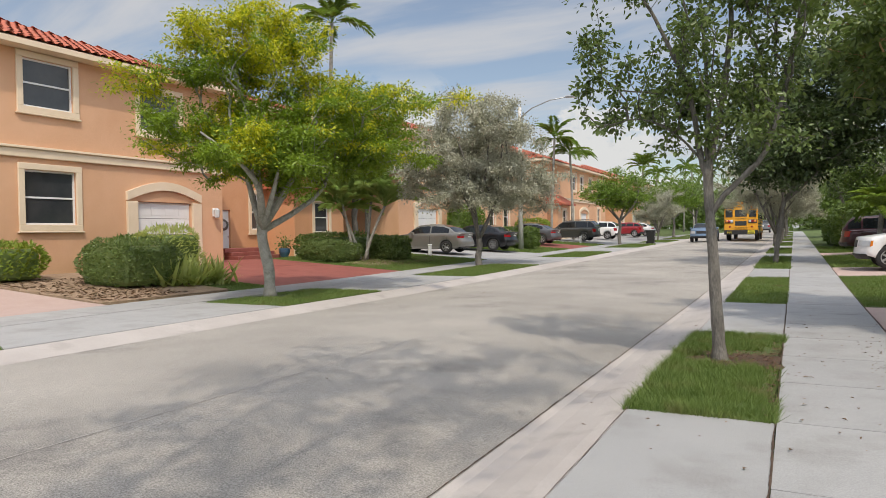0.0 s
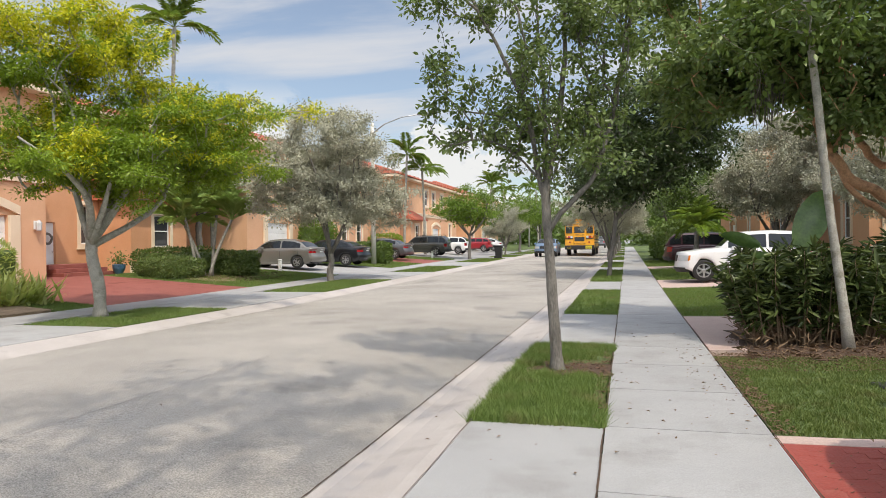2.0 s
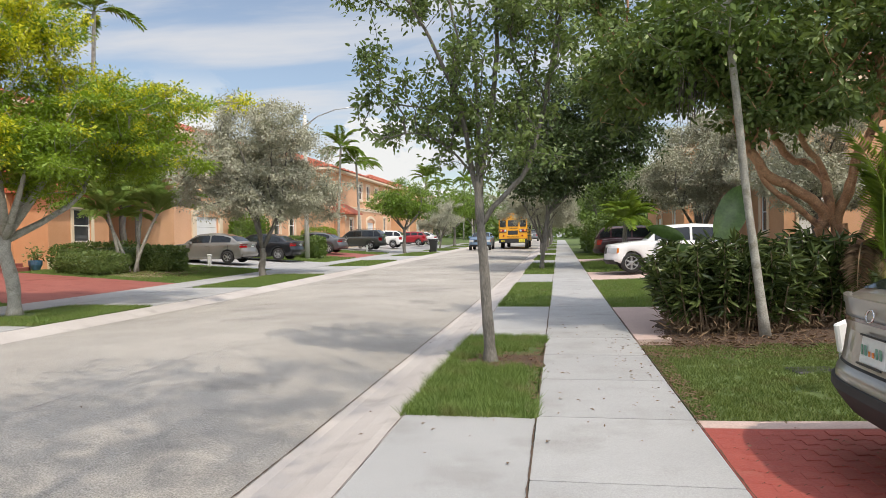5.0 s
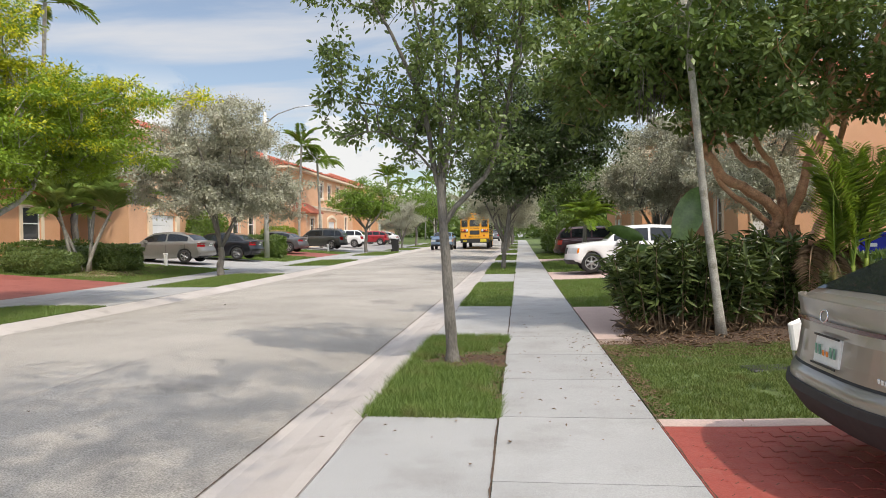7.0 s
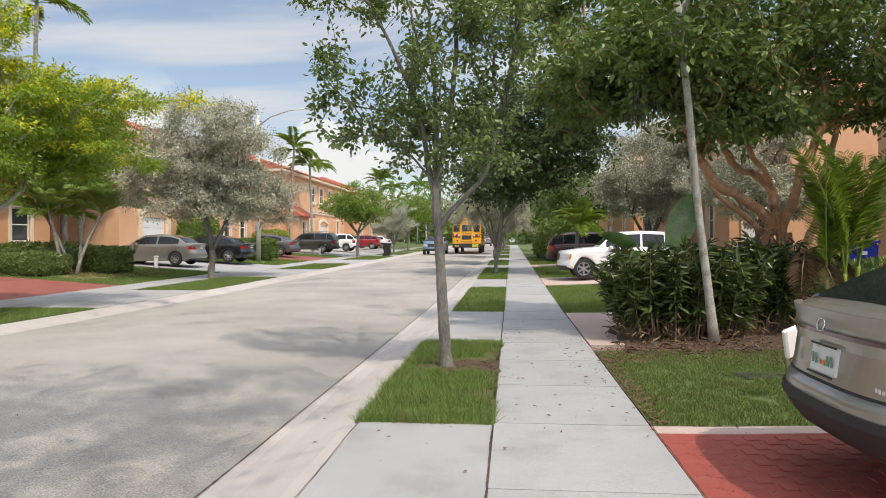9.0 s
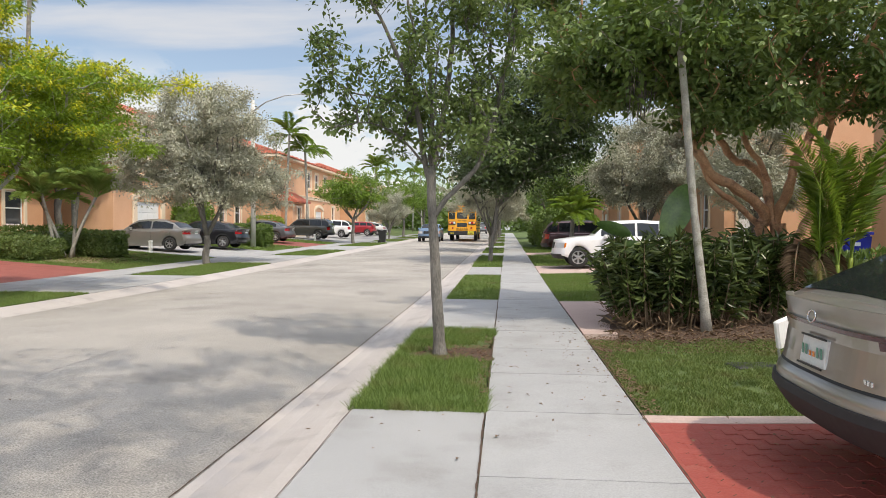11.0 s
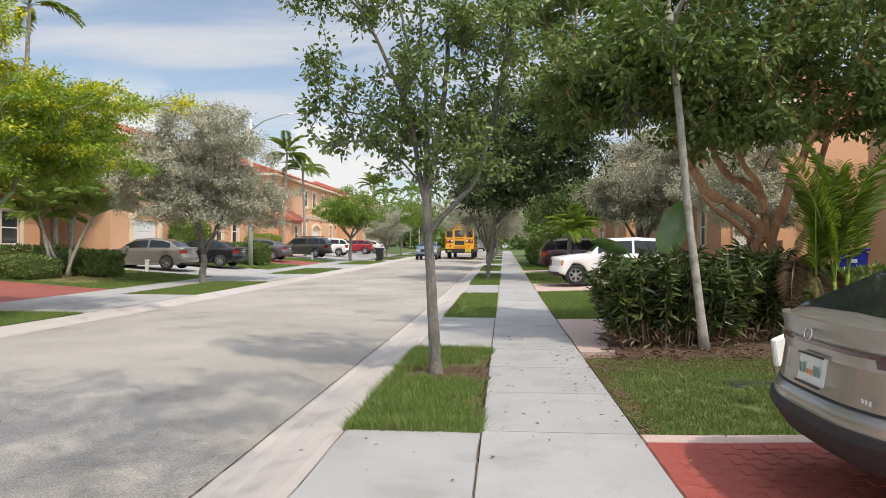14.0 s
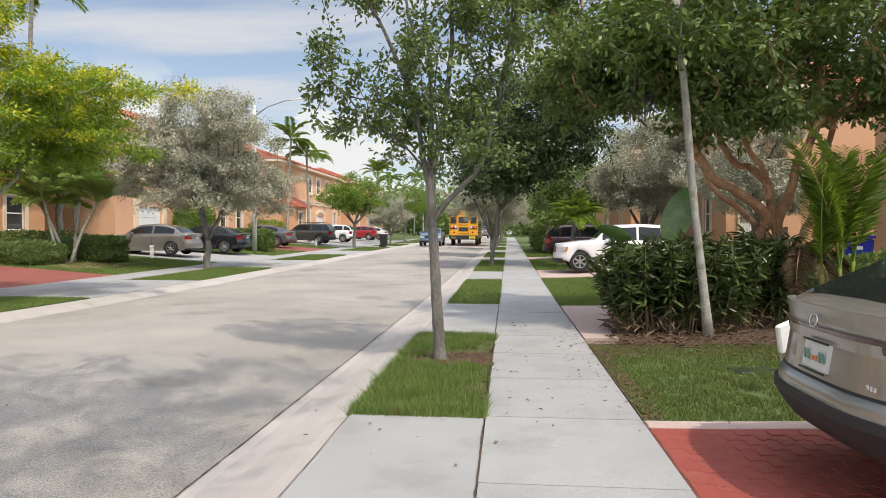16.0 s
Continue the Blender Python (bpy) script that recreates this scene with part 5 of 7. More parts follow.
    if not fine:
        end_patch("rear_bumper", -hw * 0.94, hw * 0.94, 0.32, 0.52 if suv else 0.44, low, off=0.03)
        pl = end_patch("number_plate", -0.155, 0.155, deck - 0.24, deck - 0.09, PLATE, off=0.012, n=2)
        bm = bmesh.new()
        box(bm, 0.004, 0.24, 0.05, rear_x(0, deck - 0.16) - 0.016, 0, deck - 0.19)
        part("bar", bm, PLATE_BAR, pl)
    # underside, mirrors, handles
    bm = bmesh.new()
    box(bm, L * 0.86, W * 0.72, 0.3, 0, 0, sill + 0.02, 0.02)
    part("underbody", bm, M["black"], top)
    for s in (1, -1):
        bm = bmesh.new()
        box(bm, 0.14, 0.2, 0.13, c0 - 0.42, s * (hw + 0.07), belt + 0.02, 0.04, seg=2)
        part("mirror", bm, colour, top, smooth=False)
        for hx in ((c1 + c2) / 2 + 0.12, (c1 + c2) / 2 - 0.85):
            bm = bmesh.new()
            box(bm, 0.17, 0.03, 0.03, hx, s * (hw + 0.004), belt - 0.10, 0.008)
            part("door_handle", bm, colour, top)
        # door gaps
        for gx in ((c1 + c2) / 2 - 0.02, (c1 + c2) / 2 - 0.98):
            bm = bmesh.new()
            box(bm, 0.012, 0.006, belt - sill - 0.16, gx, s * (hw * 1.0), sill + 0.10)
            part("door_gap", bm, M["black"], top)
        bm = bmesh.new()
        box(bm, axles[0] - axles[1] - 2 * ra, 0.03, 0.09, (axles[0] + axles[1]) / 2, s * (hw * 0.975), sill - 0.015, 0.01)
        part("sill_panel", bm, M["black"] if suv else colour, top)
        if roof_rails:
            bm = bmesh.new()
            tube(bm, [(c1 - 0.1, s * wroof * 0.93, H + 0.02), (c1 - 0.25, s * wroof * 0.93, H + 0.06), (c2 + 0.2, s * wroof * 0.93, H + 0.06), (c2 + 0.05, s * wroof * 0.93, H + 0.01)], [0.016] * 4, 6)
            part("roof_rail", bm, M["black"], top)
    wheel(top, [(ax, s * (hw - 0.10), r, s) for ax in axles for s in (1, -1)], r)
    return top, rear_x, end_patch


WHEELS = {}


def wheel(top, places, r, width=0.21, rim_mat=None, spokes=6):
    key = (round(r, 3), width, rim_mat.name if rim_mat else "", spokes)
    if key not in WHEELS:
        bm = bmesh.new()
        w = width / 2
        lathe(bm, [(r * 0.64, -w), (r * 0.9, -w * 1.02), (r * 0.98, -w * 0.8), (r, -w * 0.4), (r, w * 0.4), (r * 0.98, w * 0.8), (r * 0.9, w * 1.02), (r * 0.64, w)], 28, pose(0, 0, 0, 90), False)
        tyre = mesh_of("tyre", bm, M["rubber"], True)
        bm = bmesh.new()
        lathe(bm, [(r * 0.645, -w * 0.9), (r * 0.645, w * 0.98), (r * 0.60, w * 0.98), (r * 0.57, w * 0.55), (r * 0.2, w * 0.40)], 28, pose(0, 0, 0, 90))
        rim = mesh_of("rim", bm, M["black"], True)
        bm = bmesh.new()
        for k in range(spokes):
            box(bm, r * 0.18, w * 0.25, r * 0.58, 0, -w * 0.72, r * 0.05, 0.008, m=Matrix.Rotation(2 * math.pi * k / spokes, 4, "Y"))
        lathe(bm, [(r * 0.16, w * 0.5), (r * 0.16, w * 0.9), (r * 0.08, w * 0.98)], 14, pose(0, 0, 0, 90))
        lathe(bm, [(r * 0.64, w * 0.80), (r * 0.64, w * 0.99), (r * 0.57, w * 0.99), (r * 0.57, w * 0.80)], 28, pose(0, 0, 0, 90), False)
        WHEELS[key] = tyre, rim, mesh_of("spoke_disc", bm, rim_mat or M["alloy"], False)
    for px, py, pz, s in places:
        w = new("wheel", WHEELS[key][0])
        w.parent = top
        w.matrix_local = pose(px, py, pz, 0, 0, 180 if s > 0 else 0)
        for nm, k in (("rim", 1), ("spoke_disc", 2)):
            q = new(nm, WHEELS[key][k])
            q.parent = w


P_TAN = paint("paint_champagne", (0.27, 0.26, 0.24), metal=0.5)
P_BLACK = paint("paint_black", (0.012, 0.013, 0.016))
P_GREY = paint("paint_grey", (0.11, 0.115, 0.125))
P_DKGREY = paint("paint_dark_grey", (0.06, 0.062, 0.055))
P_WHITE = paint("paint_white", (0.78, 0.78, 0.78), metal=0.0)
P_RED = paint("paint_red", (0.35, 0.02, 0.03))
P_BLUE = paint("paint_blue", (0.18, 0.28, 0.42), metal=0.4)
P_SILVER = paint("paint_silver", (0.40, 0.375, 0.34), (0.34, 0.32, 0.29), metal=0.65)
P_MAROON = paint("paint_maroon", (0.05, 0.012, 0.018))

sedan = dict(L=4.55, W=1.72, H=1.47, wb=2.6, r=0.31)
# parked with the tail to the street: nose towards the house
car("sedan", -16.75, 32.5, 180, P_TAN, "champagne beige sedan parked on a concrete drive", **sedan)
car("sedan", -16.1, 36.9, 180, P_BLACK, "black sedan parked beside a beige sedan", L=4.8, W=1.82, H=1.46, wb=2.77, r=0.33)
car("sedan", -16.8, 47.2, 180, P_GREY, "dark grey sedan parked on a red drive", L=4.8, W=1.82, H=1.46, wb=2.8, r=0.33)
wagon = dict(L=4.75, W=1.84, H=1.66, wb=2.72, r=0.35, deck=1.06, belt=1.0, hood=1.02, cabin=(1.15, 0.45, -1.85, -2.28), suv=True)
car("estate_car", -16.3, 56.3, 180, P_DKGREY, "dark green-grey estate car with roof rails on a drive", roof_rails=True, **wagon)
car("crossover", -16.0, 62.9, 180, P_WHITE, "white crossover car parked on a drive", **{**wagon, "H": 1.6, "L": 4.5, "cabin": (1.1, 0.4, -1.6, -2.15)})
car("hatchback", -15.6, 72.6, 180, P_RED, "red hatchback parked far along the street", **{**wagon, "H": 1.5, "L": 4.2, "cabin": (1.0, 0.3, -1.5, -2.0)})
car("sedan", -15.4, 77.6, 180, P_WHITE, "white sedan parked far along the street", **sedan)
# white off-roader nose to the walk, and two dark cars behind it
car("off_roader", 4.0, 25.75, 180, P_WHITE, "white compact off-roader parked nose to the walk", **{**wagon, "L": 4.45, "W": 1.75, "H": 1.66, "r": 0.355, "wb": 2.6, "hood": 1.04, "deck": 1.04, "cabin": (0.85, 0.2, -1.7, -2.12)}, category="car")
car("crossover", 4.3, 36.2, 0, P_MAROON, "dark maroon crossover with its tail to the walk", **wagon)
car("crossover", 5.2, 39.6, 0, P_BLACK, "black crossover parked beside a maroon one", **wagon)
# on the street
car("hatchback", -6.3, 60.0, -90, P_BLUE, "light blue hatchback on the street", **{**wagon, "H": 1.5, "L": 4.3, "cabin": (1.0, 0.3, -1.5, -2.0)}, z=road_z(-6.3, 60))
car("crossover", -3.6, 104.0, 90, P_GREY, "grey crossover far away on the street", **wagon, z=road_z(-3.6, 104))

# the sedan on the red drive, tail to the walk
LENS_DARK = mat("smoked_lens", (0.07, 0.005, 0.008), (0.045, 0.004, 0.006), 0.15, fine_amt=0.05, coat=0.7)
LEX_X, LEX_Y = 4.29, 4.86
lex, lex_rear, lex_patch = car("executive_sedan", LEX_X, LEX_Y, 0, P_SILVER, "champagne silver sedan on a red paved drive, tail to the walk", L=4.9, W=1.865, H=1.445, wb=2.87, r=0.34, deck=0.97, belt=0.90, hood=0.90, cabin=(1.0, 0.25, -1.0, -2.2), dark_low=True, fine=True)
lex_patch("rear_bumper", -0.90, 0.90, 0.27, 0.47, mat("bumper_dark", (0.022, 0.022, 0.023), (0.032, 0.032, 0.033), 0.75, fine=200, fine_amt=0.15), off=0.02, lab="dark grey lower bumper", n=24)
lid = lex_patch("boot_lid", -0.72, 0.72, 0.575, 0.83, P_SILVER, off=0.010, lab="boot lid", n=24)
lex_patch("lid_gap", -0.735, 0.735, 0.56, 0.574, M["black"], off=0.006, n=24, parent=lid)
strip = lex_patch("light_strip", -0.9, 0.9, 0.828, 0.852, LENS_DARK, off=0.018, lab="thin dark red light strip", n=28)
for s in (1, -1):
    lex_patch("tail_light", s * 0.55, s * 0.91, 0.785, 0.826, LENS_DARK, off=0.016, n=12)
lex_patch("spoiler", -0.74, 0.74, 0.925, 0.968, P_SILVER, off=0.008, lab="lip at the boot's edge", n=24)
bm = bmesh.new()
lathe(bm, [(0.058, 0.0), (0.066, 0.006), (0.066, 0.014), (0.058, 0.018), (0.050, 0.014), (0.050, 0.006), (0.058, 0.0)], 28, pose(lex_rear(0, 0.885) - 0.022, 0, 0.885, 0, -80, 0) @ Matrix.Diagonal((0.6, 0.8, 0.8, 1)), False)
emb = part("emblem", bm, M["chrome"], lex, "oval chrome emblem", smooth=True)
pl = lex_patch("number_plate", -0.155, 0.155, 0.612, 0.766, PLATE, off=0.022, lab="pale number plate", n=4)
for k in range(6):
    bm = bmesh.new()
    box(bm, 0.003, 0.022, 0.058 if k not in (2, 3) else 0.03, lex_rear(0, 0.70) - 0.034, -0.115 + 0.046 * k, 0.66, m=None)
    part("bar", bm, PLATE_BAR if k not in (2, 3) else M["amber_lens"], pl)
for pz in (0.602, 0.765):
    bm = bmesh.new()
    box(bm, 0.008, 0.305, 0.010, lex_rear(0, pz) - 0.034, 0, pz)
    part("plate_frame", bm, M["black"], pl)
for k in range(5):
    bm = bmesh.new()
    box(bm, 0.006, 0.022, 0.026, lex_rear(-0.5, 0.62) - 0.014, -0.42 - 0.034 * k, 0.605, 0.002)
    part("badge_bar", bm, M["chrome"], lid)
for s in (1, -1):
    bm = bmesh.new()
    tube(bm, [(-2.16, s * 0.6, 0.25), (-1.95, s * 0.6, 0.25)], [0.04, 0.04], 16)
    part("exhaust", bm, M["galv"], lex, smooth=True)


def text_mesh(name, body, size, material, parent, m, extrude=0.004, align="CENTER", sx=1.0):
    cu = bpy.data.curves.new(name, "FONT")
    cu.body, cu.size, cu.extrude, cu.align_x = body, size, extrude, align
    tmp = bpy.data.objects.new(name, cu)
    me = bpy.data.meshes.new_from_object(tmp)
    bpy.data.objects.remove(tmp)
    me.materials.clear()
    me.materials.append(material)
    ob = new(name, me)
    ob.parent = parent
    ob.matrix_local = m @ Matrix.Diagonal((sx, 1, 1, 1))
    return ob


def school_bus(x, y, rz=90):
    """The bus along its own x axis, nose at +x."""
    Y, K = M["bus_yellow"], M["black"]
    top = thing("school_bus", x, y, road_z(x, y) + 0.002, "yellow school bus with black rails and white roof on street", "bus", "", rz)
    L, W, H = 8.9, 2.44, 3.08
    x0 = -5.3
    x1 = x0 + L
    f, hw = 0.62, W / 2
    sect = [(hw, f), (hw, 2.42), (hw - 0.05, 2.62), (hw - 0.2, 2.83), (hw - 0.48, 2.99), (hw - 0.85, 3.06), (0, H)]
    sect = sect + [(-a, b) for a, b in sect[-2::-1]]
    bm = bmesh.new()
    prism(bm, sect, x0, x1, "x")
    es = [e for e in bm.edges if abs(e.verts[0].co.x - e.verts[1].co.x) < 1e-4]
    bmesh.ops.bevel(bm, geom=es, offset=0.07, segments=2, affect="EDGES")
    part("body", bm, Y, top)
    bm = bmesh.new()
    roof = [(hw + 0.006, 2.46), (hw - 0.042, 2.64), (hw - 0.19, 2.85), (hw - 0.47, 3.0), (hw - 0.84, 3.075), (0, H + 0.012)]
    roof = roof + [(-a, b) for a, b in roof[-2::-1]]
    rows = [[bm.verts.new((xx, a, b)) for a, b in roof] for xx in (x0 + 0.35, x1 - 0.1)]
    for k in range(len(roof) - 1):
        bm.faces.new((rows[0][k], rows[1][k], rows[1][k + 1], rows[0][k + 1]))
    part("roof_skin", bm, M["white"], top, "white roof skin")
    bm = bmesh.new()
    prism(bm, [(x1 - 0.02, 0.62), (x1 + 1.25, 0.62), (x1 + 1.35, 0.95), (x1 + 1.2, 1.42), (x1 + 0.1, 1.62), (x1 - 0.02, 1.62)], -0.95, 0.95, "y")
    bmesh.ops.bevel(bm, geom=bm.edges[:], offset=0.08, segments=2, affect="EDGES")
    part("bonnet", bm, Y, top)
    bm = bmesh.new()
    box(bm, 0.18, 2.4, 0.3, x1 + 1.4, 0, 0.55, 0.04)
    part("front_bumper", bm, K, top)
    for s in (1, -1):
        for z, h in ((0.64, 0.09), (1.06, 0.08), (1.32, 0.08), (1.62, 0.07)):
            bm = bmesh.new()
            box(bm, L - 0.1, 0.03, h, (x0 + x1) / 2, s * (hw + 0.012), z, 0.008)
            part("rail", bm, K, top)
        bm = bmesh.new()
        box(bm, L - 0.4, 0.03, 0.10, (x0 + x1) / 2, s * (hw + 0.004), 2.50, 0.008)
        part("roof_rail", bm, K, top)
        for k in range(11):
            wx = x0 + 0.55 + k * 0.735
            bm = bmesh.new()
            box(bm, 0.62, 0.03, 0.66, wx, s * (hw + 0.002), 1.74, 0.01)
            wdw = part("window", bm, M["car_glass"], top)
            bm = bmesh.new()
            box(bm, 0.62, 0.036, 0.03, wx, s * (hw + 0.004), 2.08)
            part("sash_bar", bm, M["alloy"], wdw)
        bm = bmesh.new()
        bmesh.ops.create_circle(bm, cap_ends=True, radius=0.60, segments=28, matrix=pose(x0 + 2.6, s * (hw + 0.006), 0.56, 90))
        part("wheel_arch", bm, K, top)
    wheel(top, [(x0 + 2.6, s * (hw - 0.17), 0.49, s) for s in (1, -1)] + [(x1 + 0.45, s * (hw - 0.2), 0.49, s) for s in (1, -1)], 0.49, 0.28, Y, 8)
    # tail
    xb = x0 - 0.01
    def rear(nm, py, pz, w, h, material, d=0.03, bev=0.012, lab="", par=None):
        bm = bmesh.new()
        box(bm, d, w, h, xb, py, pz, bev)
        return part(nm, bm, material, par or top, lab)
    rear("rear_bumper", 0, 0.50, 2.44, 0.36, K, 0.16, 0.03)
    rear("emergency_door", 0, 0.90, 1.02, 1.72, Y, 0.04, 0.02, "emergency door")
    xb -= 0.02
    rear("rear_window", 0, 1.90, 0.86, 0.55, M["car_glass"], 0.03, 0.012)
    rear("lower_window", 0, 1.20, 0.84, 0.36, M["car_glass"], 0.03, 0.012)
    for s in (1, -1):
        rear("rear_window", s * 0.86, 1.88, 0.52, 0.56, M["car_glass"])
        rear("light_panel", s * 0.86, 2.52, 0.62, 0.34, K, 0.03, 0.01)
        for py, key in ((0.74, "amber_lens"), (0.98, "red_lens")):
            bm = bmesh.new()
            lathe(bm, [(0.11, 0), (0.11, 0.02), (0.07, 0.05)], 18, pose(xb - 0.012, s * py, 2.69, 0, -90, 0))
            part("lamp", bm, M[key], top)
        rear("lamp_strip", s * 0.86, 1.40, 0.62, 0.27, K, 0.03, 0.01)
        for py, key in ((0.66, "clear_lens"), (0.84, "red_lens"), (1.03, "amber_lens")):
            bm = bmesh.new()
            lathe(bm, [(0.10, 0), (0.10, 0.02), (0.07, 0.04)], 18, pose(xb - 0.012, s * py, 1.55, 0, -90, 0))
            part("lamp", bm, M[key], top)
        bm = bmesh.new()
        lathe(bm, [(0.075, 0), (0.07, 0.02)], 16, pose(xb, s * 0.8, 1.12, 0, -90, 0))
        part("reflector", bm, M["red_lens"], top)
    for k in (-1, 0, 1):
        rear("marker_lamp", k * 0.16, 2.90, 0.09, 0.05, M["red_lens"], 0.05, 0.01)
    rear("sign_plate", 0, 2.52, 1.04, 0.32, Y, 0.03, 0.008)
    face = Matrix(((0, 0, -1, xb - 0.018), (-1, 0, 0, 0), (0, 1, 0, 0), (0, 0, 0, 1)))
    for body, z, size, sx in (("SCHOOL BUS", 2.59, 0.24, 0.72), ("STOP WHEN", 1.68, 0.17, 0.8), ("RED LIGHTS FLASH", 0.98, 0.15, 0.78)):
        text_mesh("lettering", body, size, K, top, Matrix.Translation((0, 0, z)) @ face, sx=sx)
    yel = mat("sticker_yellow", (0.85, 0.72, 0.05), (0.8, 0.68, 0.05), 0.5, fine_amt=0.05)
    xb -= 0.07
    st = rear("sticker", -0.75, 0.54, 0.5, 0.28, yel, 0.01, 0)
    face2 = Matrix.Translation((-0.075, 0, 0)) @ face
    text_mesh("lettering", "8232", 0.2, yel, top, Matrix.Translation((0, 0.84, 0.60)) @ face2, sx=0.85)
    text_mesh("lettering", "HIRING", 0.11, K, st, Matrix.Translation((0, -0.75, 0.71)) @ face2, sx=0.9)
    for k in range(2):
        rear("bar", -0.75, 0.56 + 0.07 * k, 0.42, 0.035, K, 0.016, 0, par=st)
    for s in (1, -1):
        m = Matrix(((1 if s < 0 else -1, 0, 0, (x0 + x1) / 2 + 0.8), (0, 0, s, s * (hw + 0.006)), (0, 1, 0, 1.43), (0, 0, 0, 1)))
        text_mesh("lettering", "CITY OF PEMBROKE PINES CHARTER SCHOOLS", 0.15, K, top, m, sx=0.72)
        bm = bmesh.new()
        tube(bm, [(x1 + 0.3, s * 1.1, 1.7), (x1 + 0.4, s * 1.35, 2.1)], [0.02, 0.02], 6)
        box(bm, 0.06, 0.22, 0.42, x1 + 0.4, s * 1.4, 1.75, 0.02)
        part("mirror", bm, K, top)
    return top


school_bus(-3.62, 65.2)


# ---- palms, hedges and small plants ----
def frond_mesh(name, length, leaflet, n, droop, width, material, vee=0.35, upright=0.0, seed=1, ahead=0.62):
    """One feather leaf along +x: a bowed midrib and narrow leaflets on both sides."""
    rng = np.random.default_rng(seed)
    verts, faces = [], []

    def at(t):
        return np.array([length * (t - 0.18 * droop * t * t), 0.0, length * (0.35 * t * (1 - upright) + upright * 0.2 * t - droop * 0.62 * t ** 2.2)])
    ts = np.linspace(0, 1, 9)
    for a, b in zip(ts, ts[1:]):
        w0, w1 = 0.022 * (1 - 0.8 * a), 0.022 * (1 - 0.8 * b)
        k = len(verts)
        p, q = at(a), at(b)
        for c, w in ((p, w0), (q, w1)):
            verts += [c + [0, -w, 0], c + [0, w, 0], c + [0, 0, w * 1.4]]
        faces += [(k, k + 3, k + 5), (k, k + 5, k + 2), (k + 2, k + 5, k + 4), (k + 2, k + 4, k + 1), (k + 1, k + 4, k + 3), (k + 1, k + 3, k)]
    for t in np.linspace(0.16, 1.0, n):
        p = at(t)
        d = at(min(1, t + 0.02)) - at(t - 0.02)
        d /= np.linalg.norm(d)
        L = leaflet * (math.sin(math.pi * (0.12 + 0.80 * t)) ** 0.7) * rng.uniform(0.85, 1.1)
        for s in (-1, 1):
            out = ahead * d + np.array([0, s * 0.8, vee * rng.uniform(0.3, 1.2)])
            out /= np.linalg.norm(out)
            tip = p + L * out + np.array([0, 0, -0.32 * L * rng.uniform(0.6, 1.3)])
            mid = p + 0.5 * L * out
            nrm = np.cross(out, np.array([0, 0, 1.0]))
            nrm[2] += rng.normal(0, 0.5)
            nrm /= np.linalg.norm(nrm)
            k = len(verts)
            verts += [p, mid + nrm * width, tip, mid - nrm * width]
            faces += [(k, k + 1, k + 2), (k, k + 2, k + 3)]
    ob = raw(name, verts, faces, material)
    me = ob.data
    bpy.data.objects.remove(ob)
    return me


def palm(name, x, y, stems, fronds, me, label, bark, tilt=(10, 70), scale=(0.85, 1.1), seed=5, group="palms"):
    """stems: (dx, dy, height, lean x, lean y, radius). fronds: how many on each stem."""
    rng = random.Random(seed)
    top = thing(name, x, y, ground_z(x, y) - 0.02, label, "palm", group)
    for dx, dy, h, lx, ly, r in stems:
        bm = bmesh.new()
        n = 9
        pts = [(dx + lx * (k / n) ** 1.3, dy + ly * (k / n) ** 1.3, h * k / n) for k in range(n + 1)]
        rr = [r * (1.25 if k == 0 else 1.0 - 0.25 * k / n) * (1.06 if k % 2 else 0.97) for k in range(n + 1)]
        tube(bm, pts, rr, 8)
        part("trunk", bm, bark, top, smooth=True)
        for k in range(fronds):
            f = new("frond", me)
            f.parent = top
            e = rng.uniform(*tilt)
            s = rng.uniform(*scale)
            f.matrix_local = Matrix.Translation((dx + lx, dy + ly, h - 0.03)) @ Matrix.Rotation(2 * math.pi * (k * 0.381966 + 0.04 * rng.random()), 4, "Z") @ Matrix.Rotation(-radians(e), 4, "Y") @ Matrix.Diagonal((s, s, s, 1))
    return top


FR_DATE = frond_mesh("frond", 1.8, 0.46, 34, 0.75, 0.0055, M["leaf_date"], vee=0.75, seed=3, ahead=0.75)
FR_ARECA = frond_mesh("frond", 2.3, 0.46, 38, 0.42, 0.007, M["leaf_areca"], vee=0.3, seed=4, ahead=0.42)
FR_DRY = frond_mesh("frond", 1.2, 0.3, 34, 0.9, 0.005, M["dry_leaf"], seed=13)
FR_TALL = frond_mesh("frond", 2.6, 0.62, 32, 0.8, 0.03, M["leaf_palm"], seed=6)
FR_BRIGHT = frond_mesh("frond", 1.7, 0.42, 50, 0.9, 0.010, M["leaf_areca"], seed=7)

palm("date_palm", -16.4, 25.3, [(0, 0, 2.1, -0.7, -0.3, 0.07), (0.2, 0.2, 2.8, 0.1, 0.3, 0.07), (-0.2, -0.2, 2.4, -0.2, -0.5, 0.07), (0.3, -0.1, 2.3, 0.9, 0.2, 0.07)], 22, FR_DATE, "clump of feathery pale green date palms on leaning trunks", M["bark_pale"], (5, 88), (0.8, 1.25), seed=5)
palm("palm_stub", 4.40, 11.35, [(0, 0, 1.25, 0.05, 0, 0.10)], 8, FR_DRY, "brown palm stub hung with drying fronds", M["bark_red"], (-55, 15), (0.6, 0.95), seed=12)
palm("areca_palm", 4.78, 10.9, [(0, 0, 0.9, 0, 0, 0.04), (0.2, 0.15, 1.0, 0.05, 0, 0.04), (-0.15, 0.1, 0.8, -0.05, 0, 0.04)], 5, FR_ARECA, "arching green areca palm with yellowish stems", M["leaf_lime"], (56, 86), (0.65, 1.0), seed=8)
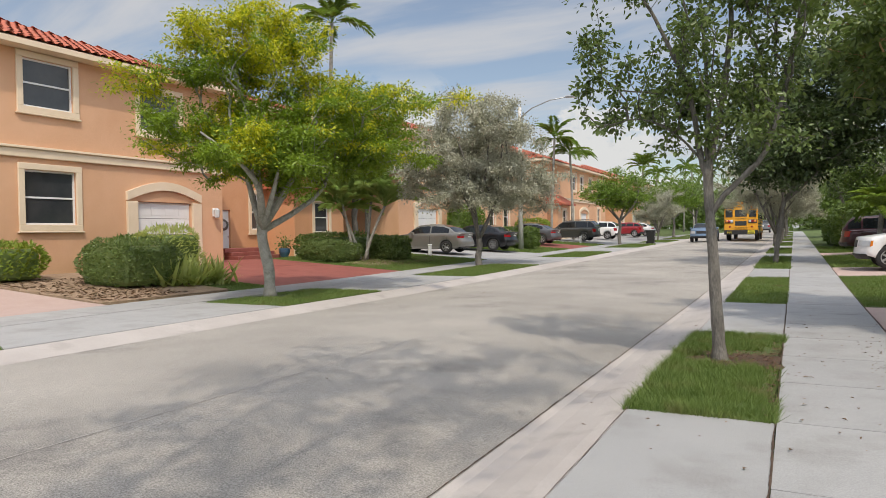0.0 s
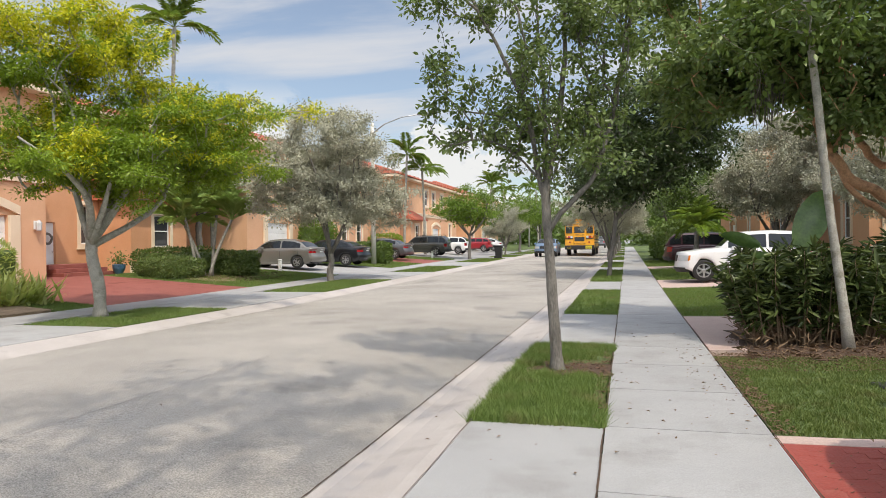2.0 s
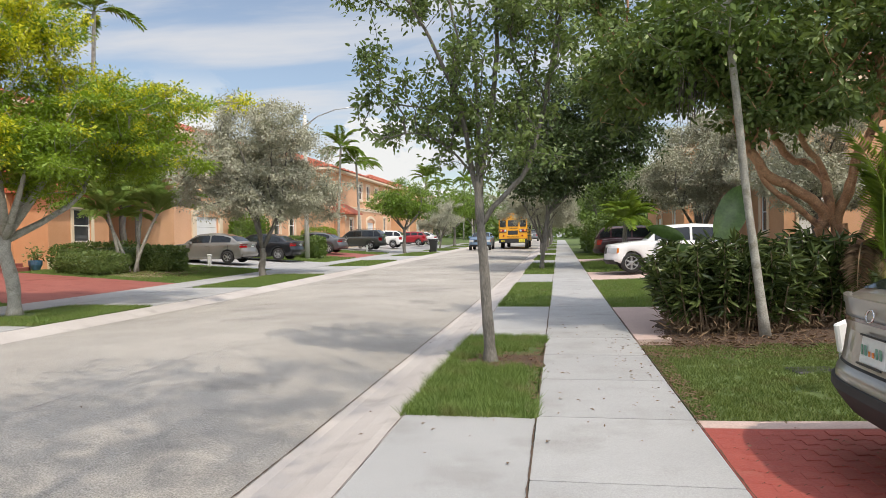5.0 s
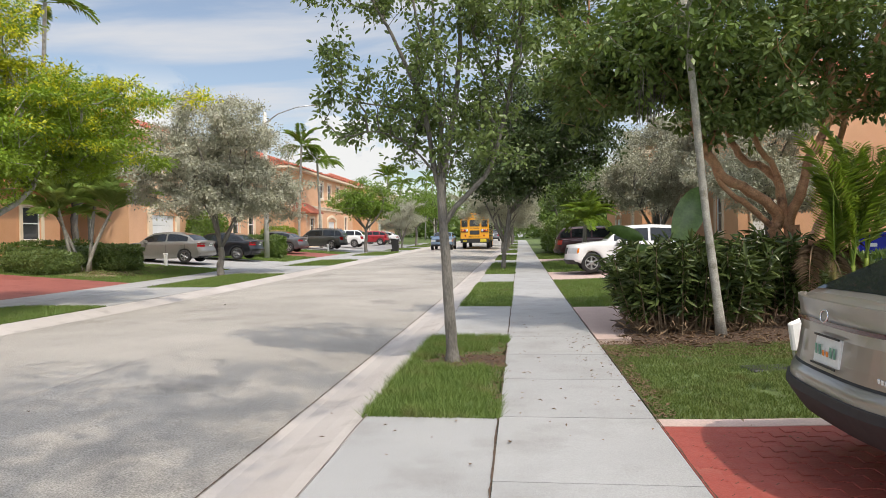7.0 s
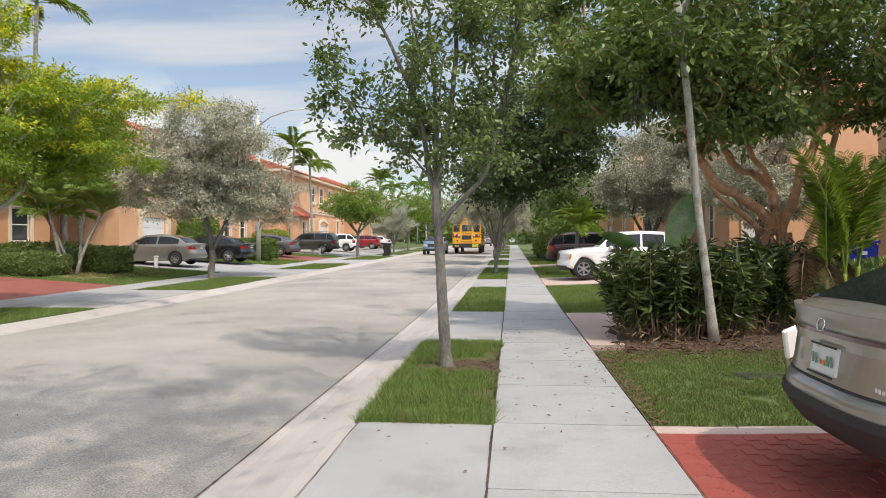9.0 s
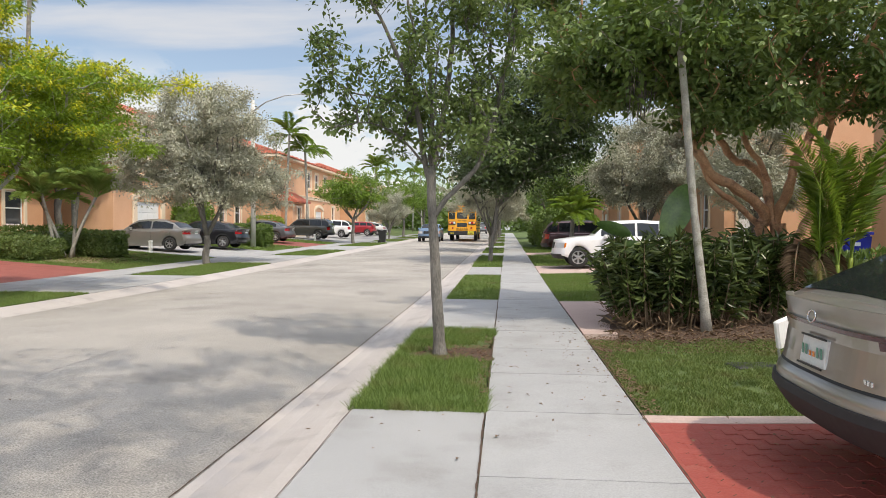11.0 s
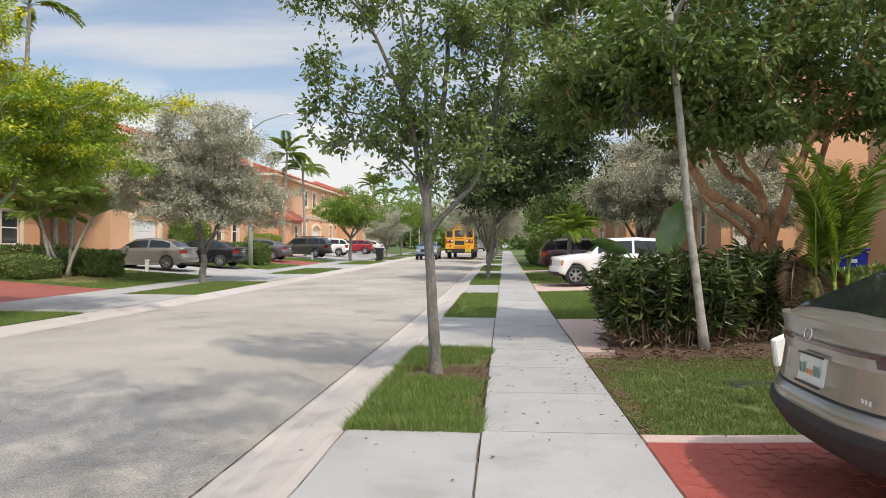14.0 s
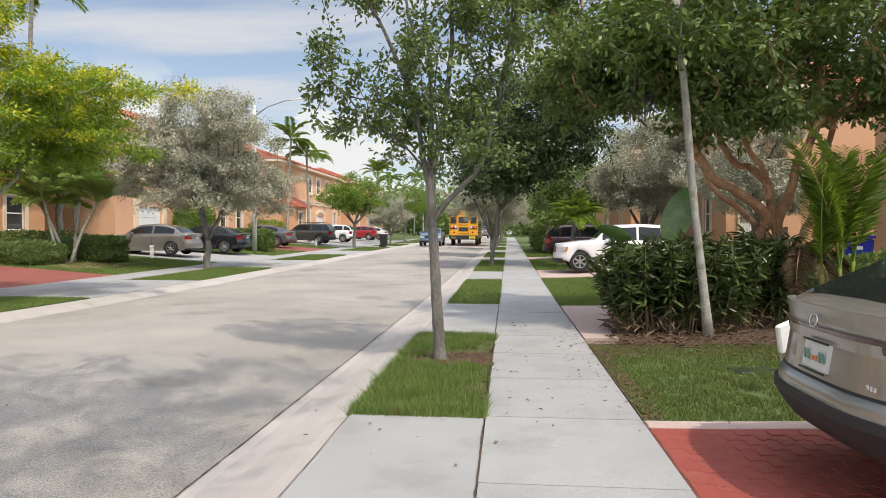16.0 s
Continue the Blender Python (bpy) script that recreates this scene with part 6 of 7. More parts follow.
palm("date_palm", 2.65, 28.0, [(0, 0, 1.9, 0.1, 0, 0.10)], 30, FR_BRIGHT, "small bright green date palm beside the walk", M["bark"], (-10, 70), (0.7, 0.95), seed=9)
for k, (px, py, h) in enumerate(((-18.4, 57.5, 8.6), (-16.9, 59.0, 7.4), (-22.6, 31.5, 12.4), (-21.2, 33.2, 7.4), (-17.6, 92.0, 8.5), (-16.0, 96.0, 8.0), (-19.0, 100.0, 9.5), (-13.0, 108.0, 9.0), (-15.0, 112.0, 10.0))):
    palm("tall_palm", px, py, [(0, 0, h, 0.3 * (-1) ** k, 0.2, 0.12)], 15, FR_TALL, "tall slender palm above the house roofs", M["bark_pale"], (-15, 60), seed=20 + k)


def hedge(name, x0, x1, y0, y1, h, label, material, leaf, aspect, count, seed, round_=0.18, core=True, flat=0.4, category="hedge"):
    """A clipped or loose hedge: a dark twiggy core with leaves all over its outside."""
    rng = np.random.default_rng(seed)
    cx, cy = (x0 + x1) / 2, (y0 + y1) / 2
    z = ground_z(cx, cy)
    top = thing(name, cx, cy, z, label, category, "hedges")
    sx, sy = (x1 - x0) / 2, (y1 - y0) / 2
    p = rng.uniform(-1, 1, (count, 3))
    ax = rng.integers(0, 5, count)
    depth = np.abs(rng.normal(0, 0.10, count))
    for k, (a, s) in enumerate(((0, 1), (0, -1), (1, 1), (1, -1), (2, 1))):
        sel = ax == k
        p[sel, a] = s * (1 - depth[sel])
    nrm = np.zeros_like(p)
    big = np.argmax(np.abs(p), axis=1)
    nrm[np.arange(count), big] = np.sign(p[np.arange(count), big])
    wob = np.array([noise.noise((a * sx * 1.6 + seed, b * sy * 1.6, c * 1.5)) for a, b, c in p[:: max(1, 1)]])
    q = p.copy()
    ln = np.linalg.norm(q, axis=1)
    q *= (1 - round_ * np.clip(ln - 1.0, 0, 1))[:, None]
    pos = np.stack([q[:, 0] * sx, q[:, 1] * sy, (q[:, 2] * 0.5 + 0.5) * h], 1) + nrm * (wob * 0.16)[:, None]
    pos[:, 2] = np.maximum(pos[:, 2], 0.04)
    nrm[:, 2] += 0.25
    leaf_mesh("foliage", pos, nrm, leaf, aspect, material, top, rng, flat=flat)
    bm = bmesh.new()
    box(bm, 2 * sx * 0.8, 2 * sy * 0.8, h * 0.84, 0, 0, 0.02, min(sx, sy, h) * 0.25, seg=3)
    part("core", bm, M["leaf_dark"], top)
    return top


def cane_hedge(name, x0, x1, y0, y1, h, canes, per, leaf, label, seed):
    """A loose hedge: many arching brown canes from the ground, long drooping leaves on their upper parts."""
    rng = np.random.default_rng(seed)
    cx, cy = (x0 + x1) / 2, (y0 + y1) / 2
    top = thing(name, cx, cy, ground_z(cx, cy), label, "hedge", "hedges")
    sx, sy = (x1 - x0) / 2, (y1 - y0) / 2
    bm = bmesh.new()
    pts, dirs = [], []
    for k in range(canes):
        p = np.array([rng.uniform(-1, 1), rng.uniform(-1, 1)])
        foot = np.array([p[0] * sx * 0.82, p[1] * sy * 0.82, 0.0])
        hh = h * rng.uniform(0.62, 1.08) * (1 - 0.12 * max(abs(p[0]), abs(p[1])) ** 2)
        tip = np.array([p[0] * sx * 1.05 + rng.normal(0, 0.12), p[1] * sy * 1.05 + rng.normal(0, 0.12), hh])
        mid = (foot + tip) / 2 + np.array([0.08 * p[0], 0.08 * p[1], 0.12 * hh])
        line = [(1 - t) ** 2 * foot + 2 * t * (1 - t) * mid + t * t * tip for t in np.linspace(0, 1, 6)]
        tube(bm, [tuple(q) for q in line], [0.011, 0.010, 0.009, 0.007, 0.005, 0.003], 5, False)
        for t in rng.uniform(0.12, 1.0, per) ** 0.75:
            q = (1 - t) ** 2 * foot + 2 * t * (1 - t) * mid + t * t * tip
            a = rng.uniform(0, 2 * math.pi)
            pts.append(q)
            dirs.append((math.cos(a) + 0.6 * p[0], math.sin(a) + 0.6 * p[1], rng.uniform(-0.5, 0.7)))
    part("cane_work", bm, M["cane"], top, "brown bare canes", smooth=True)["kind"] = "stuff"
    leaf_mesh("foliage", np.array(pts), np.array(dirs), leaf, 0.22, M["leaf_gloss"], top, rng, fold=0.5, flat=0.6, full=True)
    # dry leaves and broken stalks that lean at the foot
    n = canes * 3
    a = rng.uniform(0, 2 * math.pi, n)
    p = np.stack([rng.uniform(-1.02, 1.02, n) * sx, rng.uniform(-1.15, 0.9, n) * sy, np.abs(rng.normal(0, 0.13, n)) + 0.03], 1)
    d = np.stack([np.cos(a), np.sin(a), rng.uniform(-0.8, 0.9, n)], 1)
    leaf_mesh("dry_leaves", p, d, 0.16, 0.12, M["dry_leaf"], top, rng, fold=0.4, full=True)["label"] = "dry brown leaves at the foot"
    return top


# the big loose hedge by the walk
cane_hedge("hedge", 1.68, 3.55, 10.72, 12.1, 1.36, 210, 44, 0.19, "dense loose hedge of long glossy dark leaves on bare canes", 51)
cane_hedge("hedge", 3.35, 4.30, 11.1, 12.0, 1.36, 90, 44, 0.20, "dark hedge of long leaves in the shade of a tree", 52)
hedge("hedge", 4.75, 6.6, 12.9, 14.0, 0.75, "low dark hedge behind a copper-barked tree", M["leaf_dark"], 0.14, 0.4, 2600, 66, 0.3)
hedge("hedge", 5.6, 9.0, 13.6, 15.0, 0.85, "low green hedge before a shaded wall", M["leaf_mid"], 0.12, 0.45, 3000, 53, 0.2)
# across the street
hedge("hedge", -17.9, -16.0, 22.9, 25.0, 0.75, "clipped dark green hedge beside a red drive", M["leaf_dark"], 0.09, 0.5, 6000, 54, 0.2)
hedge("hedge", -16.7, -15.15, 26.0, 27.7, 0.95, "clipped dark green hedge before palms", M["leaf_dark"], 0.10, 0.5, 5000, 55, 0.2)
hedge("hedge", -19.2, -17.2, 24.0, 28.6, 1.0, "clipped green hedge along a house wall", M["leaf_mid"], 0.10, 0.5, 5000, 56, 0.2)
hedge("hedge", -17.3, -14.0, 40.4, 42.0, 1.22, "clipped box hedge between two drives", M["leaf_mid"], 0.13, 0.5, 5000, 57, 0.12)
hedge("bush", -18.9, -16.4, 49.6, 51.8, 1.7, "lime green bush beside a drive", M["leaf_lime"], 0.16, 0.5, 2600, 58, 0.35, category="bush")
hedge("bush", -19.1, -17.0, 38.6, 40.3, 2.5, "tall bright green bush beside a house", M["leaf_palm"], 0.16, 0.5, 3400, 59, 0.35, category="bush")
hedge("bush", -16.5, -14.3, 12.0, 14.1, 1.2, "rounded dark green bush before a house", M["leaf_dark"], 0.08, 0.45, 6000, 60, 0.42, category="bush")
hedge("bush", -18.7, -17.4, 14.6, 16.2, 1.1, "loose green bush before a house window", M["leaf_mid"], 0.13, 0.4, 2400, 61, 0.4, category="bush")
hedge("bush", -18.7, -17.2, 9.2, 12.2, 0.95, "yellow-green bush along a house wall", M["leaf_lime"], 0.14, 0.4, 2600, 62, 0.35, category="bush")
hedge("bush", 2.2, 4.4, 40.8, 47.0, 2.4, "thick green bush beside the far walk", M["leaf_mid"], 0.2, 0.45, 3400, 63, 0.3, category="bush")
hedge("bush", 1.9, 4.0, 48.0, 56.0, 2.2, "thick green bush beside the far walk", M["leaf_mid"], 0.22, 0.45, 3000, 64, 0.3, category="bush")


def spiky(x, y, n, L, label, material, seed):
    """A rosette plant of stiff pointed leaves."""
    rng = np.random.default_rng(seed)
    top = thing("spiky_plant", x, y, ground_z(x, y), label, "plant", "spiky plants")
    verts, faces = [], []
    for k in range(n):
        a, e = 2.39996 * k, rng.uniform(0.35, 1.35)
        l = L * rng.uniform(0.7, 1.1)
        d = np.array([math.cos(a) * math.cos(e), math.sin(a) * math.cos(e), math.sin(e)])
        s = np.array([-math.sin(a), math.cos(a), 0]) * 0.035
        b = np.array([rng.normal(0, 0.18), rng.normal(0, 0.18), 0.0])
        i = len(verts)
        verts += [b - s, b + s, b + 0.5 * l * d + 1.3 * s, b + 0.5 * l * d - 1.3 * s, b + l * d + [0, 0, -0.12 * l]]
        faces += [(i, i + 1, i + 2), (i, i + 2, i + 3), (i + 3, i + 2, i + 4)]
    raw("foliage", verts, faces, material, top)


for k, (sx, sy) in enumerate(((-14.4, 14.3), (-14.2, 14.9), (-15.0, 14.9), (-15.4, 14.4), (-15.9, 15.2), (-14.6, 13.7))):
    spiky(sx, sy, 60, 1.05, "spiky grey-green rosette plant beside a drive", M["leaf_blue"], 70 + k)


hedge("bush", -17.4, -15.6, 14.4, 16.0, 1.45, "loose feathery grey-green bush beside a drive", M["leaf_blue"], 0.16, 0.25, 1500, 65, 0.5, category="bush")


def broad_leaf(x, y, blades_, label):
    """A plant with a few huge paddle leaves on long stalks."""
    top = thing("paddle_plant", x, y, ground_z(x, y), label, "plant")
    for ax, ay, h, L, w, yaw, pitch in blades_:
        bm = bmesh.new()
        tube(bm, [(0, 0, 0), (ax * 0.4, ay * 0.4, h * 0.6), (ax, ay, h)], [0.03, 0.022, 0.016], 6)
        st = part("stalk", bm, M["leaf_palm"], top, smooth=True)
        bm = bmesh.new()
        n = 10
        rows = []
        for k in range(n + 1):
            t = k / n
            hw = w / 2 * math.sin(math.pi * min(1, t * 0.94 + 0.06)) ** 0.6
            zc = -0.25 * L * t * t
            rows.append([bm.verts.new((L * t, u * hw, zc + 0.25 * hw * abs(u) + 0.008 * math.sin(9 * k * u))) for u in (-1, -0.5, 0, 0.5, 1)])
        for a, b in zip(rows, rows[1:]):
            for k in range(4):
                bm.faces.new((a[k], a[k + 1], b[k + 1], b[k]))
        bmesh.ops.transform(bm, matrix=Matrix.Translation((ax, ay, h)) @ Matrix.Rotation(radians(yaw), 4, "Z") @ Matrix.Rotation(-radians(pitch), 4, "Y") @ Matrix.Rotation(radians(78), 4, "X"), verts=bm.verts[:])
        part("leaf", bm, M["leaf_paddle"], top, smooth=True)


broad_leaf(2.75, 11.9, [(-0.2, -0.4, 1.3, 0.95, 0.44, 8, 66), (-0.7, -0.35, 1.35, 0.55, 0.2, 172, 22), (-0.55, -0.4, 1.2, 0.45, 0.2, 190, -10)], "paddle-leaved plant rising out of a hedge")

# ---- street furniture ----
def street_lamp(x, y):
    z = ground_z(x, y)
    top = thing("street_lamp", x, y, z, "pale concrete street lamp with a long curved arm", "street lamp")
    bm = bmesh.new()
    tube(bm, [(0, 0, -0.05), (0, 0, 4), (0, 0, 8.6)], [0.16, 0.13, 0.10], 12)
    part("pole", bm, M["pole_conc"], top, smooth=True)
    bm = bmesh.new()
    tube(bm, [(0.05, 0, 8.0), (0.8, 0, 8.5), (1.9, 0, 8.85), (3.0, 0, 8.95)], [0.045, 0.04, 0.035, 0.03], 8)
    arm = part("arm", bm, M["galv"], top, smooth=True)
    bm = bmesh.new()
    box(bm, 0.75, 0.26, 0.12, 3.25, 0, 8.9, 0.05, seg=2)
    head = part("lamp_head", bm, M["galv"], top)
    bm = bmesh.new()
    box(bm, 0.4, 0.2, 0.03, 3.3, 0, 8.872, 0.01)
    part("lens", bm, M["clear_lens"], head)


street_lamp(-14.65, 40.1)


def wheeled_bin(x, y, rz, material, label, size=1.0):
    top = thing("wheeled_bin", x, y, ground_z(x, y), label, "bin", "wheeled bins", rz)
    top.scale = (size, size, size)
    bm = bmesh.new()
    lo = [bm.verts.new(p) for p in ((-0.22, -0.24, 0.06), (0.22, -0.24, 0.06), (0.22, 0.24, 0.06), (-0.22, 0.24, 0.06))]
    hi = [bm.verts.new(p) for p in ((-0.30, -0.30, 0.98), (0.32, -0.30, 0.98), (0.32, 0.30, 0.98), (-0.30, 0.30, 0.98))]
    bm.faces.new(lo[::-1])
    bm.faces.new(hi)
    for k in range(4):
        bm.faces.new((lo[k], lo[(k + 1) % 4], hi[(k + 1) % 4], hi[k]))
    bmesh.ops.bevel(bm, geom=bm.edges[:], offset=0.035, segments=2, affect="EDGES")
    body = part("body", bm, material, top)
    bm = bmesh.new()
    box(bm, 0.70, 0.66, 0.07, 0.0, 0, 0.983, 0.025, seg=2)
    part("lid", bm, material, top)
    bm = bmesh.new()
    tube(bm, [(0.37, -0.26, 0.96), (0.40, 0, 0.97), (0.37, 0.26, 0.96)], [0.02, 0.02, 0.02], 8)
    part("handle", bm, material, top)
    for s in (1, -1):
        bm = bmesh.new()
        lathe(bm, [(0.12, -0.03), (0.12, 0.03)], 16, pose(0.22, s * 0.27, 0.125, 90))
        part("wheel", bm, M["rubber"], top)
    for zz, w, h in ((0.72, 0.14, 0.09), (0.55, 0.2, 0.03)):
        bm = bmesh.new()
        box(bm, 0.006, w, h, -0.262 - 0.036 * (zz - 0.5) / 0.4, 0, zz, m=None)
        part("mark", bm, M["white"], body, "pale printed mark")


wheeled_bin(9.4, 20.0, 70, M["bin_blue"], "large blue wheeled bin before a house wall", 1.12)
wheeled_bin(-8.9 - 0.6, 54.2, 180, M["black"], "black wheeled bin at the kerb")


def marker_post(x, y, label):
    top = thing("utility_post", x, y, ground_z(x, y), label, "utility post", "utility posts")
    bm = bmesh.new()
    box(bm, 0.14, 0.14, 0.5, 0, 0, 0, 0.02)
    part("post", bm, M["white"], top)
    bm = bmesh.new()
    box(bm, 0.17, 0.17, 0.07, 0, 0, 0.503, 0.02)
    part("cap", bm, M["white"], top)


marker_post(-15.7, 30.3, "short white utility post on a lawn")
marker_post(-14.6, 53.0, "short white utility post on a lawn")


def white_board(x, y):
    top = thing("board", x, y, ground_z(x, y), "white plastic board leaning by a parked sedan", "board", rz=35)
    bm = bmesh.new()
    box(bm, 0.20, 0.05, 0.26, 0, 0, 0.40, 0.015, m=pose(0, 0, 0, 0, -12, 0))
    part("panel", bm, M["white"], top)
    for s in (-1, 1):
        bm = bmesh.new()
        tube(bm, [(s * 0.1, 0, 0), (s * 0.1 - 0.07, 0, 0.37)], [0.012, 0.012], 6)
        part("stake", bm, M["galv"], top)


white_board(2.70, 7.2)

top_ = thing("meter_lid", 2.75, 8.25, ground_z(2.75, 8.25) - 0.012, "dark plastic meter lid set in a lawn", "lid")
bm = bmesh.new()
box(bm, 0.5, 0.3, 0.03, 0, 0, 0, 0.012, m=pose(0, 0, 0, 0, 0, 12))
part("cover", bm, M["black"], top_)


def door_things():
    # ring wreath on the white door and lantern beside the garage
    top = thing("door_wreath", -21.56, 22.6, 1.9, "dark twig wreath hanging on a white door", "wreath")
    rng = np.random.default_rng(9)
    bm = bmesh.new()
    for k in range(3):
        pts = [(0.05 + 0.02 * math.sin(3 * t + k), (0.2 + 0.03 * math.sin(5 * t + 2 * k)) * math.cos(t), (0.2 + 0.03 * math.sin(5 * t + 2 * k)) * math.sin(t)) for t in np.linspace(0, 2 * math.pi, 25)]
        tube(bm, pts, [0.028] * 25, 5)
    part("ring", bm, M["bark"], top)
    top = thing("wall_lantern", -18.99, 19.55, 2.1, "white wall lantern beside a garage", "lantern")
    bm = bmesh.new()
    box(bm, 0.05, 0.16, 0.3, 0.026, 0, 0.05, 0.012)
    part("plate", bm, M["white"], top)
    bm = bmesh.new()
    lathe(bm, [(0.05, 0), (0.09, 0.03), (0.10, 0.28), (0.03, 0.36)], 8, pose(0.16, 0, 0))
    part("shade", bm, M["clear_lens"], top)
    top = thing("front_steps", -20.6, 22.9, ground_z(-20, 22.9) - 0.02, "red painted steps to a front door", "steps")
    for k in range(3):
        bm = bmesh.new()
        box(bm, 1.6 - 0.34 * k, 2.6, 0.15, -0.17 * k, 0, 0.15 * k + 0.002 * k, 0.012)
        part("step", bm, M["red_drive"], top)
    top = thing("plant_pot", -19.6, 24.2, ground_z(-19.6, 24.2), "blue glazed plant pot with a small shrub", "plant pot")
    bm = bmesh.new()
    lathe(bm, [(0.15, 0), (0.24, 0.2), (0.25, 0.36), (0.21, 0.38)], 18)
    part("pot", bm, paint("pot_glaze", (0.05, 0.12, 0.2), metal=0), top)
    p = np.random.default_rng(4).normal(0, 0.16, (220, 3)) + np.array([0, 0, 0.55])
    leaf_mesh("shrub", p, np.random.default_rng(5).normal(0, 1, (220, 3)), 0.12, 0.4, M["leaf_mid"], top, np.random.default_rng(6))


door_things()


# ---- litter, mulch and paving pieces ----
def scatter(name, n, areas, size, aspect, material, label, category, seed, lift=0.012):
    rng = np.random.default_rng(seed)
    pts = []
    for x0, x1, y0, y1, w in areas:
        k = int(n * w)
        x = rng.uniform(x0, x1, k)
        y = rng.uniform(y0, y1, k)
        pts += [(a, b, ground_z(a, b) + lift + 0.006 * rng.random()) for a, b in zip(x, y)]
    p = np.array(pts)
    d = rng.normal(0, 1, p.shape)
    d[:, 2] *= 0.05
    d /= np.linalg.norm(d, axis=1)[:, None]
    m = len(p)
    s = np.stack([-d[:, 1], d[:, 0], np.zeros(m)], 1)
    L = size * rng.uniform(0.5, 1.4, m)[:, None]
    up = np.array([0, 0, 1.0]) * L * rng.uniform(0.02, 0.28, m)[:, None]
    v = np.stack([p, p + 0.5 * L * d + L * aspect / 2 * s + up, p + L * d + up * 0.4, p + 0.5 * L * d - L * aspect / 2 * s + up], 1)
    b = 4 * np.arange(m)[:, None]
    f = np.concatenate([b + np.array([[0, 1, 2]]), b + np.array([[0, 2, 3]])])
    tagged(raw(name, v, f, material), label, category, kind="stuff")


scatter("fallen_leaves", 150, [(0.05, 1.2, 5.5, 14, 0.55), (0.8, 1.22, 6.5, 11, 0.5), (-1.05, 0, 3.5, 6.2, 0.06), (-1.7, -1.07, 4, 16, 0.12), (1.3, 2.6, 3.6, 6.2, 0.12), (-7, -2, 4, 18, 0.1)], 0.042, 0.5, M["dry_leaf"], "small dry brown leaves lying on the walk", "leaves", 81, 0.016)
scatter("mulch", 7000, [(1.55, 7.0, 9.4, 11.6, 0.6), (1.3, 4.6, 8.9, 10.3, 0.35)], 0.036, 0.35, M["mulch"], "brown mulch chips and dry leaves under a hedge", "mulch", 82, 0.02)
scatter("dry_fronds", 300, [(1.6, 3.6, 9.7, 10.8, 1.0)], 0.10, 0.2, M["dry_leaf"], "dry fallen leaves at the foot of a hedge", "leaves", 83, 0.03)
scatter("soil_crumbs", 900, [(-0.9, -0.04, 8.3, 9.3, 0.8), (-0.12, -0.01, 6.3, 10.5, 0.3), (1.23, 1.40, 6.3, 10.0, 0.7), (1.23, 1.7, 9.0, 10.2, 0.4)], 0.035, 0.7, M["mulch"], "crumbs of dark soil along a verge", "soil", 84, 0.02)
scatter("mulch", 2600, [(-17.5, -13.2, 10.6, 13.0, 0.5), (-16.8, -14.0, 24.5, 29.5, 0.5)], 0.10, 0.4, M["dry_leaf"], "tan mulch chips before a house", "mulch", 85, 0.02)


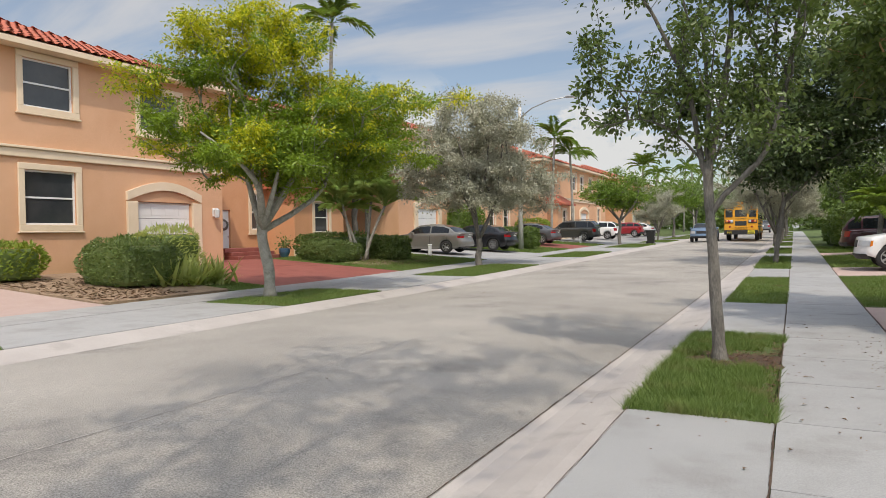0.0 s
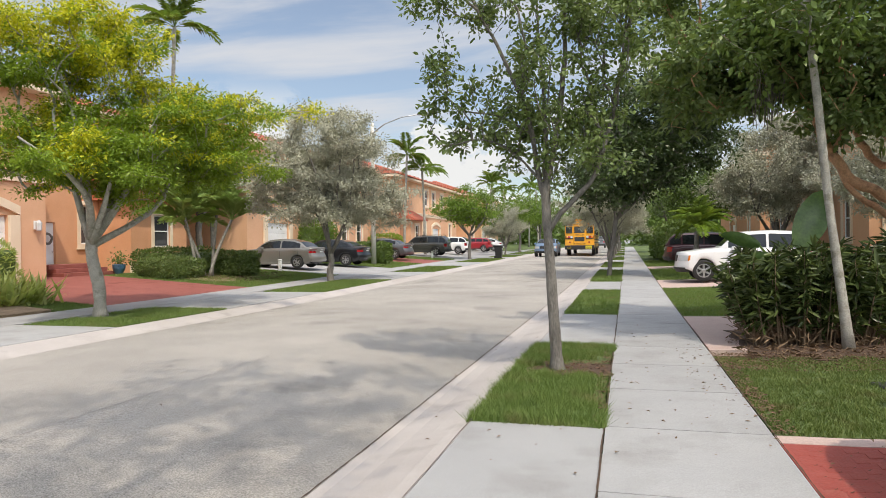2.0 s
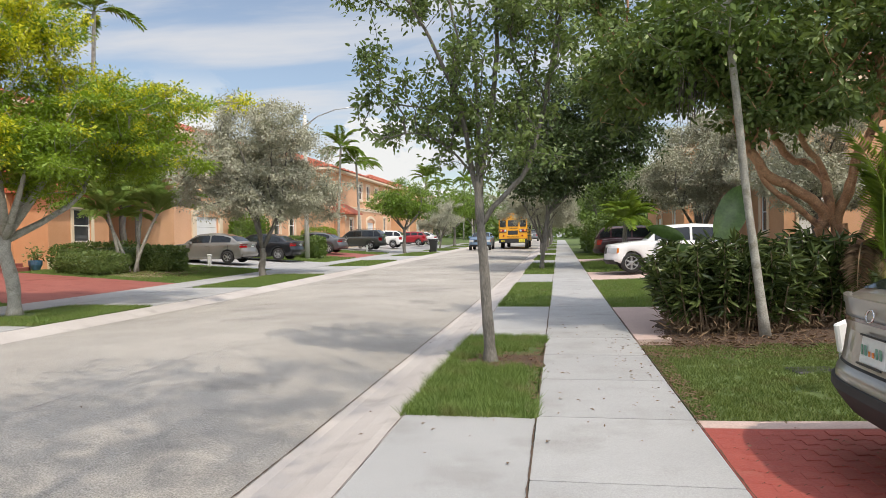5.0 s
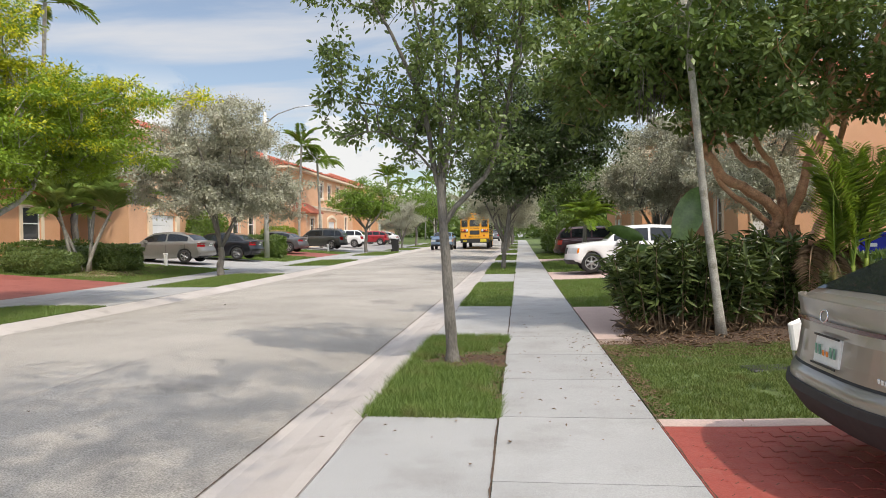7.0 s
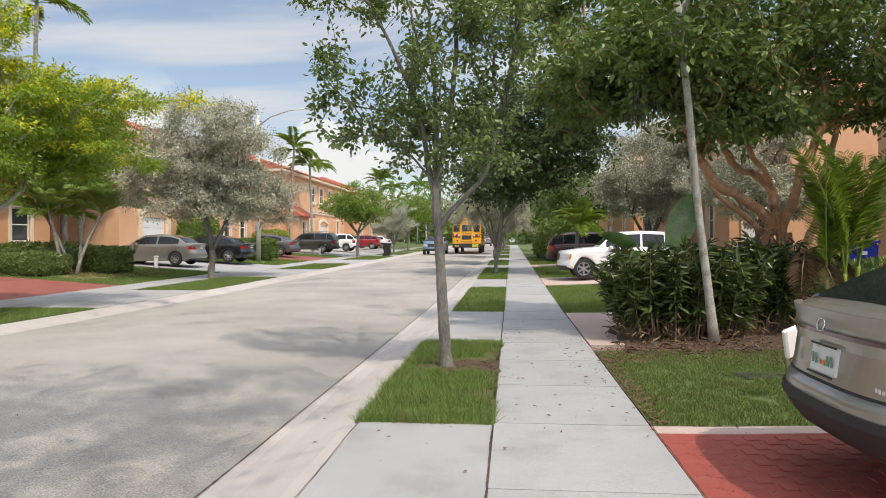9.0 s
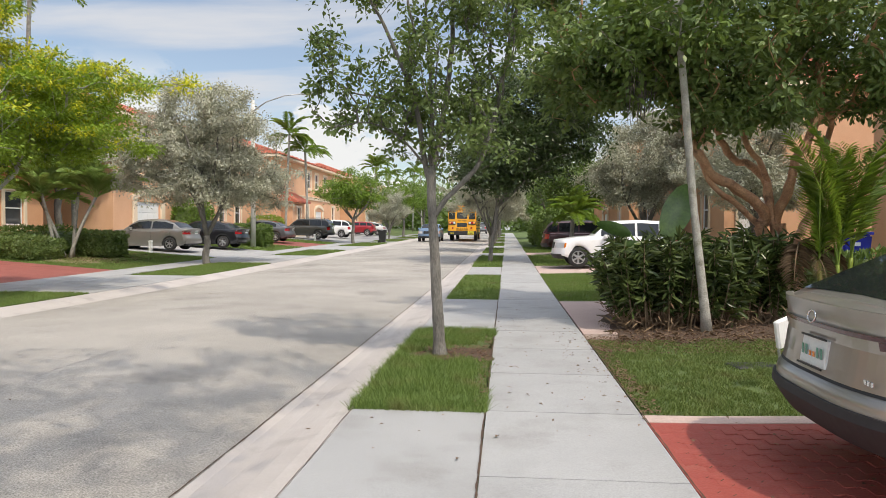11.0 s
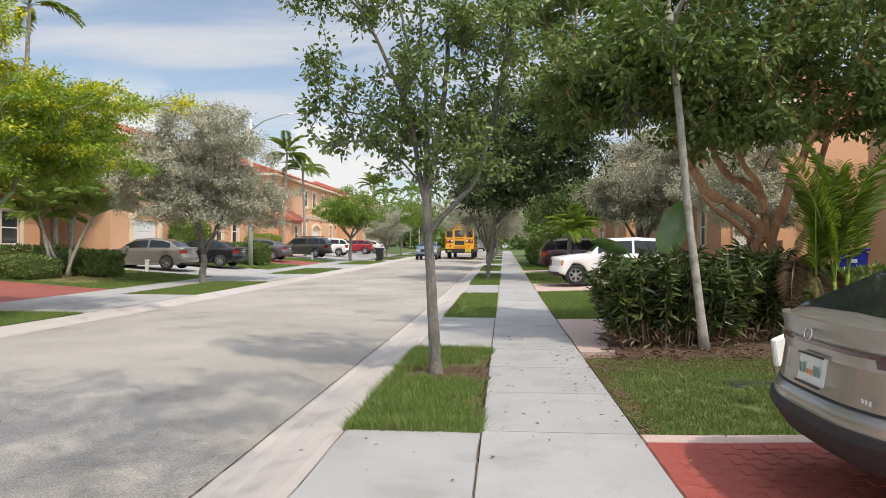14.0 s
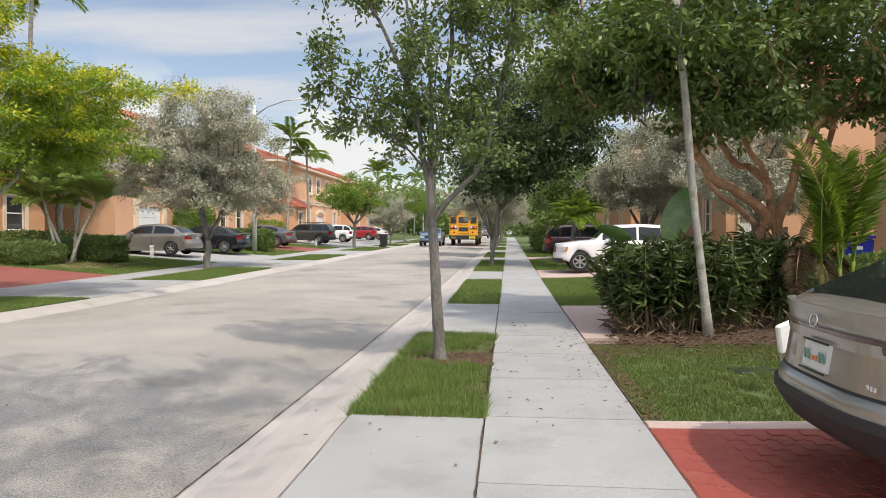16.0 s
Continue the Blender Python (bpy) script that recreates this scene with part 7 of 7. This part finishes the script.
def red_pavers():
    """Interlocking red pavers nearest the walk, then a plain drive behind them."""
    top = new("driveway_red")
    tagged(top, "red painted paver drive under a parked sedan", "driveway", kind="structure")
    a, b = 0.112, 0.225
    g = 0.0008
    zig = [(-b / 2, -a / 2), (-b / 6, -a / 2 + 0.018), (b / 6, -a / 2 - 0.018), (b / 2, -a / 2), (b / 2, a / 2), (b / 6, a / 2 - 0.018), (-b / 6, a / 2 + 0.018), (-b / 2, a / 2)]
    bm = bmesh.new()
    lo = [bm.verts.new((x * (1 - 2 * g / b), y * (1 - 2 * g / a), 0)) for x, y in zig]
    mid = [bm.verts.new((x * (1 - 2 * g / b), y * (1 - 2 * g / a), 0.0406)) for x, y in zig]
    hi = [bm.verts.new((x * (1 - 2 * g / b) * 0.992, y * (1 - 2 * g / a) * 0.986, 0.041)) for x, y in zig]
    k = len(zig)
    for p, q in ((lo, mid), (mid, hi)):
        for i in range(k):
            bm.faces.new((p[i], p[(i + 1) % k], q[(i + 1) % k], q[i]))
    bm.faces.new(hi)
    bmesh.ops.recalc_face_normals(bm, faces=bm.faces[:])
    me = mesh_of("paver", bm, M["red_paver"])
    rng = random.Random(3)
    n = 0
    nx, ny = int(1.35 / b), int(2.75 / a)
    rest, spots = [], []
    for j in range(ny):
        for i in range(-1, nx + 8):
            x = 1.38 + (i + 0.5 * (j % 2)) * b
            y = 3.35 + (j + 0.5) * a
            if x < 1.36 or x > 3.4:
                continue
            z = ground_z(x, y) - 0.038 + rng.uniform(-0.0015, 0.0015)
            spots.append((x, y, z))
            if n < 300 and x < 2.75:
                o = new("paver", me)
                o.parent = top
                o.matrix_local = pose(x, y, z, rng.uniform(-0.5, 0.5), rng.uniform(-0.5, 0.5), 0)
                n += 1
            else:
                rest.append((x, y, z))
    bm = bmesh.new()
    src = [v.co.copy() for v in me.vertices]
    fs = [tuple(p.vertices) for p in me.polygons]
    for x, y, z in rest:
        vs = [bm.verts.new((c.x + x, c.y + y, c.z + z)) for c in src]
        for f in fs:
            bm.faces.new([vs[q] for q in f])
    vv, ff = [], []
    for x, y, z in spots:
        for px, py, w in ((x + b / 6, y - a / 2 - 0.018, 0.010), (x - b / 6, y - a / 2 + 0.018, 0.006)):
            if rng.random() < 0.25:
                continue
            k = len(vv)
            line = [(-0.012, -0.016), (-0.002, -0.002), (0.004, 0.002), (0.012, 0.016)]
            for lx, ly in line:
                vv += [(px + lx - w / 2, py + ly, z + 0.0428), (px + lx + w / 2, py + ly, z + 0.0428)]
            ff += [(k + 2 * q, k + 2 * q + 1, k + 2 * q + 3, k + 2 * q + 2) for q in range(3)]
    dirt = raw("joint_dirt", vv, ff, M["soil"], top)
    dirt["kind"] = "stuff"
    r = part("paver_rest", bm, M["red_paver"], top)
    r["kind"] = "stuff"
    sheet("bedding", 1.24, 9.0, -1.0, 6.1, M["red_paver"], dz=-0.001, thick=0.06, step=0.6, parent=top)
    sheet("drive_slab", 3.45, 9.0, -1.0, 6.1, M["red_drive"], dz=0.003, thick=0.04, step=0.8, parent=top)
    sheet("drive_slab", 1.25, 3.44, -1.0, 3.34, M["red_drive"], dz=0.003, thick=0.04, step=0.8, parent=top)
    # pale border courses
    border = sheet("border", 1.23, 5.0, 6.10, 6.30, M["pink_paver"], dz=0.004, thick=0.06, step=0.5, parent=top, wob=0.01)
    sheet("border", 1.225, 1.355, -1.0, 6.09, M["red_paver"], dz=0.002, thick=0.06, step=0.6, parent=top)


red_pavers()


def side_door():
    # white door on the wall that faces along the street
    bm = bmesh.new()
    box(bm, 0.95, 0.05, 2.15, -1.0, 46.03, 0.35, 0.012)
    d = part("side_door", bm, M["white"], HOUSE_E, "white side door")
    bm = bmesh.new()
    for sx in (-0.54, 0.54):
        box(bm, 0.1, 0.07, 2.25, -1.0 + sx, 46.036, 0.35, 0.01)
    box(bm, 1.18, 0.07, 0.1, -1.0, 46.036, 2.602, 0.01)
    part("door_frame", bm, M["trim"], d)


side_door()


def seam(x, width, y0, y1, lift, label, seed, material="soil"):
    """A dark crooked crack filled with dirt along a joint."""
    rng = random.Random(seed)
    bm = bmesh.new()
    prev = None
    y = y0
    while y < y1:
        off = 0.008 * noise.noise((x, y * 1.3, seed)) + 0.004 * noise.noise((x, y * 7.0, seed))
        w = width * (0.35 + rng.random())
        z = rise(y) + lift
        row = (bm.verts.new((x + off - w / 2, y, z)), bm.verts.new((x + off + w / 2, y, z)))
        if prev:
            bm.faces.new((prev[0], prev[1], row[1], row[0]))
        prev = row
        y += 0.05 if y < 14 else 0.3
    tagged(part("joint_crack", bm, M[material]), label, "crack", kind="structure")


seam(ROAD_R - 0.01, 0.012, 2.0, 45, -0.079, "dark crooked crack between asphalt and kerb", 5)
seam(-1.072, 0.006, 2.0, 40, 0.0135, "dark thin crack between kerb and drive aprons", 6)
seam(-0.002, 0.014, 2.0, 40, 0.0165, "dirt filled joint between walk and verge", 7)
seam(1.228, 0.012, 2.0, 30, 0.0165, "dirt filled joint along the walk's edge", 8)
seam(-4.42, 0.014, 1.0, 9, 0.0150, "pale worn seam between two lanes of asphalt", 9, "gutter")
